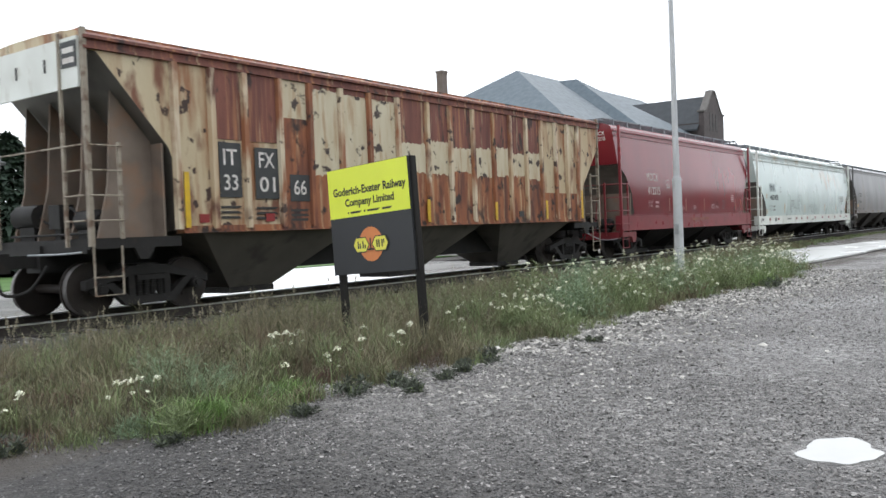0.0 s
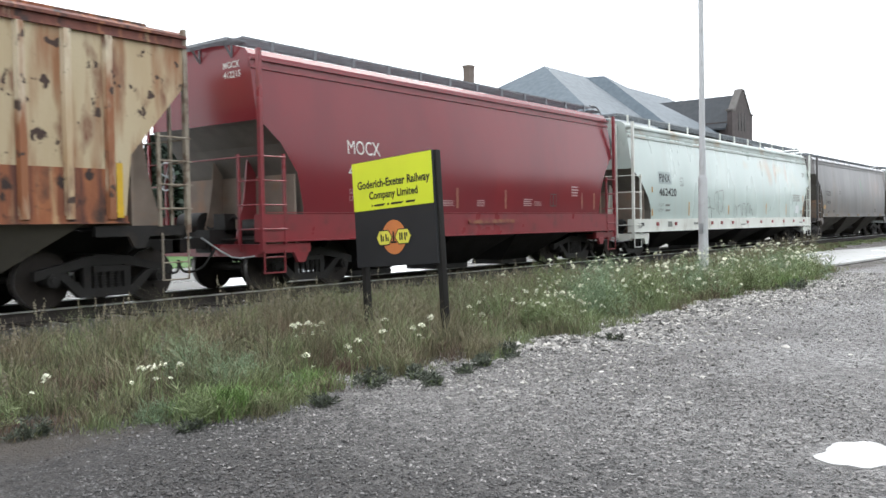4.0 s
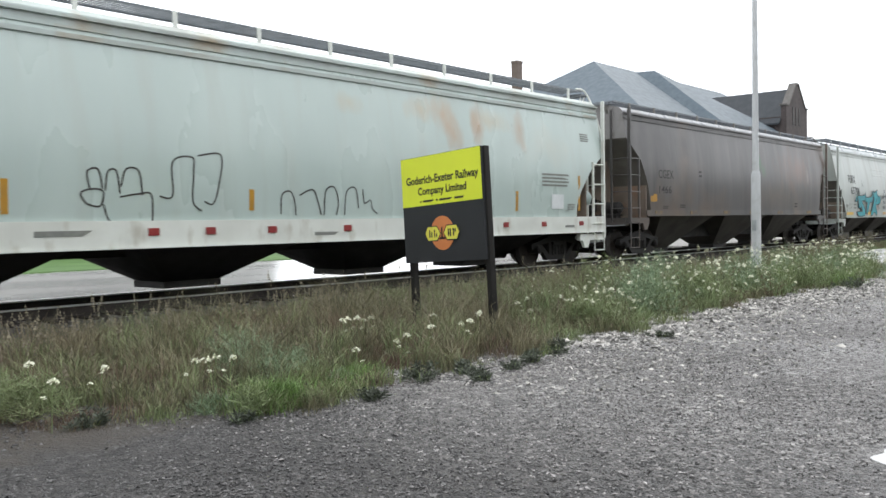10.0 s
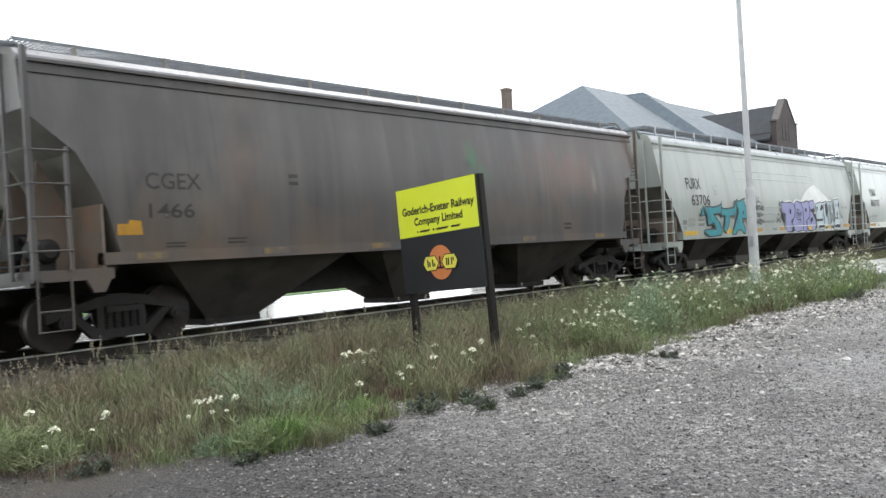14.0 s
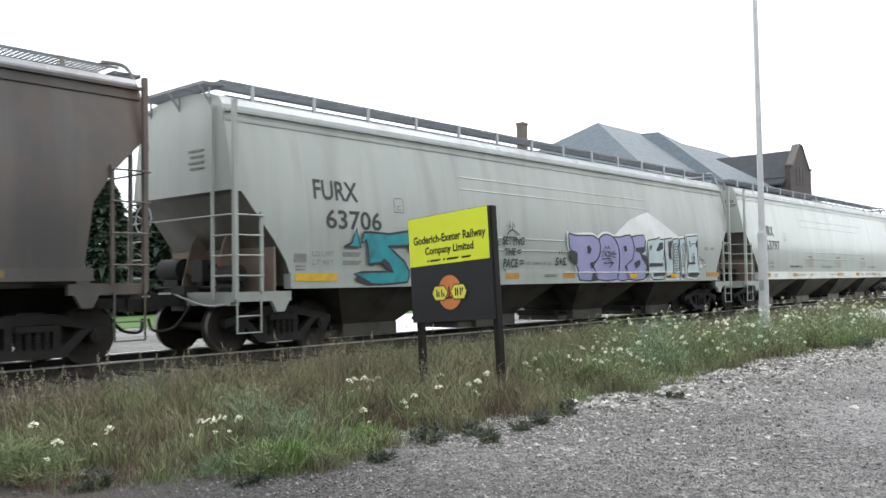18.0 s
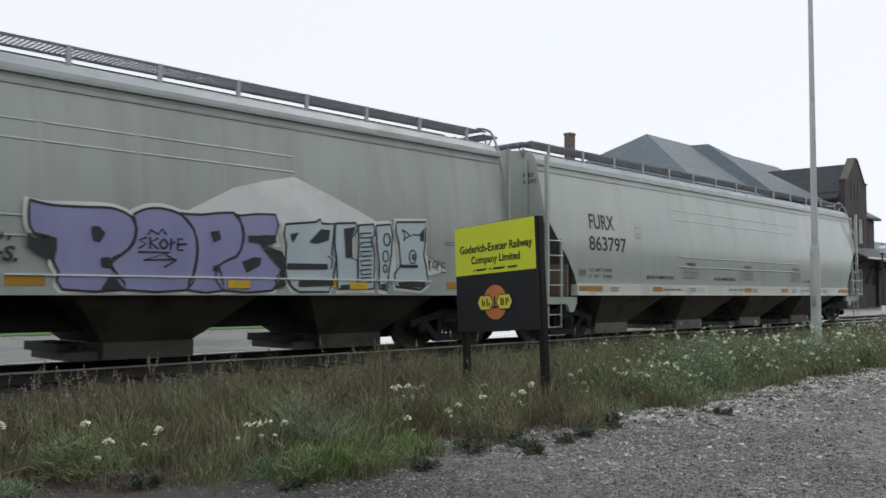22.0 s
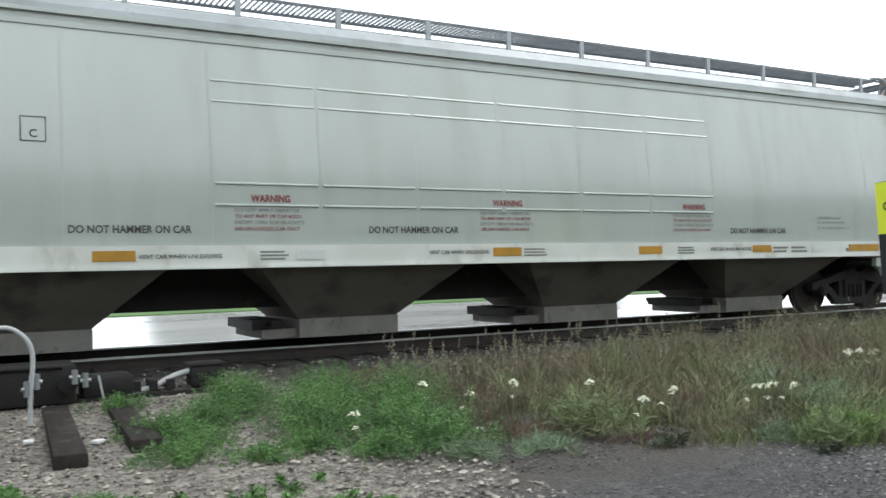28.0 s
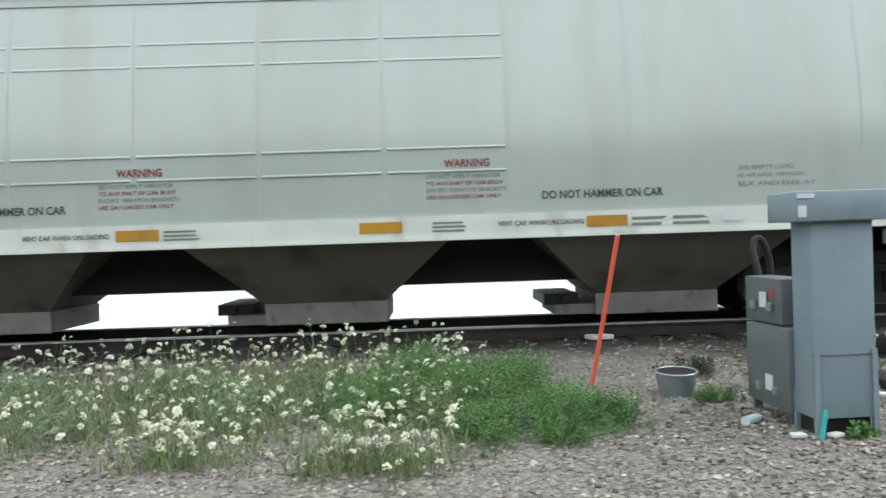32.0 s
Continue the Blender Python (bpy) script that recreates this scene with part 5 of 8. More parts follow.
def brown_car():
    L, zs, zt = 16.9, 1.25, 4.02
    car, skin = hopper_car(dict(
        x0=61.1, L=L, sill=zs, top=zt, hw=1.57, bow=0.2, tuck=0.04, knee=2.2, label="grimy brown-grey hopper car with faded lettering",
        low=[(0, 3.35), (0.04, 3.3), (0.68, 2.78), (0.95, 2.3), (1.1, 1.95), (1.26, 1.4), (1.28, zs)],
        lowr=[(0, 3.25), (0.1, 3.15), (0.5, 2.75), (0.8, 2.3), (0.9, 1.6), (0.95, zs)],
        paint=M_BROWN, end=M_PALEEND, roof=M_BROWNROOF, chord=M_BROWN, sillx=(1.0, L - 0.8), sillh=0.13, sillmat=M_BROWN, laddermat=M_BROWN,
        rise=0.30, hoppers=(3.92, 8.54, 13.0), hb=0.52, htop=1.9, yb=0.42, xw=1.0, hopmat=M_HOPPERSHADE, plain=True, hz=0.2, trucks=(1.5, L - 1.4), ladder=1.6,
        board=dict(z=4.42, n=11, first=1.0, last=L - 1.0, post=M_GATE, hatch=M_BLACK)))
    for s, x, z, w, h in (("CGEX", 1.7, 2.29, 0.95, 0.25), ("1466", 1.73, 1.86, 0.78, 0.22)):
        part("lettering", letters(s, x, z, w, h, skin, 0.01), None, car, "faded stencilled lettering").data.materials.append(M_LETTERFADE)
    part("yellow_square", patch([(1.22, 1.62), (1.62, 1.62), (1.6, 1.82), (1.42, 1.84), (1.38, 1.78), (1.22, 1.78)], skin), M_AMBER, car)
    for x in (1.5, 3.8, 6.3, 8.5, 11.2, 14.4):
        tape(car, x, zs + 0.005, 0.5, 0.1, skin, M_DULLAMBER, "dirty amber reflective tape")
    for x, z, w, h in ((13.0, 1.5, 0.4, 0.2), (2.0, 1.42, 0.4, 0.1), (4.4, 2.4, 0.25, 0.25), (3.1, 1.45, 0.4, 0.12)):
        part("small_print", bars(x, z, w, h, 2, skin, 0.5, int(x * 9)), M_LETTERFADE, car)
    part("end_lettering", bars(0.05, 3.6, 0.02, 0.25, 2, lambda q: -1.2, 0.6), M_LETTER, car)
    CARS.append(car)


def grey_car(x0, L, label, paint, hopmat, gatemat):
    zs, zt = 1.09, 3.96
    car, skin = hopper_car(dict(
        x0=x0, L=L, sill=zs, top=zt, hw=1.56, bow=0.30, knee=1.95, label=label,
        low=[(0, 2.66), (0.17, 2.63), (0.8, 1.83), (1.02, 1.5), (1.1, 1.3), (1.12, zs)],
        paint=paint, roof=M_GREYROOF, chord=paint, sillx=(1.1, L - 1.1), sillh=0.23, sillmat=M_WHITE if paint == M_GREY else paint, platmat=paint, laddermat=paint,
        rise=0.40, hoppers=(3.75, 7.8, 11.8, 15.75), hb=0.7, htop=1.5, hopmat=hopmat, gatemat=gatemat, hz=0.33, trucks=(1.3, L - 1.2),
        board=dict(z=4.53, n=14, first=0.75, last=L - 0.75)))
    for z in (3.33, 3.07, 2.07, 1.81):
        x, o = 5.76, 0.005 if z > 3 else 0.014
        while x < 13.9:
            part("stiffener", Form().slab([(x, skin(z) + 0.01, z - 0.02), (x + 1.32, skin(z) + 0.01, z - 0.02), (x + 1.32, skin(z) + 0.01, z + 0.016), (x, skin(z) + 0.01, z + 0.016)], [(x + 0.02, skin(z) - o, z - 0.012), (x + 1.30, skin(z) - o, z - 0.012), (x + 1.30, skin(z) - o, z - 0.002), (x + 0.02, skin(z) - o, z - 0.002)]), paint, car)
            x += 1.372
    for x in (1.5, 4.1, *(5.735 + 1.372 * i for i in range(7)), 15.3, 17.9):
        part("weld_seam", strokes([[(x, zs + 0.25 + i * (zt - zs - 0.35) / 12) for i in range(13)]], 0.010, lambda z: skin(z) + 0.003), M_SEAM, car, "dirty upright weld seam")
    return car, skin


def common_print(car, skin, first, number, x2, w2):
    for s, x, z, w, h in ((first, 1.69, 2.6, 1.06, 0.36), (number, x2, 2.09, w2, 0.35)):
        part("lettering", letters(s, x, z, w, h, skin, 0.018), None, car, "large black lettering").data.materials.append(M_LETTER)
    part("class_box", strokes([[(3.69, 2.47), (3.94, 2.47), (3.94, 2.74), (3.69, 2.74), (3.69, 2.47)]], 0.014, skin), M_LETTER, car)
    part("lettering", letters("C", 3.775, 2.51, 0.08, 0.09, skin, 0.01), None, car).data.materials.append(M_LETTER)
    part("data_box", Form().box(1.2, 1.46, skin(1.5) - 0.004, skin(1.5) + 0.004, 1.5, 1.64), M_LETTERGREY, car)


def graffiti_car():
    L = 19.35
    car, skin = grey_car(79.55, L, "weathered grey hopper car covered in graffiti pieces", M_GREYB, M_HOPPERSHADE, M_HOPPERSHADE)
    common_print(car, skin, "FURX", "63706", 1.93, 1.38)
    for s, z in (("LD LMT", 1.6), ("LT WT", 1.45)):
        part("lettering", letters(s, 1.6, z, 0.5, 0.09, skin), None, car).data.materials.append(M_LETTERGREY)
        part("small_print", bars(2.3, z, 0.5, 0.09, 1, skin, 0.9), M_LETTERGREY, car)
    for x in (1.19, 4.4, 7.1, 9.4, 11.9, 14.6, 17.43):
        tape(car, x, 1.17, 0.95 if x in (1.19, 17.43) else 0.5, 0.13, skin, M_YELLOW if x in (1.19, 4.4, 14.6, 11.9) else M_AMBER, "yellow reflective tape")
    s1, s2, s3 = (lambda d: (lambda z: skin(z) - d))(0.034), (lambda d: (lambda z: skin(z) - d))(0.037), (lambda d: (lambda z: skin(z) - d))(0.040)
    # white washed arrow behind the pieces
    part("graffiti", patch([(11.5, 1.33), (11.9, 2.27), (12.74, 2.7), (13.3, 2.86), (13.91, 2.99), (14.7, 2.72), (15.51, 2.42), (16.5, 2.0), (17.45, 1.51), (16.9, 1.4), (16.9, 1.33)], lambda z: skin(z) - 0.012), M_WASH, car, "white washed arrow shape")
    # teal piece in three wild letters
    s_ = [(2.8, 2.05), (2.96, 2.06), (3.46, 2.04), (3.98, 2.11), (4.1, 2.24), (4.08, 2.06), (3.99, 1.83), (3.42, 1.81), (3.62, 1.68), (3.86, 1.53), (3.99, 1.35), (4.0, 1.25), (3.93, 1.13), (3.69, 1.11), (2.97, 1.08), (2.75, 1.16), (2.55, 1.3), (2.72, 1.32), (3.25, 1.33), (3.56, 1.33), (3.4, 1.4), (3.25, 1.5), (2.92, 1.47), (2.89, 1.8), (2.86, 1.91), (2.74, 1.84)]
    t_ = [(4.02, 2.03), (4.14, 2.02), (4.28, 1.98), (4.66, 2.0), (5.12, 2.03), (5.25, 2.17), (5.17, 2.28), (5.3, 2.24), (5.35, 2.09), (5.33, 1.86), (5.19, 1.73), (4.76, 1.76), (4.66, 1.61), (4.59, 1.44), (4.44, 1.31), (4.32, 1.17), (4.18, 1.21), (4.14, 1.35), (4.28, 1.54), (4.37, 1.75), (4.14, 1.77), (4.02, 1.68)]
    p_ = [(5.38, 2.31), (5.54, 2.24), (5.84, 2.3), (6.18, 2.36), (6.04, 2.28), (6.1, 2.11), (6.45, 2.03), (6.54, 2.14), (6.62, 1.94), (6.59, 1.78), (6.38, 1.68), (5.98, 1.63), (5.76, 1.67), (5.78, 1.56), (5.98, 1.35), (6.03, 1.28), (5.98, 1.13), (5.78, 1.15), (5.7, 1.26), (5.38, 1.27), (5.19, 1.13), (4.86, 1.12), (4.91, 1.25), (5.06, 1.38), (5.17, 1.53), (5.43, 1.78), (5.38, 2.0)]
    f_ = [(2.32, 1.78), (2.5, 1.85), (2.62, 2.12), (2.72, 1.78)]

    def grown(poly, d):
        cx, cz = sum(p[0] for p in poly) / len(poly), sum(p[1] for p in poly) / len(poly)
        return [(x + d * (x - cx) / max(0.3, math.hypot(x - cx, z - cz)), max(1.05, z + d * (z - cz) / max(0.3, math.hypot(x - cx, z - cz)))) for x, z in poly]

    for poly in (s_, t_, p_, f_):
        part("graffiti", patch(poly, s2), M_TEAL, car, "teal graffiti letter")
        part("graffiti", strokes([poly + poly[:2]], 0.04, s3), M_SPRAY, car, "black outline of a teal graffiti letter")
    for q in ([(5.81, 1.94), (5.98, 1.86), (5.84, 1.78)], [(5.42, 2.1), (5.5, 1.95), (5.45, 1.75), (5.38, 1.85)], [(2.62, 1.28), (3.0, 1.12), (3.5, 1.1), (2.9, 1.06), (2.55, 1.18)], [(4.16, 1.36), (4.32, 1.18), (4.2, 1.2)], [(3.22, 1.5), (3.42, 1.4), (3.54, 1.36), (3.45, 1.5), (3.3, 1.58)], [(6.0, 1.66), (6.5, 1.72), (6.3, 1.62)]):
        part("graffiti", patch(q, lambda z: skin(z) - 0.043), M_SPRAY, car, "black sprayed blot")
    part("graffiti", strokes([curve([(6.01, 1.54), (6.18, 1.58), (6.15, 1.45), (6.3, 1.59), (6.29, 1.42), (6.44, 1.52)])], 0.03, s2), M_RUSTDARK, car, "brown sprayed squiggle")
    # black handwriting
    for s, x, z, w, h in (("SETTNG", 7.0, 1.92, 0.84, 0.19), ("THE", 7.08, 1.69, 0.42, 0.16), ("PACE", 7.0, 1.42, 0.58, 0.2), ("S+S.", 9.05, 1.47, 0.5, 0.2)):
        part("graffiti", letters(s, x, z, w, h, s2, 0.034, 0.2), None, car, "black sprayed handwriting").data.materials.append(M_SPRAY)
    for q in (curve([(7.18, 2.14), (7.38, 2.26), (7.66, 2.15)]), [(7.3, 2.3), (7.33, 2.44)], [(7.4, 2.28), (7.44, 2.42), (7.5, 2.32)], [(7.55, 1.74), (7.7, 1.76)], [(7.55, 1.8), (7.7, 1.82)], [(7.62, 1.5), (7.78, 1.52)], [(7.62, 1.57), (7.78, 1.58)], [(6.78, 1.9), (6.9, 1.92)], [(6.78, 1.97), (6.9, 1.99)], [(7.02, 1.4), (7.1, 1.34)], [(9.26, 1.74), (9.24, 1.82)], [(9.34, 1.75), (9.36, 1.84)], [(9.42, 1.74), (9.46, 1.8)]):
        part("graffiti", strokes([list(q)], 0.032, s2), M_SPRAY, car)
    part("lettering", letters("DO NOT HAMMER ON CAR", 7.75, 1.48, 1.2, 0.075, skin, 0.012), None, car).data.materials.append(M_LETTERGREY)

    def layered(poly, fill, label, d, rounding=2):
        """A sprayed letter: pale halo, black edge, fill and a black contour."""
        ring = curve(list(poly) + [poly[0]], rounding)[:-1] if rounding else list(poly)
        part("graffiti", patch(grown(ring, 0.075), lambda z: skin(z) - 0.028 - d), M_WASH, car, "white halo of a " + label)
        part("graffiti", patch(ring, lambda z: skin(z) - 0.040 - d), fill, car, label)
        part("graffiti", strokes([ring + ring[:2]], 0.034, lambda z: skin(z) - 0.046 - d), M_SPRAY, car, "black contour of a " + label)

    # lilac piece, four bubble letters
    lilac = (
        ((9.68, 2.27), (9.96, 2.22), (10.45, 2.23), (10.79, 2.24), (11.05, 2.14), (11.12, 1.96), (11.06, 1.75), (10.92, 1.61), (10.75, 1.52), (10.86, 1.33), (10.96, 1.12), (10.12, 1.12), (10.06, 1.36), (9.99, 1.5), (10.02, 1.78), (9.74, 1.84), (9.67, 2.03)),
        ((11.08, 2.17), (11.26, 2.26), (11.51, 2.29), (11.82, 2.22), (12.02, 2.01), (12.08, 1.73), (12.03, 1.4), (11.91, 1.12), (10.96, 1.12), (10.86, 1.33), (10.75, 1.46), (10.92, 1.6), (11.08, 1.75), (11.13, 1.96)))
    lilac_end = (
        ((11.79, 2.24), (12.15, 2.24), (12.7, 2.31), (12.84, 2.11), (12.86, 1.88), (12.75, 1.64), (12.44, 1.49), (12.54, 1.12), (11.94, 1.12), (12.05, 1.4), (12.09, 1.73), (12.02, 2.01)),
        ((12.7, 2.31), (12.81, 2.27), (13.47, 2.33), (13.47, 1.99), (13.21, 1.98), (13.21, 1.81), (13.59, 1.73), (13.63, 1.49), (13.48, 1.31), (13.41, 1.12), (12.51, 1.12), (12.42, 1.48), (12.75, 1.63), (12.87, 1.87), (12.86, 2.11)))
    for i, poly in enumerate(lilac + lilac_end):
        layered(poly, M_VIOLET, "lilac bubble letter", 0.001 * i)
    for q in (((9.65, 1.84), (9.74, 1.78), (10.02, 1.78), (9.99, 1.5), (9.8, 1.57), (9.66, 1.67)), ((10.48, 1.97), (10.59, 1.98), (10.68, 1.89), (10.61, 1.77), (10.51, 1.78)), ((10.62, 1.55), (10.74, 1.57), (10.76, 1.42), (10.64, 1.42)), ((10.78, 1.35), (10.97, 1.12), (10.63, 1.12)), ((12.29, 1.99), (12.44, 2.02), (12.48, 1.89), (12.35, 1.84)), ((12.35, 1.49), (12.45, 1.49), (12.44, 1.4), (12.35, 1.41)),
              ((12.95, 1.97), (13.47, 1.99), (13.48, 1.88), (13.21, 1.78), (13.2, 1.85), (12.96, 1.87)), ((12.85, 1.56), (13.07, 1.64), (13.2, 1.63), (13.18, 1.51), (12.93, 1.39)), ((13.21, 1.78), (13.59, 1.73), (13.63, 1.49), (13.68, 1.2), (13.45, 1.14), (13.6, 1.43))):
        part("graffiti", patch(list(q), lambda z: skin(z) - 0.054), M_SPRAY, car, "black sprayed blot")
    for q in ([(11.15, 1.65), (11.64, 1.66), (11.24, 1.54), (11.74, 1.56)], [(11.58, 1.62), (11.74, 1.55), (11.55, 1.44)], [(11.3, 1.9), (11.34, 1.97), (11.45, 1.91), (11.51, 1.99), (11.58, 1.91)], [(11.28, 1.86), (11.16, 1.82), (11.27, 1.77), (11.16, 1.7)], [(11.33, 1.87), (11.33, 1.7)], [(11.45, 1.86), (11.34, 1.79), (11.46, 1.7)], curve([(11.54, 1.85), (11.48, 1.78), (11.54, 1.71), (11.6, 1.78), (11.54, 1.85)]), [(11.65, 1.7), (11.65, 1.86), (11.71, 1.81), (11.65, 1.77)], [(11.84, 1.86), (11.76, 1.86), (11.76, 1.7), (11.85, 1.7)], [(11.76, 1.78), (11.9, 1.79)]):
        part("graffiti", strokes([list(q)], 0.028, lambda z: skin(z) - 0.054), M_SPRAY, car, "black sprayed scribble")
    # pale blue piece, shapes that cannot be read
    silver = (
        ((13.67, 2.19), (14.28, 2.26), (14.36, 2.32), (14.41, 2.24), (14.67, 2.25), (14.64, 2.0), (14.61, 1.73), (14.71, 1.68), (14.65, 1.35), (14.56, 1.1), (13.93, 1.1), (13.81, 1.17), (13.69, 1.33), (13.66, 1.48), (13.68, 1.85), (13.63, 2.03)),
        ((14.7, 2.26), (15.14, 2.3), (15.19, 2.2), (15.04, 2.02), (15.05, 1.69), (15.18, 1.64), (15.19, 1.16), (14.75, 1.15), (14.71, 1.68), (14.67, 1.9)), ((15.2, 2.26), (15.56, 2.3), (15.58, 2.11), (15.49, 2.05), (15.57, 1.76), (15.56, 1.16), (15.2, 1.16), (15.19, 1.69), (15.21, 1.92)),
        ((15.62, 2.28), (15.96, 2.32), (16.0, 2.14), (15.97, 1.78), (15.9, 1.37), (15.87, 1.13), (15.69, 1.16), (15.68, 1.65), (15.62, 1.94)), ((16.11, 2.37), (16.86, 2.42), (16.85, 2.12), (16.79, 1.81), (16.87, 1.51), (16.92, 1.27), (16.71, 1.15), (16.09, 1.2), (16.05, 1.43), (16.2, 1.58), (16.16, 1.97), (16.09, 2.2)))
    for i, poly in enumerate(silver):
        layered(poly, M_SILVER, "pale blue graffiti shape", 0.001 * i, 0)
    for q in (((13.69, 1.56), (14.52, 1.57), (14.52, 1.48), (13.69, 1.46)), ((13.93, 1.29), (14.65, 1.3), (14.65, 1.21), (13.93, 1.18)), ((16.16, 1.6), (16.63, 1.61), (16.63, 1.55), (16.16, 1.54)), ((16.13, 1.28), (16.87, 1.33), (16.79, 1.19), (16.17, 1.18)), ((14.13, 1.92), (14.38, 2.15), (14.57, 2.14), (14.54, 1.97), (14.29, 1.9)), ((13.74, 2.03), (13.92, 2.07), (13.8, 1.88)), ((14.87, 2.18), (15.14, 2.23), (15.02, 2.02), (15.03, 1.69), (14.91, 1.68)), ((14.8, 1.22), (15.16, 1.24), (15.16, 1.16), (14.8, 1.16)), ((15.72, 1.24), (15.85, 1.26), (15.84, 1.15), (15.72, 1.15)), ((16.7, 2.2), (16.82, 2.3), (16.8, 2.05), (16.7, 2.05))):
        part("graffiti", patch(list(q), lambda z: skin(z) - 0.053), M_SPRAY, car, "black sprayed blot")
    rings = [[(15.25, z), (15.48, z + 0.02), (15.5, z - 0.06), (15.26, z - 0.08), (15.25, z)] for z in (2.12, 1.96, 1.8, 1.64, 1.48, 1.34)]
    rings += [curve([(c + r * math.cos(a * 1.047), z + 1.4 * r * math.sin(a * 1.047)) for a in range(7)], 2) for c, z, r in ((15.86, 2.04, 0.08), (15.83, 1.74, 0.07), (15.82, 1.52, 0.05), (16.5, 1.75, 0.09), (16.52, 1.75, 0.03))]
    rings += [[(16.24, 2.24), (16.34, 2.2), (16.46, 2.13), (16.34, 2.1), (16.27, 2.02), (16.3, 2.14), (16.24, 2.24)], [(16.5, 2.16), (16.74, 2.16), (16.7, 2.06)], [(14.52, 1.7), (14.62, 1.66), (14.6, 1.5)]]
    for q in rings:
        part("graffiti", strokes([q], 0.026, lambda z: skin(z) - 0.053), M_SPRAY, car, "black sprayed contour")
    for x in (12.6, 15.0):
        part("reflective_tape", Form().box(x, x + 0.4, skin(1.17) - 0.06, skin(1.17) - 0.055, 1.15, 1.27), M_YELLOW, car, "yellow reflective tape")
    part("sill_edge", Form().box(9.4, 17.0, skin(1.3) - 0.058, skin(1.3) - 0.03, 1.30, 1.325), M_WASH, car, "pale upper edge of the sill")
    for q in ([(16.96, 1.5), (16.94, 1.78), (17.04, 1.74), (16.96, 1.66)], curve([(17.08, 1.7), (17.04, 1.62), (17.1, 1.56), (17.14, 1.64), (17.08, 1.7)]), [(17.17, 1.5), (17.17, 1.72), (17.24, 1.67), (17.18, 1.61)], [(17.38, 1.66), (17.28, 1.66), (17.28, 1.48), (17.4, 1.49)], [(17.28, 1.57), (17.38, 1.58)]):
        part("graffiti", strokes([list(q)], 0.024, s2), M_SPRAY, car, "black sprayed scribble")
    for x, z, w, h in ((17.4, 2.0, 0.3, 0.1), (17.85, 2.0, 0.3, 0.1), (8.6, 1.2, 0.6, 0.08), (1.22, 1.35, 0.25, 0.12)):
        part("small_print", bars(x, z, w, h, 2, s1 if z < 1.3 else skin), M_LETTERGREY, car)
    for i in range(4):
        part("end_print", Form().box(-0.012, -0.004, -0.72, -0.32 + 0.05 * (i % 2), 3.06 + i * 0.1, 3.1 + i * 0.1), M_LETTERGREY, car, "faded small print on the end")
    CARS.append(car)


def clean_car():
    L = 19.3
    car, skin = grey_car(100.2, L, "pale grey hopper car with black lettering and amber tape", M_GREY, M_HOPPER, M_GATE)
    common_print(car, skin, "FURX", "863797", 1.62, 1.6)
    for s, z, x, w in (("LD LMT", 1.6, 1.6, 0.5), ("218500", 1.6, 2.13, 0.42), ("LT  WT", 1.45, 1.6, 0.43), ("67500", 1.45, 2.18, 0.36)):
        part("lettering", letters(s, x, z, w, 0.085, skin, 0.002), None, car).data.materials.append(M_LETTER)
    for x in (4.15, 7.76, 14.32):
        part("lettering", letters("DO NOT HAMMER ON CAR", x, 1.465, 1.34, 0.092, skin, 0.022), None, car).data.materials.append(M_LETTER)
    for x in (6.2, 9.66, 13.25):
        part("lettering", letters("WARNING", x, 1.845, 0.5, 0.092, skin, 0.026), None, car, "red lettering").data.materials.append(M_LETTERRED)
        for i, s in enumerate(("DO NOT APPLY VIBRATOR", "TO ANY PART OF CAR BODY", "EXCEPT VIBRATOR BRACKETS", "USE ON LOADED CAR ONLY")):
            part("lettering", letters(s, x - 0.2, 1.725 - i * 0.075, 0.82 + 0.03 * (i % 3), 0.044, skin, 0.012), None, car).data.materials.append(M_LETTERRED if i % 2 else M_LETTERGREY)
    for i, s in enumerate(("50% EMPTY LOAD", "EL-60 (ADJ. SENSOR)", "ELX AND ENX 4-F")):
        part("lettering", letters(s, 15.9 + 0.6, 1.72 - i * 0.09, 0.62 + 0.12 * i, 0.05, skin), None, car).data.materials.append(M_LETTERGREY)
    sill = lambda z: skin(z) - 0.03
    for x, w in ((1.15, 0.95), (4.39, 0.46), (9.64, 0.47), (12.3, 0.47), (14.8, 0.45), (17.3, 0.85)):
        tape(car, x, 1.145, w, 0.12, skin, M_AMBER, "amber reflective tape")
    for x in (8.62, 13.82):
        part("lettering", letters("VENT CAR WHEN UNLOADING", x, 1.18, 0.95, 0.055, sill, 0.015), None, car).data.materials.append(M_LETTER)
    part("lettering", letters("VENT CAR WHEN UNLOADING", 4.88, 1.17, 0.95, 0.05, sill, 0.015), None, car).data.materials.append(M_LETTER)
    for x, w, n in ((10.16, 0.42, 3), (13.1, 0.4, 3), (6.3, 0.4, 3), (15.3, 0.4, 2), (15.75, 0.42, 2), (2.45, 0.4, 2), (17.2, 0.1, 1)):
        part("small_print", bars(x, 1.14, w, 0.13, n, sill, 0.5, int(x * 5)), M_LETTERGREY, car)
    part("paper_label", Form().box(16.3, 16.52, sill(1) - 0.008, sill(1), 1.16, 1.24), M_LABEL, car, "small white label")
    part("paper_label", Form().box(6.75, 7.15, sill(1) - 0.008, sill(1), 1.14, 1.25), M_WASH, car, "blank pale patch")
    for s, z, w in (("FURX", 3.68, 0.3), ("863797", 3.53, 0.38)):
        part("end_lettering", end_letters(s, -0.9, z, w, 0.1), None, car, "small black lettering").data.materials.append(M_LETTER)
    CARS.append(car)


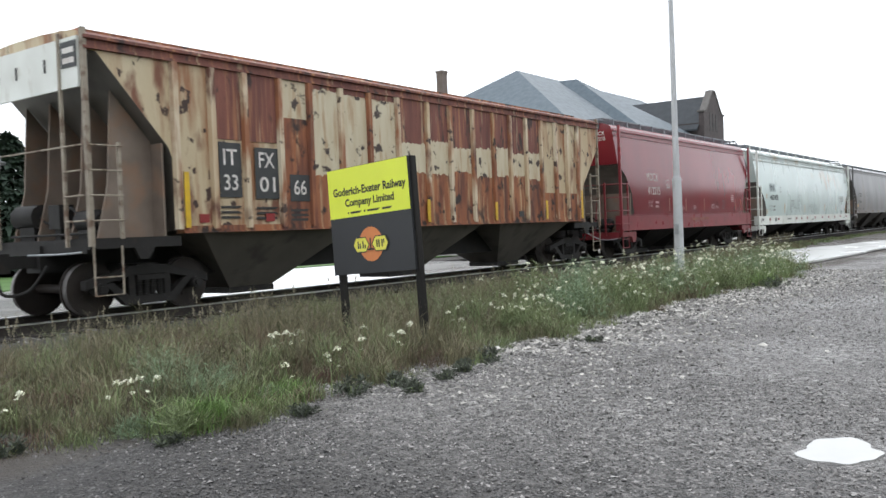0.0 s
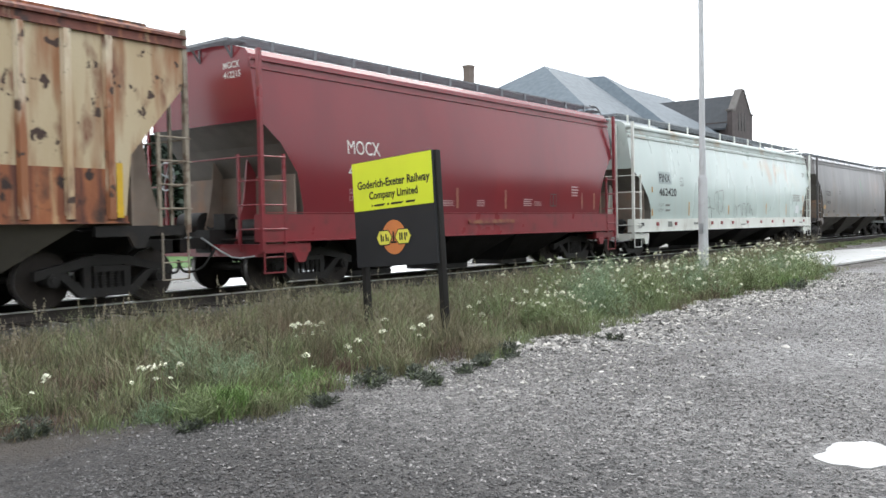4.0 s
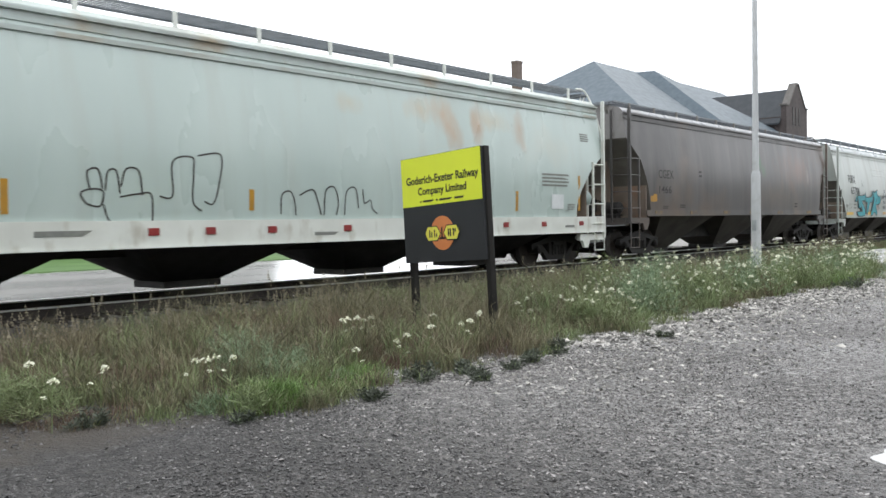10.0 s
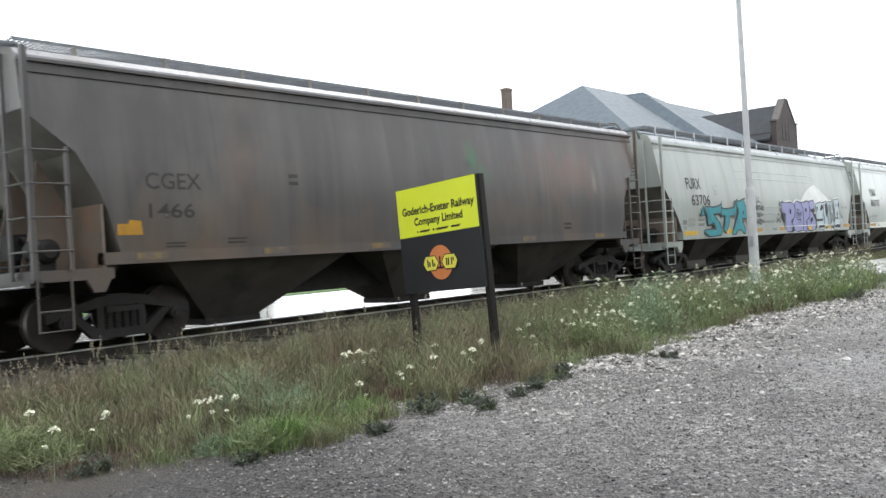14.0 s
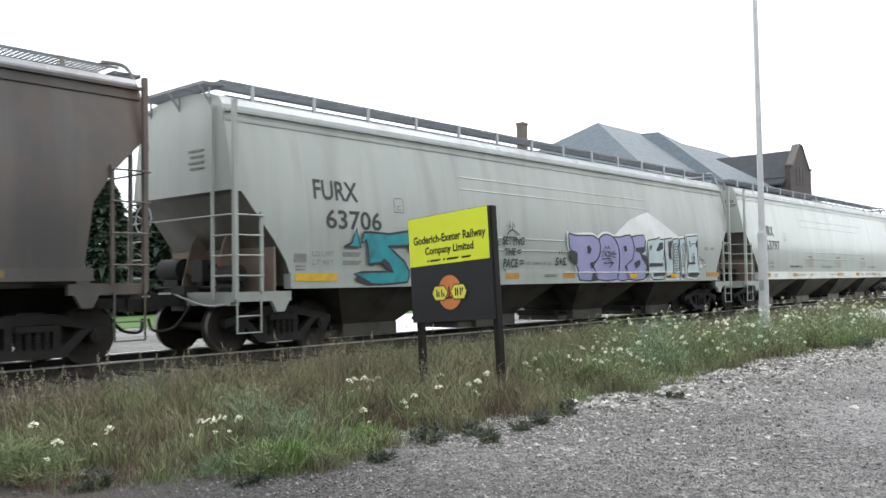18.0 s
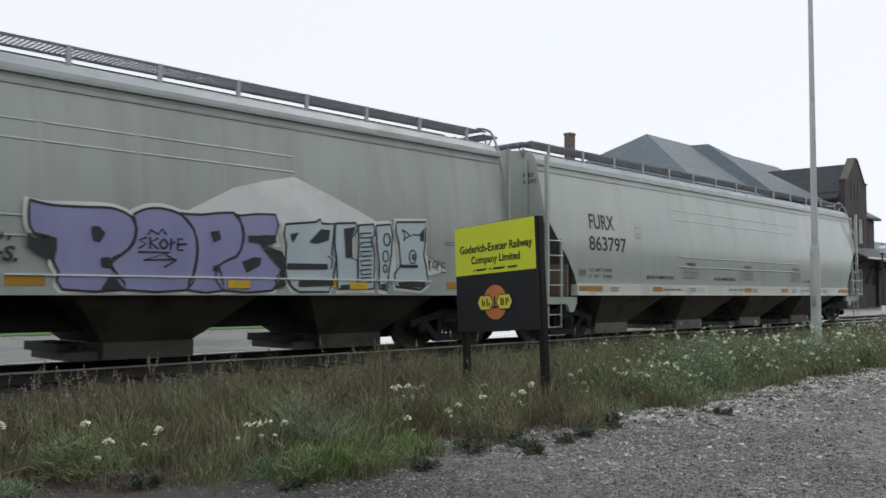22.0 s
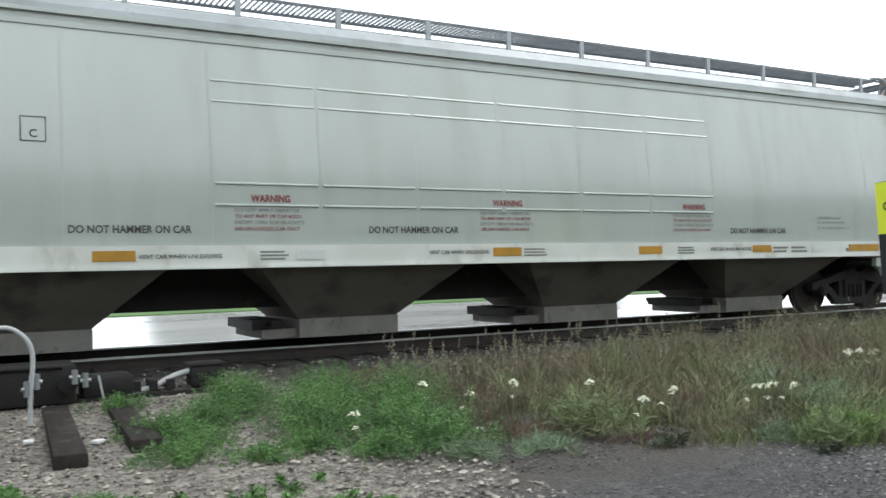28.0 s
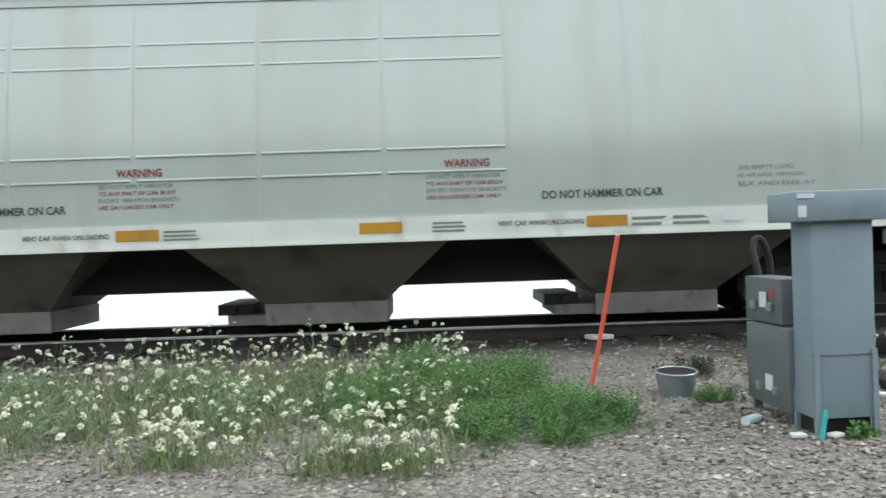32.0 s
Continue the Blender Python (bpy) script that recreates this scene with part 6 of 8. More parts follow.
rust_car()
red_car()
mint_car()
brown_car()
graffiti_car()
clean_car()
# ---- sign, pole ----
def company_sign():
    m = pose(9.02, 7.66, 0.0) @ pose(0, 0, 0, 0, 0, -97)
    # sign space: x along the board as read, -y towards the reader, z up; the whole leans
    lean = pose(0, 0, 0, 0, -3.2, 0)
    root = thing("company_sign", m @ lean, "leaning lime and black sign board on two dark posts", "sign")
    W, z0, zm, z1 = 1.62, 0.98, 1.77, 2.46
    part("board", Form().box(-W / 2, W / 2, -0.02, 0.02, z0, z1), M_SIGNBLACK, root, "black painted board")
    part("yellow_panel", Form().box(-W / 2 + 0.006, W / 2 - 0.006, -0.027, -0.021, zm, z1 - 0.006), M_SIGNYEL, root, "lime yellow upper panel")
    for x in (-W / 2 + 0.07, W / 2 - 0.015):
        part("post", bevelled(0.09, 0.09, z1 + 0.28 if x > 0 else z1 + 0.2, 0.008), M_POST, root, "dark timber post", pose(x, 0.07, -0.28))
    y = lambda z: -0.030
    for s, x, z, w, h in (("Goderich-Exeter Railway", -0.70, zm + 0.27, 1.46, 0.15), ("Company Limited", -0.46, zm + 0.115, 0.98, 0.14)):
        part("lettering", letters(s, x, z, w, h, y, 0.028), None, root, "black lettering").data.materials.append(M_SIGNTEXT)
    for a, w in ((-0.42, 0.03), (-0.36, 0.24), (-0.09, 0.04), (-0.02, 0.27), (0.28, 0.2)):
        part("small_print", bars(a, zm + 0.045, w, 0.03, 1, y, 0.9), M_SIGNTEXT, root)
    f = Form()
    f.cyl((0, -0.021, zm - 0.40), (0, -0.027, zm - 0.40), 0.235, 32)
    part("orange_disc", f, M_ORANGE, root, "orange printed disc")
    c = zm - 0.40
    f = Form()
    f.prism([(-0.35, c), (-0.29, c - 0.1), (-0.10, c - 0.1), (-0.03, c), (-0.10, c + 0.1), (-0.29, c + 0.1)], -0.033, -0.028)
    part("logo_hexagon", f, M_LOGOYEL, root, "yellow printed hexagon")
    for q in ([(-0.35, c), (-0.29, c - 0.1), (-0.10, c - 0.1), (-0.03, c), (-0.10, c + 0.1), (-0.29, c + 0.1), (-0.35, c)], [(0.35, c), (0.29, c + 0.1), (0.10, c + 0.1), (0.03, c), (0.10, c - 0.1), (0.29, c - 0.1), (0.35, c)]):
        part("logo_outline", strokes([q], 0.014, lambda z: -0.0345), M_SIGNBLACK, root)
    f = Form()
    f.prism([(0.35, c), (0.29, c + 0.1), (0.10, c + 0.1), (0.03, c), (0.10, c - 0.1), (0.29, c - 0.1)], -0.033, -0.028)
    part("logo_hexagon", f, M_LOGOYEL, root, "yellow printed hexagon")
    part("logo_bars", strokes([[(-0.25, c - 0.05), (-0.25, c + 0.05)], [(-0.21, c - 0.05), (-0.21, c + 0.02)], [(-0.15, c - 0.05), (-0.15, c + 0.05)], [(-0.11, c - 0.05), (-0.11, c + 0.0)], [(0.13, c - 0.05), (0.13, c + 0.05)], [(0.17, c - 0.05), (0.17, c + 0.05)], [(0.23, c - 0.05), (0.23, c + 0.05)], [(0.265, c - 0.0), (0.265, c + 0.05)], [(0, c - 0.07), (0, c + 0.08)], [(-0.06, c - 0.07), (0.06, c - 0.07)]], 0.024, lambda z: -0.036), M_SIGNBLACK, root)


def light_pole():
    root = thing("street_pole", pose(20.52, 7.82, 0.0), "tall tapered galvanised steel pole in the weeds", "pole")
    f = Form()
    f.cyl((0, 0, 0.0), (0, 0, 2.55), 0.12, 16, 0.105)
    part("lower_shaft", f, M_POLE, root)
    f = Form()
    f.cyl((0, 0, 2.55), (0, 0, 11.0), 0.075, 16, 0.045)
    f.cyl((0, 0, 2.5), (0, 0, 2.62), 0.11, 16, 0.08)
    part("upper_shaft", f, M_POLE, root)
    part("base_plate", Form().box(-0.2, 0.2, -0.2, 0.2, 0.0, 0.05), M_POLE, root)
    part("hand_hole", Form().box(-0.128, -0.1, -0.05, 0.05, 1.2, 1.45), M_GALV, root)


company_sign()
light_pole()


# ---- switch machine and its surroundings ----
def switch_cabinet():
    root = thing("signal_cabinet", pose(-2.0, 8.16, 0.0, 0, 0, 3), "blue-grey steel signal cabinet with a wide cap", "cabinet")
    part("cap", bevelled(0.72, 0.46, 0.21, 0.012), M_CABGREY, root, "wide overhanging steel cap", pose(0, 0.0, 1.50))
    part("body", bevelled(0.45, 0.30, 1.40, 0.01), M_CABGREY, root, "", pose(0, 0, 0.12))
    part("seam", Form().box(-0.235, 0.235, -0.158, -0.148, 0.56, 0.567), M_CABDARK, root)
    for x in (-0.225, 0.19):
        part("leg", Form().box(x, x + 0.035, -0.17, -0.13, -0.06, 0.6).box(x, x + 0.035, 0.13, 0.17, -0.06, 0.3), M_CABGREY, root)
    part("pedestal", Form().box(-0.2, 0.2, -0.1, 0.12, -0.05, 0.12), M_POST, root, "dark rusty pedestal")
    for x, z, w, h in ((-0.355, 1.66, 0.12, 0.03), (-0.35, 1.53, 0.06, 0.08)):
        part("cap_label", Form().box(x, x + w, -0.238, -0.231, z, z + h), M_LABEL, root, "white label")
    # junction boxes fixed behind
    for i, (x0, x1, y0, y1, z0, z1) in enumerate(((-0.26, 0.0, 0.16, 0.9, 0.1, 0.72), (-0.24, 0.0, 0.3, 0.95, 0.73, 1.08))):
        b = part("junction_box", bevelled(x1 - x0, y1 - y0, z1 - z0, 0.012), M_CABDARK, root, "dark grey junction box", pose((x0 + x1) / 2, (y0 + y1) / 2, z0))
        for q in (-0.2, 0.1):
            part("hinge", Form().box(-0.15, -0.13, q, q + 0.08, 0.1, 0.16), M_GALV, b)
        part("box_label", Form().box(-0.138, -0.131, -0.1, 0.02, 0.12, 0.24), M_LABEL, b, "white warning label")
    part("red_label", Form().box(-0.243, -0.236, 0.42, 0.5, 0.92, 1.0), M_REFL, root)
    for y in (0.2, 0.85):
        part("stub_leg", Form().box(-0.22, -0.16, y, y + 0.05, -0.06, 0.1), M_CABDARK, root)
    f = Form()
    f.pipe(curve([(-0.1, 0.95, 1.0), (-0.1, 1.1, 1.3), (-0.02, 1.15, 1.38), (0.06, 1.15, 1.2), (0.05, 1.1, 0.8)], 5), 0.03, 8)
    part("cable_loop", f, M_BLACK, root, "thick black cable loops")
    part("teal_stake", Form().cyl((-0.24, -0.25, -0.02), (-0.18, -0.22, 0.2), 0.018, 6), M_TEALSTAKE, root, "turquoise plastic stake")


def switch_machine():
    root = thing("switch_machine", pose(-0.4, 10.75, 0.1), "black railway switch machine on two long ties", "switch machine")
    part("motor_case", bevelled(0.9, 0.5, 0.4, 0.03), M_BLACK, root, "", pose(-0.62, 0.2, 0.02))
    part("gear_case", bevelled(0.5, 0.42, 0.22, 0.04), M_BLACK, root, "", pose(0.15, 0.25, 0.04))
    part("junction_case", bevelled(0.36, 0.3, 0.22, 0.02), M_BLACK, root, "", pose(1.2, 0.3, 0.06))
    part("case_cover", bevelled(0.4, 0.33, 0.03, 0.01), M_BLACK, root, "", pose(1.2, 0.3, 0.28))
    part("throw_rod", Form().cyl((0.2, 0.3, 0.14), (0.2, 2.4, 0.2), 0.03, 8).cyl((-0.2, 0.3, 0.14), (-0.2, 2.4, 0.2), 0.03, 8), M_BLACK, root)
    f = Form()
    f.pipe(curve([(-1.24, -0.8, 0.62), (-1.14, -0.75, 0.74), (-0.97, -0.75, 0.83), (-0.8, -0.75, 0.84), (-0.66, -0.75, 0.73), (-0.61, -0.75, 0.56), (-0.63, -0.75, 0.25), (-0.64, -0.75, -0.05)], 6), 0.021, 10)
    part("tall_conduit", f, M_HOSE, root, "grey flexible conduit")
    f = Form()
    f.pipe(curve([(0.4, 0.2, 0.05), (0.62, 0.25, 0.08), (0.85, 0.28, 0.18), (1.1, 0.3, 0.24)], 5), 0.032, 10)
    part("short_conduit", f, M_HOSE, root, "grey flexible conduit")
    for x, y, z in ((-0.66, -0.75, 0.28), (-0.58, -0.73, 0.34), (-0.2, -0.2, 0.3), (-0.1, -0.18, 0.26)):
        part("fitting", Form().cyl((x, y, z - 0.07), (x, y, z + 0.07), 0.03, 8).cyl((x - 0.05, y, z), (x + 0.05, y, z), 0.02, 8), M_GALV, root, "bright conduit fitting")
    part("cover_hinge", Form().cyl((-0.95, -0.06, 0.4), (-0.3, -0.06, 0.4), 0.025, 8), M_BLACK, root)
    part("padlock", Form().box(-0.62, -0.55, -0.09, -0.055, 0.2, 0.28).cyl((-0.585, -0.07, 0.28), (-0.585, -0.07, 0.33), 0.02, 8), M_GALV, root, "bright steel padlock")
    part("crank_cover", Form().cyl((-0.25, -0.1, 0.22), (-0.25, 0.05, 0.22), 0.09, 14).cyl((-0.25, -0.12, 0.22), (-0.25, -0.1, 0.22), 0.04, 10), M_BLACK, root, "round black crank cover")
    for x in (0.45, 0.62, 0.8):
        part("rod_clevis", Form().box(x - 0.04, x + 0.04, 0.15, 0.4, 0.06, 0.16), M_BLACK, root)
    part("mounting_strap", Form().box(-1.1, 1.4, 0.05, 0.15, 0.0, 0.045), M_BLACK, root, "black mounting strap across the ties")
    part("lock_rod", Form().cyl((0.02, -0.2, 0.3), (0.06, -0.28, 0.05), 0.012, 6), M_GALV, root)


switch_cabinet()
switch_machine()
for x, y0, y1 in ((-0.80, 8.12, 11.9), (-0.22, 8.4, 11.9)):
    ob = lone("switch_tie", bevelled(0.24, y1 - y0, 0.18, 0.02), M_TIE, "long dark timber tie under the switch machine", "railway tie", pose(x, (y0 + y1) / 2, -0.07, 0, 0, -2.7), "switch ties")

root = thing("marker_pole", pose(-3.42, 10.06, 0.0), "fluorescent orange-red marker pole leaning in the ballast", "marker pole")
part("shaft", Form().cyl((0, 0, -0.05), (0.25, -0.25, 1.44), 0.021, 10), M_ORANGERED, root)
part("tip", Form().cyl((0.25, -0.25, 1.44), (0.251, -0.251, 1.455), 0.018, 10), M_LABEL, root)

root = thing("pail", pose(-2.74, 9.6, 0.02, 4, 0, 0) @ Matrix.Diagonal((0.72, 0.72, 0.72, 1)), "dented zinc pail standing on the ballast", "pail")
f = Form()
f.cyl((0, 0, 0), (0, 0, 0.3), 0.2, 20, 0.25)
part("wall", f, M_PAIL, root)
f = Form()
for i in range(20):
    t, u = 2 * math.pi * i / 20, 2 * math.pi * (i + 1) / 20
    f.cyl((0.25 * math.cos(t), 0.25 * math.sin(t), 0.3), (0.25 * math.cos(u), 0.25 * math.sin(u), 0.3), 0.014, 6)
part("rim", f, M_GALV, root)
part("water", Form().cyl((0, 0, 0.285), (0, 0, 0.302), 0.235, 20), M_BLACK, root)

root = thing("bottle", pose(-2.5, 8.45, 0.04, 0, 90, 40), "crumpled clear plastic bottle lying on gravel", "bottle")
part("shell", Form().cyl((0, 0, -0.09), (0, 0, 0.07), 0.036, 12).cyl((0, 0, 0.07), (0, 0, 0.11), 0.036, 12, 0.014), M_BOTTLE, root)
part("cap", Form().cyl((0, 0, 0.11), (0, 0, 0.13), 0.016, 10), M_LABEL, root)
r = random.Random(12)
for x, y, z in ((-1.1, 9.23, 0.06), (-3.0, 12.1, 0.24), (-2.86, 12.1, 0.24), (-2.1, 7.95, 0.0), (-2.35, 7.98, 0.0), (2.29, 7.63, 0.06), (-0.6, 8.95, 0.06)):
    s = 0.08 if x > -2.8 or y < 12 else 0.13
    lone("scrap", bevelled(s * 1.3, s, 0.03 if s < 0.1 else 0.05, 0.01), M_LITTER, "small white scrap lying on the ballast", "litter", pose(x, y, z if y > 11 else ground_z(x, y) - 0.002, 0, 0, r.uniform(0, 180)), "white scraps")
# ---- station ----
def wall_cells(f, x0, x1, y0, y1, z0, z1, holes):
    """A wall along x with real openings (xa, xb, za, zb)."""
    xs = sorted({x0, x1, *(h[0] for h in holes), *(h[1] for h in holes)})
    zs = sorted({z0, z1, *(h[2] for h in holes), *(h[3] for h in holes)})
    for a, b in zip(xs, xs[1:]):
        for c, d in zip(zs, zs[1:]):
            if not any(h[0] <= (a + b) / 2 <= h[1] and h[2] <= (c + d) / 2 <= h[3] for h in holes):
                f.box(a, b, y0, y1, c, d)


def welded(name, form, material):
    """One connected mesh out of touching cells."""
    bm = bmesh.new()
    me = form.data(name, material)
    bm.from_mesh(me)
    bmesh.ops.remove_doubles(bm, verts=bm.verts[:], dist=0.001)
    bm.to_mesh(me)
    bm.free()
    return me


def station_window(parent, x0, x1, z0, z1, y, door=False):
    w = part("door" if door else "window", Form().box(x0, x1, y + 0.16, y + 0.18, z0, z1), M_PANE, parent, "tall white-framed " + ("door" if door else "window"))
    t, f = 0.11, Form()
    for a, b, c, d in ((x0, x0 + t, z0, z1), (x1 - t, x1, z0, z1), (x0 + t, x1 - t, z1 - t, z1), (x0 + t, x1 - t, z0, z0 + t), (x0 + t, x1 - t, z0 + (z1 - z0) * 0.55, z0 + (z1 - z0) * 0.55 + 0.08), ((x0 + x1) / 2 - 0.04, (x0 + x1) / 2 + 0.04, z0 + t, z1 - t)):
        f.box(a, b, y + 0.06, y + 0.155, c, d)
    part("window_frame", f, M_TRIM, w, "white painted frame")
    if not door:
        part("window_sill", Form().box(x0 - 0.1, x1 + 0.1, y - 0.08, y + 0.1, z0 - 0.14, z0 - 0.002), M_STONE, w)


def slope(f, ring, thick=0.14):
    f.slab([(x, y, z - thick) for x, y, z in ring], ring)


def station():
    root = thing("railway_station", pose(0, 0, 0), "two-storey dark brick railway station with grey slate hip roofs", "station")
    zg, ze = 0.36, 8.0

    def facade(x0, x1, y, wins, doors, back):
        holes = [(a, b, 5.25, 7.1) for a, b in wins] + [(a, b, 1.5 if k else zg + 0.1, 3.6) for a, b, k in doors]
        f = Form()
        wall_cells(f, x0, x1, y, y + 0.4, zg - 0.3, ze, holes)
        wl_ = part("wall", welded("wall", f, M_BRICK), None, root, "dark red brick wall")
        part("string_course", Form().box(x0, x1, y - 0.06, y - 0.002, 5.0, 5.18), M_STONE, wl_)
        f = Form()
        f.box(x0, x0 + 0.4, y + 0.4, back, zg - 0.3, ze)
        f.box(x1 - 0.4, x1, y + 0.4, back, zg - 0.3, ze)
        f.box(x0 + 0.4, x1 - 0.4, y + 1.6, y + 1.7, zg - 0.3, ze)
        part("side_wall", f, M_BRICK, root)
        for a, b in wins:
            station_window(root, a, b, 5.25, 7.1, y)
        for a, b, k in doors:
            station_window(root, a, b, 1.5 if k else zg + 0.1, 3.6, y, not k)

    # west block, middle block, gabled bay, east block
    facade(48.6, 57.2, 25.5, ((49.3, 50.6), (51.5, 53.1), (54.4, 55.6)), ((48.95, 50.1, 1), (51.5, 52.7, 0), (54.2, 55.3, 1)), 39)
    facade(57.2, 67.3, 24.5, ((58.2, 59.6), (60.4, 61.8), (62.9, 64.2), (65.0, 66.2)), ((58.4, 59.6, 1), (60.6, 61.9, 0), (63.0, 64.2, 1), (65.0, 66.1, 1)), 32)
    facade(72.0, 79.6, 25.2, ((74.0, 75.2), (76.8, 78.0)), ((73.5, 74.8, 1), (76.6, 77.9, 0)), 36)
    # bay with its parapet gable
    y = 23.3
    holes = [(67.9, 68.8, 5.4, 7.25), (69.05, 69.95, 5.4, 7.25), (70.2, 71.1, 5.4, 7.25), (68.0, 69.1, 1.45, 3.4), (69.7, 70.9, 1.45, 3.4)]
    f = Form()
    wall_cells(f, 67.3, 72.0, y, y + 0.4, zg - 0.3, 9.6, holes)
    f.prism([(67.3, 9.604), (72.0, 9.604), (72.0, 10.0), (71.5, 10.0), (69.9, 11.75), (69.4, 11.75), (67.8, 10.0), (67.3, 10.0)], y, y + 0.4)
    f.box(67.3, 67.7, y + 0.4, 32, zg - 0.3, 9.2)
    f.box(71.6, 72.0, y + 0.4, 32, zg - 0.3, 9.2)
    part("gable_bay", welded("gable_bay", f, M_BRICK), None, root, "brick bay with a stepped parapet gable")
    f = Form()
    for a in (68.6, 69.3, 70.0):
        f.box(a, a + 0.25, y - 0.03, y - 0.004, 8.6, 10.0)
    part("gable_slots", f, M_WOODDARK, root)
    for h in holes:
        station_window(root, *h, y)
    part("coping", Form().prism([(67.2, 10.02), (67.78, 10.02), (69.38, 11.77), (69.92, 11.77), (71.52, 10.02), (72.1, 10.02), (72.1, 10.14), (71.57, 10.14), (69.97, 11.9), (69.33, 11.9), (67.73, 10.14), (67.2, 10.14)], y - 0.06, y + 0.5), M_STONE, root)
    # roofs
    f = Form()
    p1, p1b = (55.4, 32.9, 13.05), (78.0, 32.9, 13.05)
    e = [(47.7, 24.8, ze), (80.2, 24.8, ze), (80.2, 41.0, ze), (47.7, 41.0, ze)]
    slope(f, [e[0], e[1], p1b, p1])
    slope(f, [e[3], e[0], p1])
    slope(f, [e[2], e[3], p1, p1b])
    slope(f, [e[1], e[2], p1b])
    part("main_roof", f, M_SLATE, root, "grey slate hip roof")
    f = Form()
    q = (61.3, 31.1, 12.85)
    qb = (61.3, 33.4, 12.95)
    e = [(56.5, 23.8, ze), (68.0, 23.8, ze), (68.0, 33.4, ze), (56.5, 33.4, ze)]
    slope(f, [e[0], e[1], q])
    slope(f, [e[3], e[0], q, qb])
    slope(f, [e[1], e[2], qb, q])
    part("middle_roof", f, M_SLATE, root, "grey slate hip roof")
    f = Form()
    slope(f, [(66.9, 23.7, 8.7), (69.65, 23.7, 11.5), (69.65, 35, 11.5), (66.9, 35, 8.7)])
    slope(f, [(69.65, 23.7, 11.5), (72.4, 23.7, 8.7), (72.4, 35, 8.7), (69.65, 35, 11.5)])
    part("bay_roof", f, M_CANOPY, root)
    # soffits, gutters, canopy
    f = Form()
    f.box(47.7, 57.2, 24.75, 25.5, ze - 0.2, ze - 0.145)
    f.box(56.5, 67.3, 23.75, 24.5, ze - 0.2, ze - 0.145)
    f.box(72.0, 80.2, 24.75, 25.2, ze - 0.2, ze - 0.145)
    part("soffit", f, M_WOODDARK, root)
    f = Form()
    f.cyl((47.6, 24.72, ze - 0.1), (56.6, 24.72, ze - 0.1), 0.08, 8)
    f.cyl((56.5, 23.72, ze - 0.1), (67.4, 23.72, ze - 0.1), 0.08, 8)
    f.pipe([(56.9, 24.7, ze - 0.15), (57.0, 25.3, 7.5), (57.0, 25.35, 5.6), (57.6, 23.4, 4.5)], 0.07)
    f.pipe([(67.1, 23.7, ze - 0.15), (67.2, 24.4, 7.4), (67.2, 24.4, 5.4), (67.5, 22.4, 4.3)], 0.07)
    part("roof_gutter", f, M_GALV, root, "pale metal gutter and downpipes")
    can = Form()
    for x0, x1, yf, yw in ((46.5, 57.2, 22.9, 25.5), (57.2, 67.3, 22.6, 24.5), (65.5, 73.5, 21.2, 23.3), (73.5, 84.0, 22.6, 25.2)):
        slope(can, [(x0, yf, 4.15), (x1, yf, 4.15), (x1, yw, 5.1), (x0, yw, 5.1)], 0.12)
    part("canopy_roof", can, M_CANOPY, root, "dark sloping canopy round the ground floor")
    f = Form()
    for x0, x1, yf in ((46.5, 57.2, 22.9), (57.2, 65.5, 22.6), (65.5, 73.5, 21.2), (73.5, 84.0, 22.6)):
        f.cyl((x0, yf - 0.06, 4.08), (x1, yf - 0.06, 4.08), 0.075, 8)
    part("canopy_gutter", f, M_TRIM, root, "white canopy gutter")
    for x, yf, yw in ((49.0, 23.1, 25.5), (53.6, 23.1, 25.5), (58.0, 22.8, 24.5), (62.4, 22.8, 24.5), (66.2, 22.8, 24.5), (67.6, 21.4, 23.3), (71.5, 21.4, 23.3), (75.8, 22.8, 25.2), (79.0, 22.8, 25.2)):
        part("bracket", Form().pipe(curve([(x, yf + 0.2, 4.0), (x, yw - 0.5, 3.6), (x, yw - 0.04, 2.3)], 4), 0.07), M_TRIM if x < 58 else M_WOODDARK, root)
    ch = part("chimney", Form().box(49.6, 50.2, 35.5, 36.0, 8.5, 12.55), M_CHIMNEY, root, "tall brick chimney")
    part("chimney_cap", Form().box(49.56, 50.24, 35.46, 36.04, 12.55, 12.7), M_CHIMNEY, ch)
    for x in (60.2, 62.4, 64.6):
        part("bench", Form().box(x, x + 1.4, 24.0, 24.35, 0.8, 0.88).box(x, x + 1.4, 24.3, 24.36, 0.9, 1.3).box(x + 0.1, x + 0.2, 24.0, 24.3, 0.42, 0.8).box(x + 1.2, x + 1.3, 24.0, 24.3, 0.42, 0.8), M_TRIM, root)


station()
annex = thing("annex", pose(0, 0, 0), "low brick freight shed with a pale roof beside the station", "building")
part("wall", Form().box(81.5, 110, 25.5, 38, 0.3, 4.6), M_BRICK, annex)
f = Form()
slope(f, [(80.6, 24.6, 4.5), (111, 24.6, 4.5), (111, 31.7, 7.2), (80.6, 31.7, 7.2)])
slope(f, [(80.6, 31.7, 7.2), (111, 31.7, 7.2), (111, 39, 4.5), (80.6, 39, 4.5)])
part("roof", f, M_SLATE, annex)
for x in (84, 89, 94):
    part("door", Form().box(x, x + 2.2, 25.4, 25.49, 0.42, 3.2), M_WOODDARK, annex)


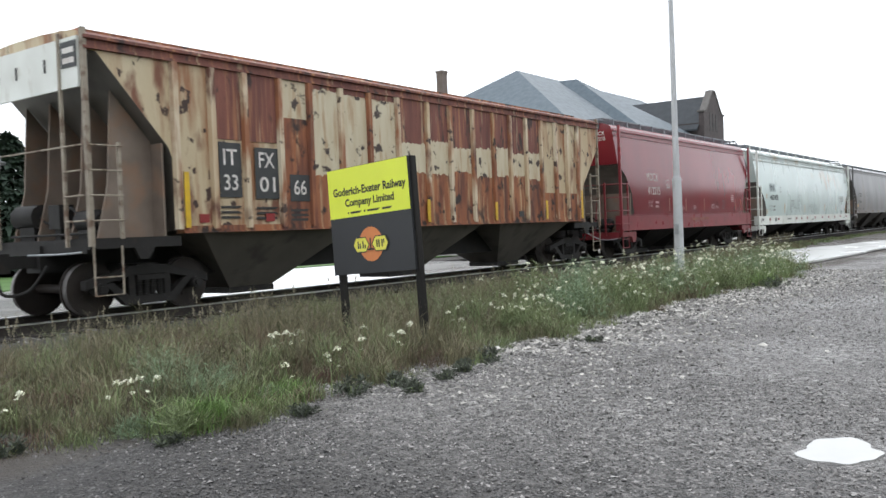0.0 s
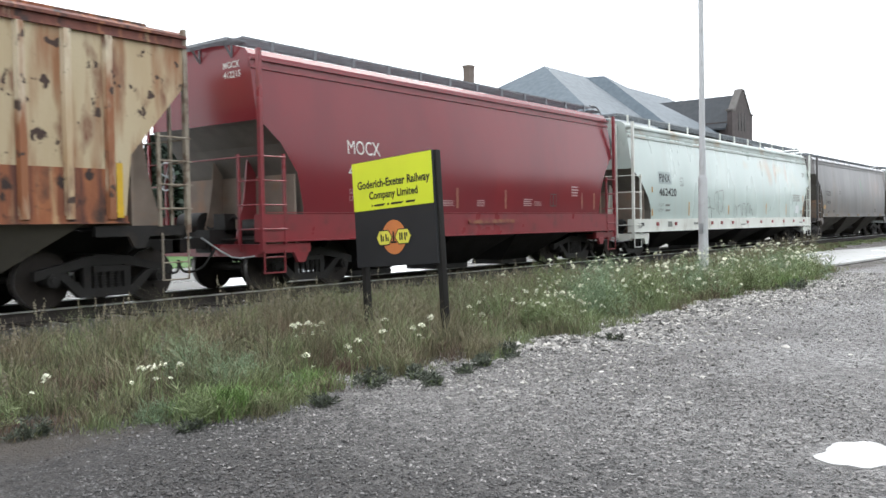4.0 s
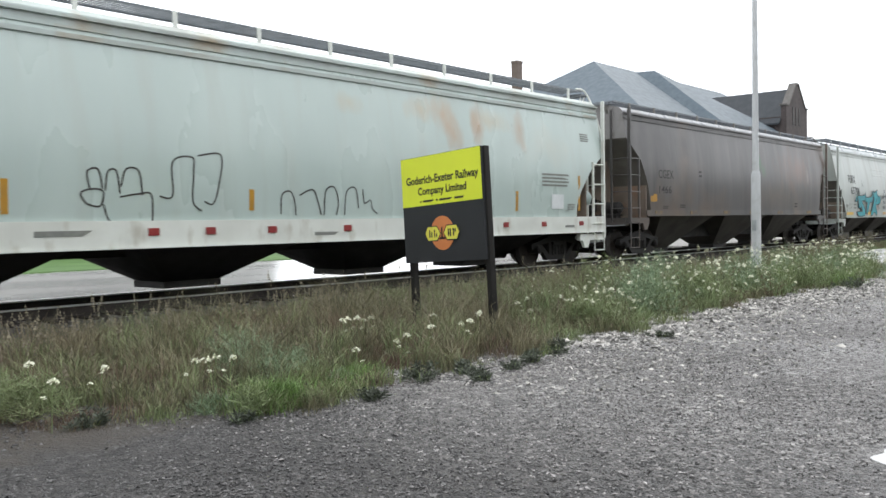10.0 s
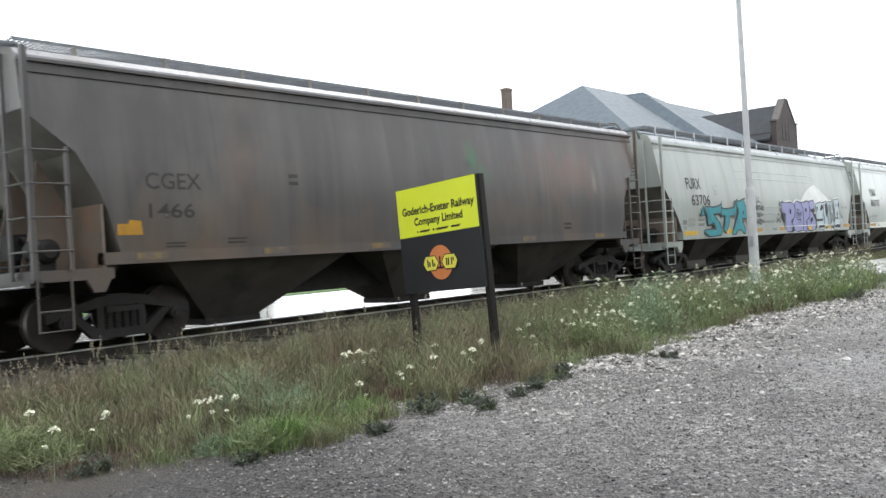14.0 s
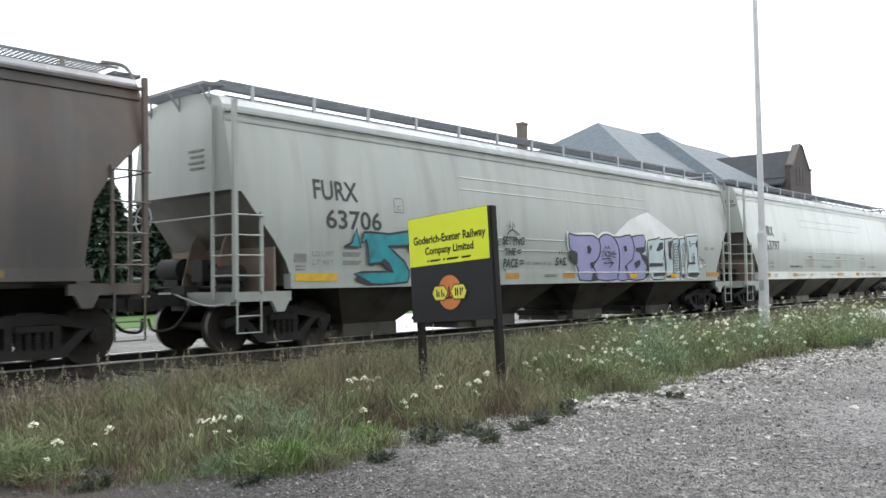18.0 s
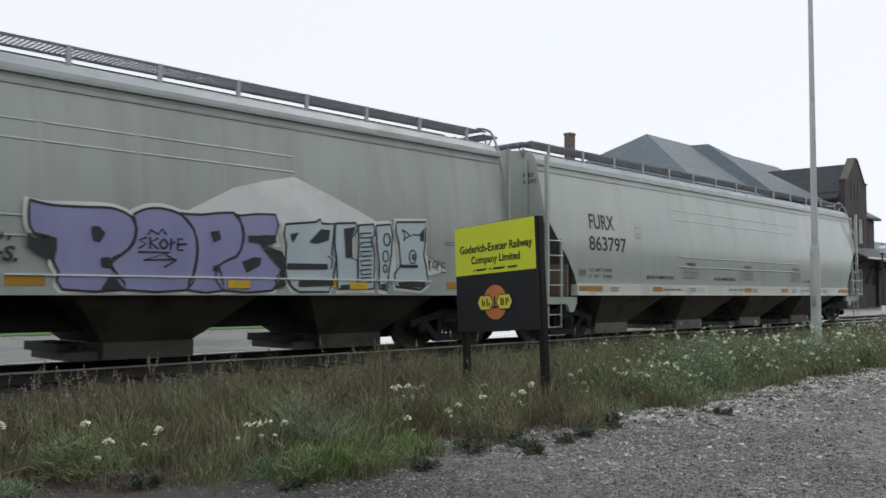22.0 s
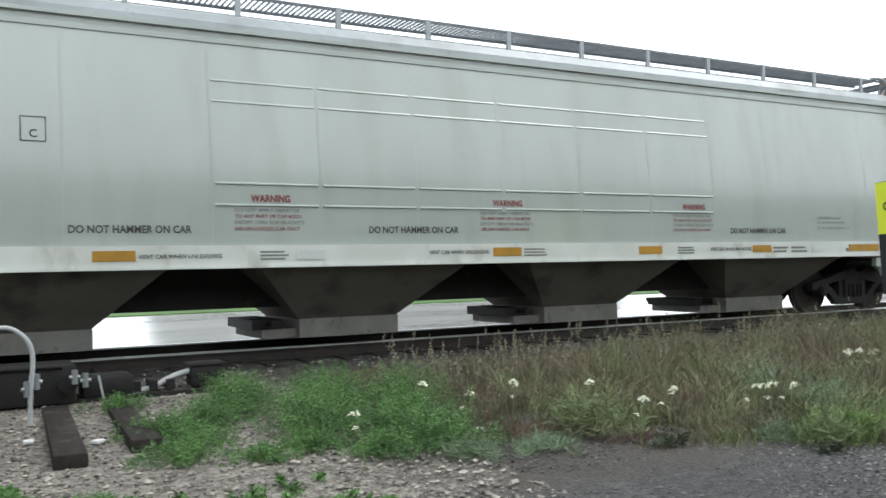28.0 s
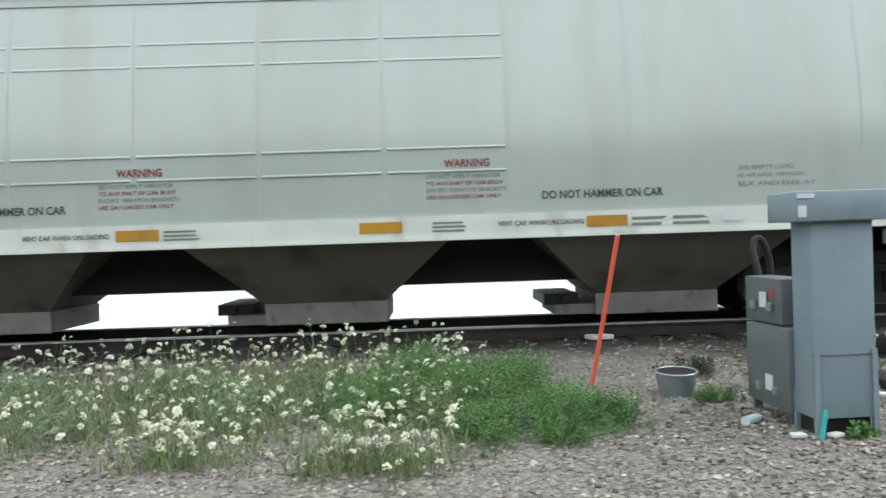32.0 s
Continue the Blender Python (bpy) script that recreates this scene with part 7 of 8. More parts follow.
def platform_lamp(x, y):
    root = thing("platform_lamp", pose(x, y, 0.42), "black cast lamp post with a white globe on the platform", "lamp post", "platform lamps")
    part("base", Form().cyl((0, 0, 0), (0, 0, 0.35), 0.2, 12, 0.13), M_TRIM, root, "pale concrete base")
    part("post", Form().cyl((0, 0, 0.3), (0, 0, 3.75), 0.07, 12, 0.05), M_WOODDARK, root)
    part("globe", Form().cyl((0, 0, 3.8), (0, 0, 4.1), 0.16, 14, 0.26).cyl((0, 0, 4.1), (0, 0, 4.3), 0.26, 14, 0.15), M_LAMPGLASS, root, "white frosted globe")
    part("finial", Form().cyl((0, 0, 4.3), (0, 0, 4.42), 0.12, 10, 0.02).cyl((0, 0, 3.72), (0, 0, 3.8), 0.12, 10, 0.16), M_WOODDARK, root)


platform_lamp(35.9, 19.0)
platform_lamp(61.5, 19.0)
root = thing("platform_sign_post", pose(38.3, 19.6, 0.42), "thin dark post with a small crossbar on the platform", "post")
part("post", Form().cyl((0, 0, 0), (0, 0, 2.1), 0.05, 10), M_GALV, root)
part("crossbar", Form().box(-0.5, 0.5, -0.03, 0.03, 1.95, 2.03), M_WOODDARK, root)
part("foot", Form().cyl((0, 0, 0), (0, 0, 0.25), 0.22, 10, 0.12), M_TRIM, root)
# ---- plants and loose stone ----
rng = np.random.default_rng(7)


def tri_mesh(name, verts, tris, mats, mat_index=None, smooth=False):
    me = bpy.data.meshes.new(name)
    me.vertices.add(len(verts))
    me.vertices.foreach_set("co", np.ascontiguousarray(verts, dtype=np.float32).ravel())
    me.loops.add(len(tris) * 3)
    me.loops.foreach_set("vertex_index", np.ascontiguousarray(tris, dtype=np.int32).ravel())
    me.polygons.add(len(tris))
    me.polygons.foreach_set("loop_start", np.arange(0, len(tris) * 3, 3, dtype=np.int32))
    for m in mats:
        me.materials.append(m)
    if mat_index is not None:
        me.polygons.foreach_set("material_index", np.ascontiguousarray(mat_index, dtype=np.int32))
    me.polygons.foreach_set("use_smooth", np.full(len(tris), smooth))
    me.update(calc_edges=True)
    return me


EDGE = [(-30, 9.5), (-4.4, 8.6), (2.0, 7.4), (3.2, 6.2), (4.6, 5.6), (8.3, 5.75), (12.3, 6.05), (17, 6.0), (21, 5.7), (27, 6.4), (30, 8.6), (36, 10.3), (45, 10.9), (70, 11.2), (140, 11.4)]


def edge_y(x):
    x = np.asarray(x, float)
    return np.interp(x, [a for a, _ in EDGE], [b for _, b in EDGE]) + 0.16 * np.sin(2.1 * x + 0.7) + 0.12 * np.sin(5.3 * x) + 0.07 * np.sin(11.7 * x + 1)


def height_at(y):
    return np.interp(y, [a for a, _ in PROFILE], [b for _, b in PROFILE])


def blades(x, y, h, w, lean, base=None):
    """Curved grass blades: five corners and three triangles each."""
    n = len(x)
    z = height_at(y) - 0.03 if base is None else base
    a = rng.uniform(0, 2 * np.pi, n)
    b = rng.uniform(0, 2 * np.pi, n)
    l = h * lean * rng.uniform(0.2, 1.0, n)
    dx, dy = np.cos(a) * w / 2, np.sin(a) * w / 2
    lx, ly = np.cos(b) * l, np.sin(b) * l
    v = np.empty((n, 5, 3))
    v[:, 0] = np.stack([x - dx, y - dy, z], 1)
    v[:, 1] = np.stack([x + dx, y + dy, z], 1)
    v[:, 2] = np.stack([x + dx * 0.8 + lx * 0.3, y + dy * 0.8 + ly * 0.3, z + h * 0.6], 1)
    v[:, 3] = np.stack([x - dx * 0.8 + lx * 0.3, y - dy * 0.8 + ly * 0.3, z + h * 0.6], 1)
    v[:, 4] = np.stack([x + lx, y + ly, z + h * rng.uniform(0.85, 1.0, n)], 1)
    k = np.arange(n)[:, None] * 5
    t = np.concatenate([k + [0, 1, 2], k + [0, 2, 3], k + [3, 2, 4]], 1).reshape(-1, 3)
    return v.reshape(-1, 3), t


def strip_points(n, x0, x1, y1=11.25, clump=0.5, falloff=1.0):
    """Clumped places between the lot's edge and the ballast."""
    u = rng.uniform(0, 1, n) ** falloff
    x = x0 + (x1 - x0) * u
    lo = edge_y(x)
    y = lo + (y1 - lo) * rng.uniform(0, 1, n)
    cx, cy = np.round(x / clump) * clump, np.round(y / clump) * clump
    h = np.sin(cx * 12.9898 + cy * 78.233) * 43758.5453
    h = h - np.floor(h)
    keep = rng.uniform(0, 1, n) < 0.35 + 0.9 * h
    ox, oy = np.sin(h * 91.7) * clump * 0.5, np.cos(h * 57.3) * clump * 0.5
    x, y = x + ox * 0.7, y + oy * 0.7
    return x[keep], np.clip(y[keep], None, 11.4), h[keep]


def rise(x, y):
    """Short at the lot's edge, taller further in."""
    return np.clip((y - edge_y(x)) / 1.1, 0.1, 1.0) * np.interp(y, [9.4, 11.0], [1.0, 0.45]) * np.interp(x, [2.5, 6.5], [0.5, 1.0])


def grass(name, n, x0, x1, h0, h1, w, material, label, falloff=1.0, y1=11.25, lean=0.95, clump=0.5):
    x, y, c = strip_points(n, x0, x1, y1, clump, falloff)
    h = (h0 + (h1 - h0) * rng.uniform(0, 1, len(x)) * (0.45 + 0.55 * c)) * (0.3 + 0.7 * rise(x, y))
    v, t = blades(x, y, h, np.full(len(x), w) * rng.uniform(0.6, 1.3, len(x)), lean)
    return lone(name, tri_mesh(name, v, t, [material]), None, label, "grass", kind="stuff")


grass("dry_grass", 62000, 2.2, 17, 0.10, 0.52, 0.0055, M_GRASS, "dry brownish summer grass on the verge", 1.0, lean=0.7)
grass("dry_grass", 55000, 16, 48, 0.2, 0.55, 0.012, M_GRASS, "dry brownish summer grass along the track", 1.5)
grass("green_grass", 34000, 3.3, 14, 0.10, 0.46, 0.006, M_GRASSGREEN, "green grass among the dry stalks", 1.0, clump=0.9)
grass("green_grass", 38000, 11, 46, 0.2, 0.55, 0.012, M_GRASSGREEN, "fresh green weeds and grass along the track", 1.5, clump=1.2)
grass("far_grass", 14000, 44, 130, 0.2, 0.5, 0.05, M_GRASSGREEN, "far strip of grass along the track", 1.0, y1=11.6)
grass("dry_grass", 7000, -14, -4.3, 0.15, 0.45, 0.010, M_GRASS, "dry grass under the white flowers", 1.0, y1=11.2)


def tufts(k, m, x0, x1, h0, h1, w, material, label, off=0.0, spread=0.10):
    """Separate tufts of arching blades of uneven height, with bare soil between."""
    cx = rng.uniform(x0, x1, k)
    lo = edge_y(cx) + off
    cy = lo + (10.4 - lo) * rng.uniform(0, 1, k) ** 1.4
    big = rng.uniform(0.5, 1.0, k)
    i = np.repeat(np.arange(k), m)
    x, y = cx[i] + rng.normal(0, spread, k * m) * big[i], cy[i] + rng.normal(0, spread, k * m) * big[i]
    h = (h0 + (h1 - h0) * rng.uniform(0.3, 1, k * m)) * big[i] * (np.clip(0.45 + 0.5 * (cy - edge_y(cx)), 0.35, 1) * np.interp(cx, [2.5, 6.5], [0.6, 1.0]))[i]
    v, t = blades(x, y, h, rng.uniform(0.6, 1.3, k * m) * w, 1.05)
    lone("grass_tufts", tri_mesh("grass_tufts", v, t, [material]), None, label, "grass", kind="stuff")


tufts(235, 70, 3.4, 15, 0.15, 0.95, 0.006, M_TUFT, "arching tufts of straw-coloured grass")
tufts(190, 60, 2.0, 5.4, 0.08, 0.42, 0.006, M_DEADWEED, "low reddish dead grass on bare soil", 0.1)
tufts(180, 70, 3.4, 15, 0.12, 0.74, 0.007, M_GRASSGREEN, "arching tufts of green grass", -0.1)
tufts(300, 45, 15, 44, 0.2, 0.75, 0.015, M_TUFT, "tufts of straw-coloured grass along the track")
tufts(200, 45, 13, 44, 0.2, 0.65, 0.016, M_GRASSGREEN, "tufts of green grass along the track", 0.1)
tufts(60, 40, 2.2, 9, 0.08, 0.22, 0.007, M_GRASSGREEN, "low grass at the gravel's edge", -0.3)

tufts(240, 50, 6.4, 11.5, 0.12, 0.5, 0.006, M_DEADWEED, "reddish dead weeds round the sign", 0.2)
tufts(45, 40, 4.2, 6.0, 0.1, 0.4, 0.007, M_DEADWEED, "reddish dead weeds in the verge", 0.1)


def grass_clump(k, x, y, sx, sy, h0, h1, label):
    gx, gy = rng.normal(x, sx, k), rng.normal(y, sy, k)
    v, t = blades(gx, gy, rng.uniform(h0, h1, k), rng.uniform(0.005, 0.010, k), 0.9)
    lone("grass_tufts", tri_mesh("grass_tufts", v, t, [M_GRASSBRIGHT]), None, label, "grass", kind="stuff")


grass_clump(900, 4.5, 5.75, 0.15, 0.12, 0.12, 0.34, "bright green broad-bladed grass tuft at the gravel's edge")
grass_clump(900, 5.15, 5.85, 0.28, 0.12, 0.05, 0.2, "low bright green grass at the gravel's edge")
grass_clump(500, 5.75, 6.15, 0.16, 0.1, 0.08, 0.24, "small fresh green grass tuft")
grass_clump(700, 20.2, 6.0, 0.5, 0.25, 0.15, 0.4, "fresh green grass beside the coarse stones")


def seed_stalks(n, x0, x1, y0, y1, label):
    x, y = rng.uniform(x0, x1, n), rng.uniform(y0, y1, n)
    y = np.maximum(y, edge_y(x) + 0.7)
    h = rng.uniform(0.4, 0.8, n)
    v1, t1 = blades(x, y, h * rng.uniform(0.7, 1.0, n), np.full(n, 0.005), 0.55)
    tip = v1.reshape(n, 5, 3)[:, 4]
    m = 6
    k = np.repeat(np.arange(n), m)
    f = np.tile(np.linspace(0, 1, m), n)
    c = tip[k] - np.stack([rng.normal(0, 0.008, n * m), rng.normal(0, 0.008, n * m), f * 0.16], 1)
    s = 0.012 + 0.012 * np.sin(f * np.pi)
    a = rng.uniform(0, 6.28, n * m)
    d = np.stack([np.cos(a), np.sin(a), np.zeros_like(a)], 1) * s[:, None]
    up = np.stack([np.zeros_like(a), np.zeros_like(a), np.full_like(a, 0.03)], 1)
    v2 = np.stack([c - d, c + d, c + up], 1).reshape(-1, 3)
    t2 = np.arange(n * m * 3).reshape(-1, 3) + len(v1)
    lone("seed_stalks", tri_mesh("seed_stalks", np.concatenate([v1, v2]), np.concatenate([t1, t2]), [M_SEED]), None, label, "grass", kind="stuff")


seed_stalks(300, 2.2, 18, 6.4, 10.5, "tall straw-coloured grass seed heads in the verge")
seed_stalks(420, 2.2, 18, 8.6, 10.6, "tall straw-coloured grass seed heads")
seed_stalks(600, 18, 46, 6.6, 10.9, "tall straw-coloured grass seed heads along the track")


def umbel_shape(n, r, seed):
    """A flat-topped flower head of many small florets, as triangles about the origin."""
    g = np.random.default_rng(seed)
    a, q = g.uniform(0, 6.28, n), np.sqrt(g.uniform(0, 1, n)) * r
    c = np.stack([q * np.cos(a), q * np.sin(a), -q * q / r * 0.75 + g.normal(0, 0.1, n) * r], 1)
    s = g.uniform(0.6, 1.0, n) * r * 0.36
    b = g.uniform(0, 6.28, n)
    out = []
    for k in range(4):
        t = b + k * np.pi / 2
        out.append(c + np.stack([np.cos(t) * s, np.sin(t) * s, g.normal(0, 0.45, n) * s], 1))
    v = np.stack(out, 1)
    i = np.arange(n)[:, None] * 4
    return v.reshape(-1, 3), np.concatenate([i + [0, 1, 2], i + [0, 2, 3]], 1).reshape(-1, 3)


def flower_patch(name, x, y, h, r, label, leaves=3):
    """Many stems with white heads and a few thin leaves: two materials in one mesh."""
    n = len(x)
    v1, t1 = blades(x, y, h, np.full(n, 0.008), 0.18)
    tip = v1.reshape(n, 5, 3)[:, 4]
    V, T, I = [v1], [t1], [np.zeros(len(t1), int)]
    base = len(v1)
    xs, ys = np.repeat(x, leaves) + rng.normal(0, 0.05, n * leaves), np.repeat(y, leaves) + rng.normal(0, 0.05, n * leaves)
    v3, t3 = blades(xs, ys, np.repeat(h, leaves) * rng.uniform(0.3, 0.8, n * leaves), np.full(n * leaves, 0.011), 1.3)
    V.append(v3)
    T.append(t3 + base)
    I.append(np.zeros(len(t3), int))
    base += len(v3)
    kinds = [umbel_shape(34, 1.0, s) for s in range(4)]
    for i in range(n):
        uv, ut = kinds[i % 4]
        tilt = Euler((rng.normal(0, 0.45), rng.normal(0, 0.45), rng.uniform(0, 6))).to_matrix()
        V.append((uv * r[i]) @ np.array(tilt).T + tip[i])
        T.append(ut + base)
        I.append(np.ones(len(ut), int))
        base += len(uv)
    return lone(name, tri_mesh(name, np.concatenate(V), np.concatenate(T), [M_STEM, M_UMBEL], np.concatenate(I)), None, label, "wildflowers", kind="stuff")


n = 950
fx = rng.uniform(10.4, 26, n)
fy = edge_y(fx) + 0.02 + np.abs(rng.normal(0, 1.0, n))
flower_patch("wildflowers", fx, fy, rng.uniform(0.2, 1.05, n) * np.interp(fx, [11, 13], [0.6, 1]), 0.010 + 0.034 * rng.uniform(0, 1, n) ** 1.8, "white umbel wildflowers along the gravel's edge", 5)
n = 800
fx = rng.uniform(-10.5, -4.5, n)
fy = rng.uniform(8.3, 11.1, n) + 0.1 * (fx + 4.5)
flower_patch("wildflowers", fx, fy, rng.uniform(0.2, 0.68, n) * np.where(fy > 8.8, 1, 0.7), rng.uniform(0.013, 0.034, n), "dense patch of white umbel wildflowers", 4)
n = 90
fx = rng.normal(-5.2, 0.3, n)
fy = rng.normal(7.5, 0.15, n)
flower_patch("wildflowers", fx, fy, rng.uniform(0.15, 0.55, n), rng.uniform(0.016, 0.034, n), "low clump of white umbel wildflowers", 5)
n = 60
fx = rng.normal(-6.6, 0.25, n)
fy = rng.normal(7.85, 0.12, n)
flower_patch("wildflowers", fx, fy, rng.uniform(0.15, 0.4, n), rng.uniform(0.02, 0.035, n), "low clump of yellowish umbel wildflowers", 6)

# single flowers that stand apart
PLANTS = []
for kind in range(3):
    p = thing("wild_carrot", pose(0, 0, -5), "single white umbel flower on a thin green stem", "flower", "single wild flowers")
    h = 0.42
    f = Form()
    f.pipe(curve([(0, 0, -0.05), (0.02, 0.01, h * 0.5), (0.0 + 0.03 * kind, 0.02, h)], 3), 0.0035, 5)
    f.pipe([(0.02, 0.01, h * 0.5), (0.08, -0.03, h * 0.72)], 0.0025, 5)
    part("stem", f, M_STEM, p)
    uv, ut = umbel_shape(34, 0.042, 20 + kind)
    part("flower_head", tri_mesh("flower_head", uv, ut, [M_UMBEL]), None, p, at=pose(0.03 * kind, 0.02, h, 8, 20 - 15 * kind, 0))
    uv, ut = umbel_shape(18, 0.022, 30 + kind)
    part("flower_head", tri_mesh("flower_head", uv, ut, [M_UMBEL]), None, p, at=pose(0.08, -0.03, h * 0.72, -20, 10, 0))
    PLANTS.append(p)
SPOTS = [(5.89, 5.62), (5.29, 5.55), (4.2, 6.15), (4.35, 6.1), (4.1, 6.25), (4.3, 6.3), (6.8, 7.4), (6.95, 7.5), (7.05, 7.42), (7.2, 7.3), (7.0, 7.2), (7.9, 6.9), (8.3, 6.6), (7.6, 6.2), (6.9, 6.2), (7.3, 6.0), (9.6, 6.9), (10.4, 6.5), (10.2, 7.2), (6.3, 5.9), (2.0, 7.3), (2.6, 7.6), (1.9, 8.0), (3.1, 7.2), (8.9, 6.2), (11.2, 6.4), (0.9, 6.9), (3.4, 6.5), (2.9, 6.3)]
for i, (x, y) in enumerate(SPOTS):
    a = PLANTS[i % 3]
    m = pose(x, y, float(height_at(y)) - 0.01, 0, 0, i * 47 % 360)
    if i < 3:
        a.matrix_basis = m
    else:
        copy_thing(a, m)


def leafy(n, r, h, size, seed, feather=1.0):
    """Feathery sprays of small narrow leaves on leaning stems of uneven height."""
    g = np.random.default_rng(seed)
    k = max(5, n // 55)
    a, q = g.uniform(0, 6.28, k), g.uniform(0, 1, k) ** 0.6 * (0.75 + 0.35 * np.sin(2.0 * np.arange(k)))
    reach = 1 + 0.35 * np.sin(2 * a + seed) + 0.2 * np.sin(5 * a + 2 * seed)
    foot = np.stack([q * r * np.cos(a) * reach, q * r * np.sin(a) * reach, np.zeros(k)], 1)
    tall = h * (1 - 0.6 * q ** 2) * g.uniform(0.55, 1.15, k)
    lean = np.stack([np.cos(a) * q, np.sin(a) * q, np.zeros(k)], 1) * 0.5 + g.normal(0, 0.2, (k, 3)) * [1, 1, 0]
    w = g.integers(0, k, n)
    u = g.uniform(0.08, 1, n) ** 0.75
    c = foot[w] + np.stack([np.zeros(n), np.zeros(n), tall[w] * u], 1) + lean[w] * (tall[w] * u ** 1.6)[:, None]
    c[:, :2] += g.normal(0, 1, (n, 2)) * (0.25 * size + 0.35 * h * 0.3 * (1 - u))[:, None]
    d = g.normal(0, 1, (n, 3)) * [1, 1, 0.5] + [0, 0, 0.7]
    d /= np.linalg.norm(d, axis=1)[:, None]
    s = np.cross(d, g.normal(0, 1, (n, 3)))
    s /= np.linalg.norm(s, axis=1)[:, None]
    l = size * g.uniform(0.5, 1.4, n)[:, None]
    wd = l * 0.16 * feather
    v = np.stack([c, c + d * l * 0.5 + s * wd, c + d * l, c + d * l * 0.5 - s * wd], 1)
    i = np.arange(n)[:, None] * 4
    return v.reshape(-1, 3), np.concatenate([i + [0, 1, 2], i + [0, 2, 3]], 1).reshape(-1, 3)


def bush(x, y, r, h, n, material, label, seed, size=0.045, feather=1.0, name="weed_bush", group="weed bushes"):
    v, t = leafy(n, r, h, size, seed, feather)
    p = thing(name, pose(x, y, float(height_at(y)) - 0.02, 0, 0, seed * 37 % 360), label, "plant", group)
    part("leaves", tri_mesh("leaves", v, t, [material]), None, p)
    f = Form()
    g = random.Random(seed)
    for _ in range(9):
        a, q = g.uniform(0, 6.28), g.uniform(0.1, 0.7) * r
        f.pipe([(q * 0.4 * math.cos(a), q * 0.4 * math.sin(a), -0.02), (q * math.cos(a), q * math.sin(a), h * g.uniform(0.4, 0.75))], 0.005, 5)
    tagged(part("stem", f, M_STEM, p), kind="stuff")


for i, (x, y, r, h, n) in enumerate(((0.75, 9.6, 0.5, 0.42, 3200), (1.45, 9.0, 0.6, 0.5, 4200), (1.1, 8.35, 0.55, 0.42, 3600), (1.6, 7.7, 0.5, 0.40, 3200), (1.75, 7.3, 0.4, 0.32, 2200), (1.2, 7.25, 0.3, 0.2, 1500), (0.85, 7.8, 0.3, 0.18, 1300), (2.1, 8.7, 0.5, 0.5, 3000), (0.1, 8.4, 0.3, 0.2, 1400), (-0.15, 7.85, 0.3, 0.2, 1300), (0.4, 7.65, 0.25, 0.12, 900), (-0.05, 8.9, 0.35, 0.22, 1500), (0.35, 9.2, 0.35, 0.26, 1600), (-0.2, 10.3, 0.3, 0.2, 900), (-2.5, 9.3, 0.2, 0.14, 700))):
    bush(x, y, r, h, int(n * 6), M_LEAF, "bright green feathery weed on the ballast", i + 3, 0.023, 0.75)
for i, (x, y, r, h, n) in enumerate((
                                                (-5.0, 10.0, 0.6, 0.5, 3600), (-4.5, 9.2, 0.6, 0.46, 4000), (-3.9, 8.55, 0.5, 0.36, 3000), (-3.55, 8.6, 0.35, 0.28, 1800), (-4.5, 8.35, 0.4, 0.26, 2200), (-4.1, 9.9, 0.45, 0.4, 2400), (-3.97, 8.1, 0.22, 0.2, 1100), (-5.4, 9.0, 0.5, 0.4, 2400), (-1.38, 6.9, 0.3, 0.16, 1100), (-0.9, 6.65, 0.3, 0.14, 1100))):
    bush(x, y, r, h, int(n * 6), M_LEAF, "bright green feathery weed on the ballast", i + 23, 0.023, 0.75)
for i in range(16):
    bush(-4.9 - i * 0.36, 8.75 + 0.5 * (i % 4), 0.5, 0.36, 1300, M_LEAFGREY if i % 3 else M_GRASSGREEN, "feathery green foliage under the white flowers", i + 130, 0.06, 0.35, "flower_foliage", "foliage of the flower patch")
for i, (x, y, r, h) in enumerate(((-2.35, 10.4, 0.3, 0.24), (-0.75, 6.55, 0.35, 0.07), (-0.1, 6.35, 0.5, 0.1), (0.4, 6.0, 0.4, 0.08), (-1.35, 7.4, 0.18, 0.06), (-1.9, 7.95, 0.1, 0.08))):
    bush(x, y, r, h, 900, M_LEAF if i else M_LEAFDARK, "low green weed among the stones", i + 40, 0.05)
for i, (x, y, r, h, m, n) in enumerate(((6.44, 5.05, 0.14, 0.15, M_LEAFDARK, 420), (6.08, 5.54, 0.18, 0.17, M_LEAFDARK, 520), (6.6, 5.45, 0.15, 0.14, M_LEAFDARK, 420), (7.15, 5.25, 0.12, 0.12, M_LEAFDARK, 350), (7.6, 5.3, 0.16, 0.15, M_LEAFDARK, 420), (8.3, 5.5, 0.2, 0.16, M_LEAFDARK, 500), (10.2, 5.1, 0.14, 0.1, M_LEAFDARK, 300), (19.37, 5.32, 0.35, 0.26, M_LEAFDARK, 900), (5.2, 5.35, 0.16, 0.1, M_LEAFDARK, 360), (3.2, 6.35, 0.2, 0.14, M_LEAFDARK, 420), (4.0, 5.5, 0.15, 0.1, M_LEAFDARK, 300))):
    bush(x, y, r, h, n, m, "dark small weed tuft at the gravel's edge", i + 60, 0.06, 0.6, "weed_tuft", "weed tufts")
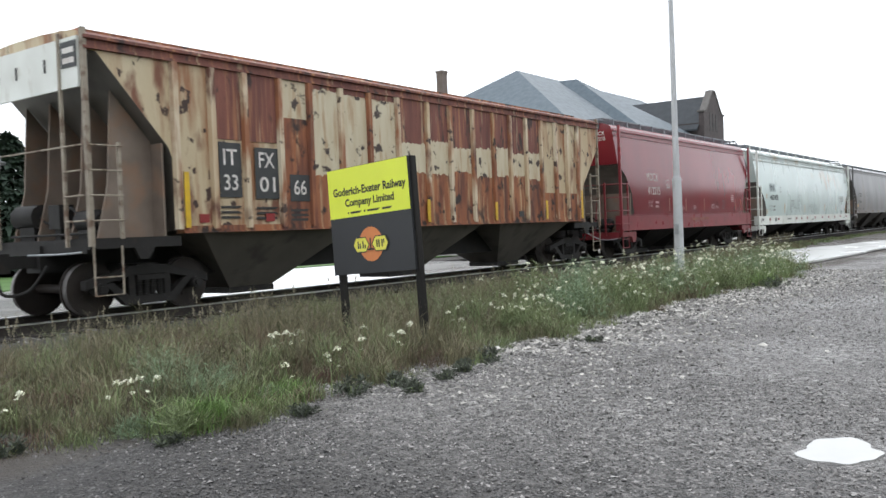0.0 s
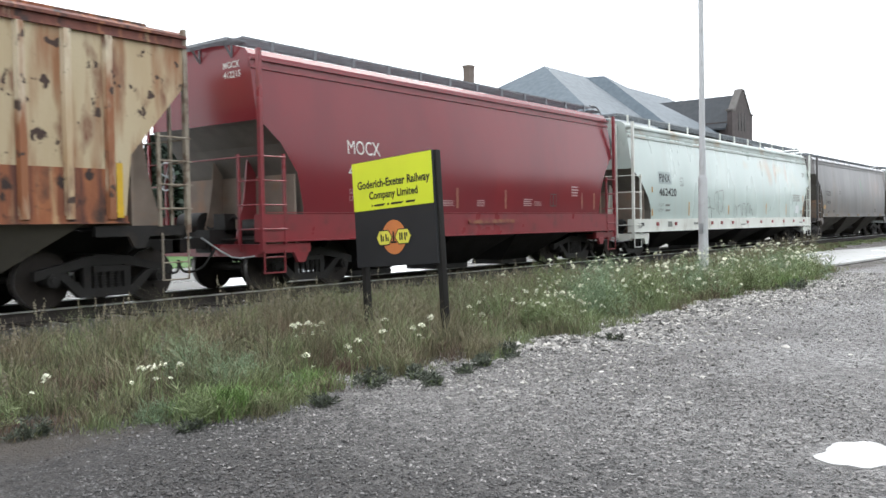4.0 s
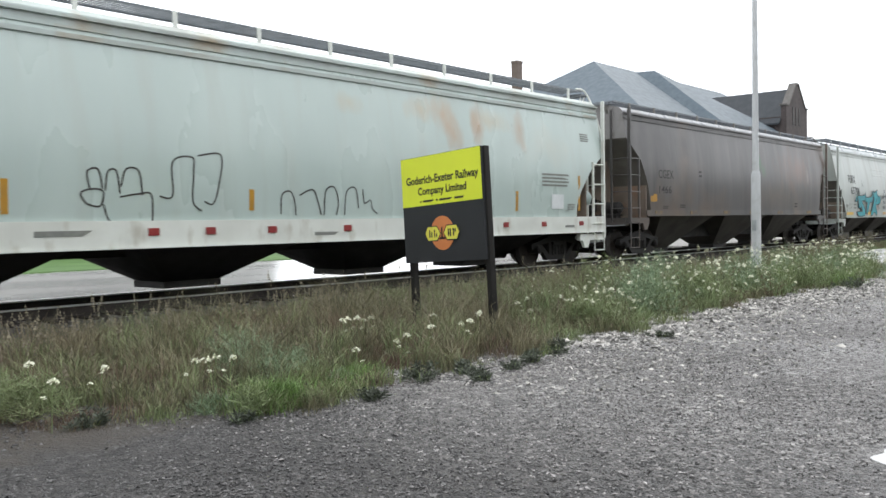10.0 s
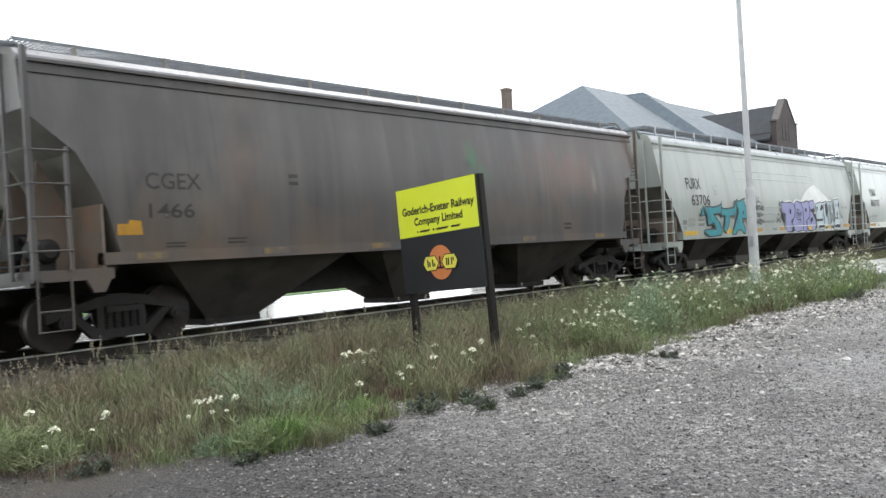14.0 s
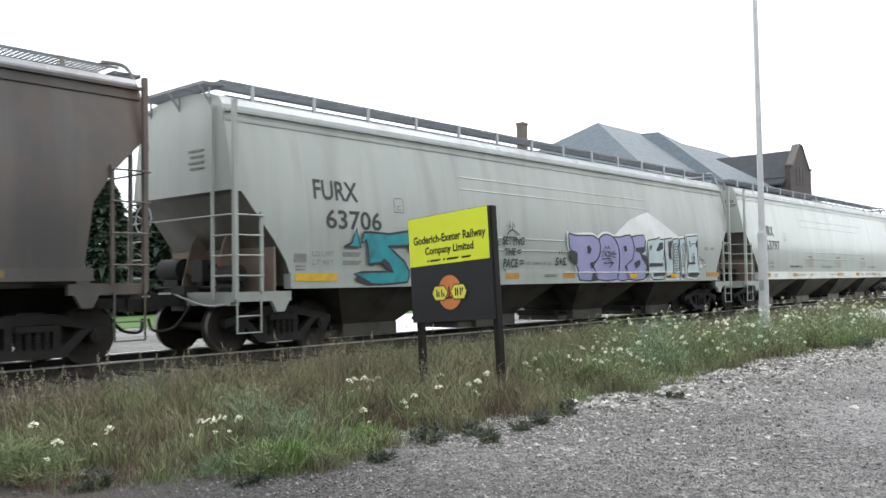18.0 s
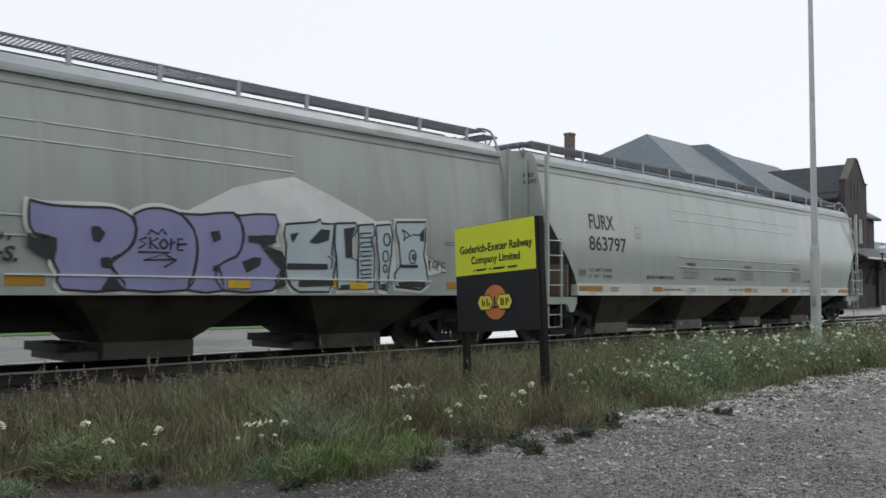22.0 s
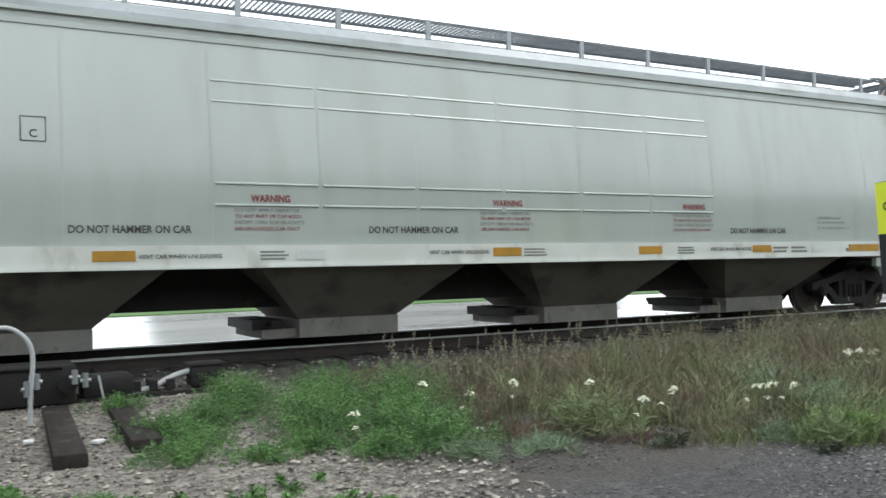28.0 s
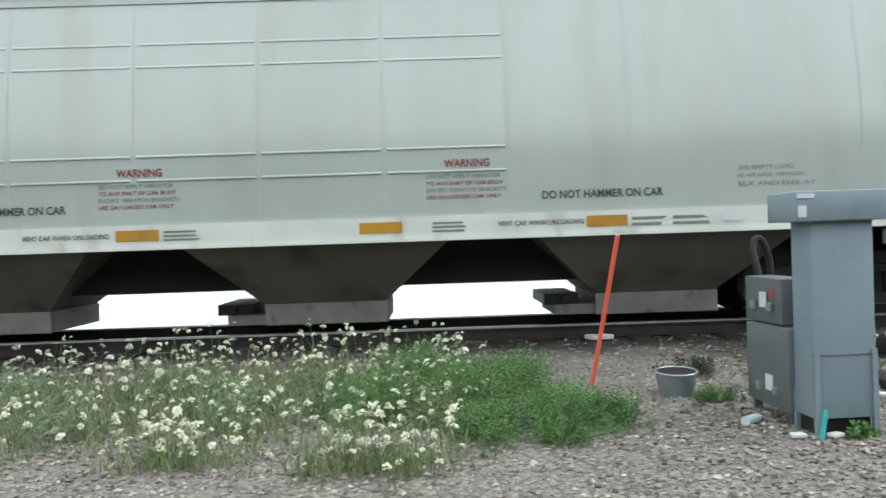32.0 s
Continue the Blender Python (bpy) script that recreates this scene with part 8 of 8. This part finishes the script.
for i, (x, y, r, h, m, n, sz) in enumerate(((4.2, 5.64, 0.2, 0.3, M_GRASSGREEN, 420, 0.12), (4.75, 5.55, 0.22, 0.16, M_GRASSGREEN, 320, 0.09), (4.12, 6.08, 0.22, 0.12, M_LEAFGREY, 340, 0.1), (1.75, 6.9, 0.35, 0.12, M_LEAFGREY, 500, 0.1), (2.3, 6.75, 0.3, 0.1, M_LEAFGREY, 380, 0.1), (5.2, 7.1, 0.35, 0.5, M_LEAFGREY, 900, 0.09), (3.0, 7.0, 0.35, 0.35, M_GRASSGREEN, 800, 0.13), (5.1, 6.4, 0.4, 0.4, M_LEAFGREY, 700, 0.09), (10.6, 6.35, 0.5, 0.4, M_GRASSGREEN, 1500, 0.12))):
    bush(x, y, r, h, n * 3, m, "green leafy weed in the verge", i + 90, sz * 0.9, 0.16, "verge_weed", "verge weeds")
for i, (x, y, r, h, m, n, sz) in enumerate(((12.3, 6.6, 0.6, 0.75, M_LEAFGREY, 1900, 0.1), (13.4, 6.9, 0.5, 0.9, M_LEAFGREY, 1500, 0.1), (14.5, 6.6, 0.7, 0.75, M_GRASSGREEN, 1900, 0.12), (16.5, 6.6, 0.7, 0.8, M_LEAFGREY, 1900, 0.1), (18.6, 6.3, 0.7, 0.65, M_GRASSGREEN, 1600, 0.12), (19.8, 6.9, 0.7, 0.9, M_LEAFGREY, 1600, 0.1), (22.5, 6.6, 0.8, 0.8, M_LEAFGREY, 1600, 0.12), (25.0, 7.0, 0.9, 0.8, M_GRASSGREEN, 1600, 0.14), (14.2, 8.3, 0.6, 0.85, M_GRASSGREEN, 1500, 0.12), (17.5, 8.6, 0.7, 0.75, M_LEAFGREY, 1500, 0.1))):
    bush(x, y, r, h, n * 2, m, "tall green leafy weed in the verge", i + 110, sz * 0.8, 0.3, "verge_weed", "verge weeds")


# loose stones
def stones(name, n, x, y, s0, s1, material, label, z=None, flat=0.6, damp=False):
    pool = ((x - 5.93) / 0.4) ** 2 + ((y - 1.25) / 0.34) ** 2 < 1
    y = np.where(pool, y - 0.75, y)
    base = np.array([(1, 0, 0), (-1, 0, 0), (0, 1, 0), (0, -1, 0), (0, 0, 1), (0, 0, -1)], float)
    tri = np.array([(0, 2, 4), (2, 1, 4), (1, 3, 4), (3, 0, 4), (2, 0, 5), (1, 2, 5), (3, 1, 5), (0, 3, 5)])
    s = s0 + (s1 - s0) * rng.uniform(0, 1, n) ** 2.2
    j = base[None] * rng.uniform(0.55, 1.2, (n, 6, 1)) + rng.normal(0, 0.22, (n, 6, 3))
    a = rng.uniform(0, 6.28, n)
    c, q = np.cos(a)[:, None], np.sin(a)[:, None]
    v = np.stack([j[..., 0] * c - j[..., 1] * q, j[..., 0] * q + j[..., 1] * c, j[..., 2] * flat], -1) * s[:, None, None]
    zz = (height_at(y) if z is None else z) + s * 0.12
    v += np.stack([x, y, zz], 1)[:, None]
    t = (np.arange(n)[:, None, None] * 6 + tri[None]).reshape(-1, 3)
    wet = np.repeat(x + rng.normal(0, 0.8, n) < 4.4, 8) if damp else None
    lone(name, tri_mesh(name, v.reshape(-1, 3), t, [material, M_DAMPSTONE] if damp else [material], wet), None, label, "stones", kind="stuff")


n = 22000
stones("ballast_stones", n, rng.uniform(-11, 1.7, n), rng.uniform(5.6, 11.6, n), 0.010, 0.032, M_BALLAST, "brownish crushed ballast stones round the switch")
n = 7000
stones("ballast_stones", n, rng.uniform(-12, 45, n), rng.uniform(11.2, 14.9, n), 0.015, 0.04, M_GRAVELSTONE, "grey ballast stones between the ties")
n = 15000
px = 6 + 20 * rng.uniform(0, 1, n) ** 0.9
stones("stone_chips", n, px, edge_y(px) + 0.25 - np.abs(rng.normal(0, 1.35, n)), 0.008, 0.034, M_PALESTONE, "pale limestone chips at the lot's edge")
n = 4200
px = rng.uniform(9, 23, n)
stones("stone_chips", n, px, edge_y(px) + 0.35 - np.abs(rng.normal(0, 0.9, n)), 0.016, 0.06, M_PALESTONE, "coarse broken limestone at the verge's edge")
n = 48000
gx = 1.5 + 20 * rng.uniform(0, 1, n) ** 1.6 - np.abs(rng.normal(0, 1.2, n))
gy = rng.uniform(-1.5, 5.4, n) - np.abs(rng.normal(0, 0.8, n))
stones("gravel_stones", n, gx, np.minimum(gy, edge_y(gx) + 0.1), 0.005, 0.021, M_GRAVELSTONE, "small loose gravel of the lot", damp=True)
n = 60000
gx = 1.8 + 8 * rng.uniform(0, 1, n) ** 1.2 - np.abs(rng.normal(0, 1.0, n))
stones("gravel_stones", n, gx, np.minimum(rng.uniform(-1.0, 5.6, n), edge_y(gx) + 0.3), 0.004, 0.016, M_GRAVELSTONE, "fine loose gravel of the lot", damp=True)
n = 9000
gx = rng.uniform(1.6, 10, n)
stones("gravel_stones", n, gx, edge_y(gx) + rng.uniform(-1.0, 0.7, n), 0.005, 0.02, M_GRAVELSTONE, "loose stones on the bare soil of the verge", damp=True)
n = 12000
stones("gravel_stones", n, rng.uniform(-9, 0.6, n), 6.2 - 6 * rng.uniform(0, 1, n) ** 1.5, 0.006, 0.02, M_GRAVELSTONE, "small loose gravel beside the ballast")


# far trees
def conifer(x, y, h, r, seed):
    g = np.random.default_rng(seed)
    p = thing("tree", pose(x, y, 0.1), "dark dense conifer behind the lawn", "tree", "far trees")
    f = Form()
    f.cyl((0, 0, 0), (0, 0, h * 0.95), 0.2, 8, 0.03)
    for k in range(14):
        a, z = g.uniform(0, 6.28), h * g.uniform(0.15, 0.85)
        q = r * (1 - z / h)
        f.cyl((0, 0, z), (q * math.cos(a), q * math.sin(a), z - 0.2), 0.05, 5, 0.015)
    part("trunk", f, M_BARK, p)
    m = 4200
    u = g.uniform(0.04, 1, m)
    tier = 1 - 0.35 * ((u * 9) % 1)
    q = r * (1 - u) ** 0.8 * tier * np.sqrt(g.uniform(0.25, 1, m))
    a = g.uniform(0, 6.28, m)
    c = np.stack([q * np.cos(a), q * np.sin(a), u * h], 1)
    d = np.stack([np.cos(a), np.sin(a), g.normal(-0.25, 0.35, m)], 1)
    s = np.stack([-np.sin(a), np.cos(a), g.normal(0, 0.4, m)], 1)
    l = g.uniform(0.25, 0.55, m)[:, None]
    v = np.stack([c - s * l * 0.4, c + s * l * 0.4, c + d * l], 1).reshape(-1, 3)
    part("crown", tri_mesh("crown", v, np.arange(m * 3).reshape(-1, 3), [M_CONIFER]), None, p)


for i, (x, y, h, r) in enumerate(((17, 50, 8.5, 3.0), (21.5, 47, 9.5, 3.2), (25, 52, 10, 3.4), (27.5, 47, 7.0, 2.8), (31, 51, 8.5, 3.2), (35, 48, 9.5, 3.2), (12, 52, 9, 3.2), (39, 52, 8, 3.0), (24, 44, 4.5, 2.4), (29, 43.5, 4.0, 2.4), (33, 45, 5.0, 2.6), (14, 46, 6.5, 2.8), (19, 45, 5.5, 2.8), (9, 48, 7.5, 3.0), (18.5, 43, 6.5, 3.0), (22.5, 42.5, 7.0, 3.2), (26.5, 43, 7.5, 3.2), (30.5, 44.5, 7.0, 3.0), (16, 43.5, 6.0, 3.0), (33.5, 48, 8.0, 3.2))):
    conifer(x, y, h, r, 200 + i)


# an unseen row of trees behind the lot, which the car sides reflect, closes the place
f = Form()
xs_ = np.linspace(-140, 200, 120)
tops = [9.5 + 2.2 * noise.noise((x * 0.11, 0, 4)) + 1.5 * noise.noise((x * 0.37, 2, 1)) for x in xs_]
for (xa, ha), (xb, hb_) in zip(zip(xs_, tops), zip(xs_[1:], tops[1:])):
    f.slab([(xa, -24, 0), (xb, -24, 0), (xb, -19, 0), (xa, -19, 0)], [(xa, -23, ha), (xb, -23, hb_), (xb, -20.5, hb_ - 1), (xa, -20.5, ha - 1)])
# left wing, added out of view to darken the cars' left ends
ys_ = np.linspace(-19, 9, 14)
for ya, yb in zip(ys_, ys_[1:]):
    ha, hb_ = (8.5 + 2.0 * noise.noise((q * 0.13, 7, 4)) for q in (ya, yb))
    f.slab([(-52, ya, 0), (-46, ya, 0), (-46, yb, 0), (-52, yb, 0)], [(-51, ya, ha), (-47.5, ya, ha - 1), (-47.5, yb, hb_ - 1), (-51, yb, hb_)])
lone("backdrop", f, M_FARLEAF, "unseen dark green tree row behind the lot with an added left wing", "trees", kind="structure")
# ---- what moves ----
def roll_at(t):
    return float(np.interp(t, [a for a, _ in ROLL], [b for _, b in ROLL]))


def motions():
    for car in CARS:
        x0 = car.matrix_basis.translation.x
        walk(car, [(t, pose(x0 + s, TRACK_Y, RAIL_Z)) for t, s in ROLL])
    times = [i * 0.16 for i in range(200)] + [32.0]
    turn = [math.degrees(roll_at(t) / WR) for t in times]
    for w, dx, first in WHEELSETS:
        walk(w, [(t, pose(dx, 0, WR, 0, first + a, 0)) for t, a in zip(times, turn)])


motions()
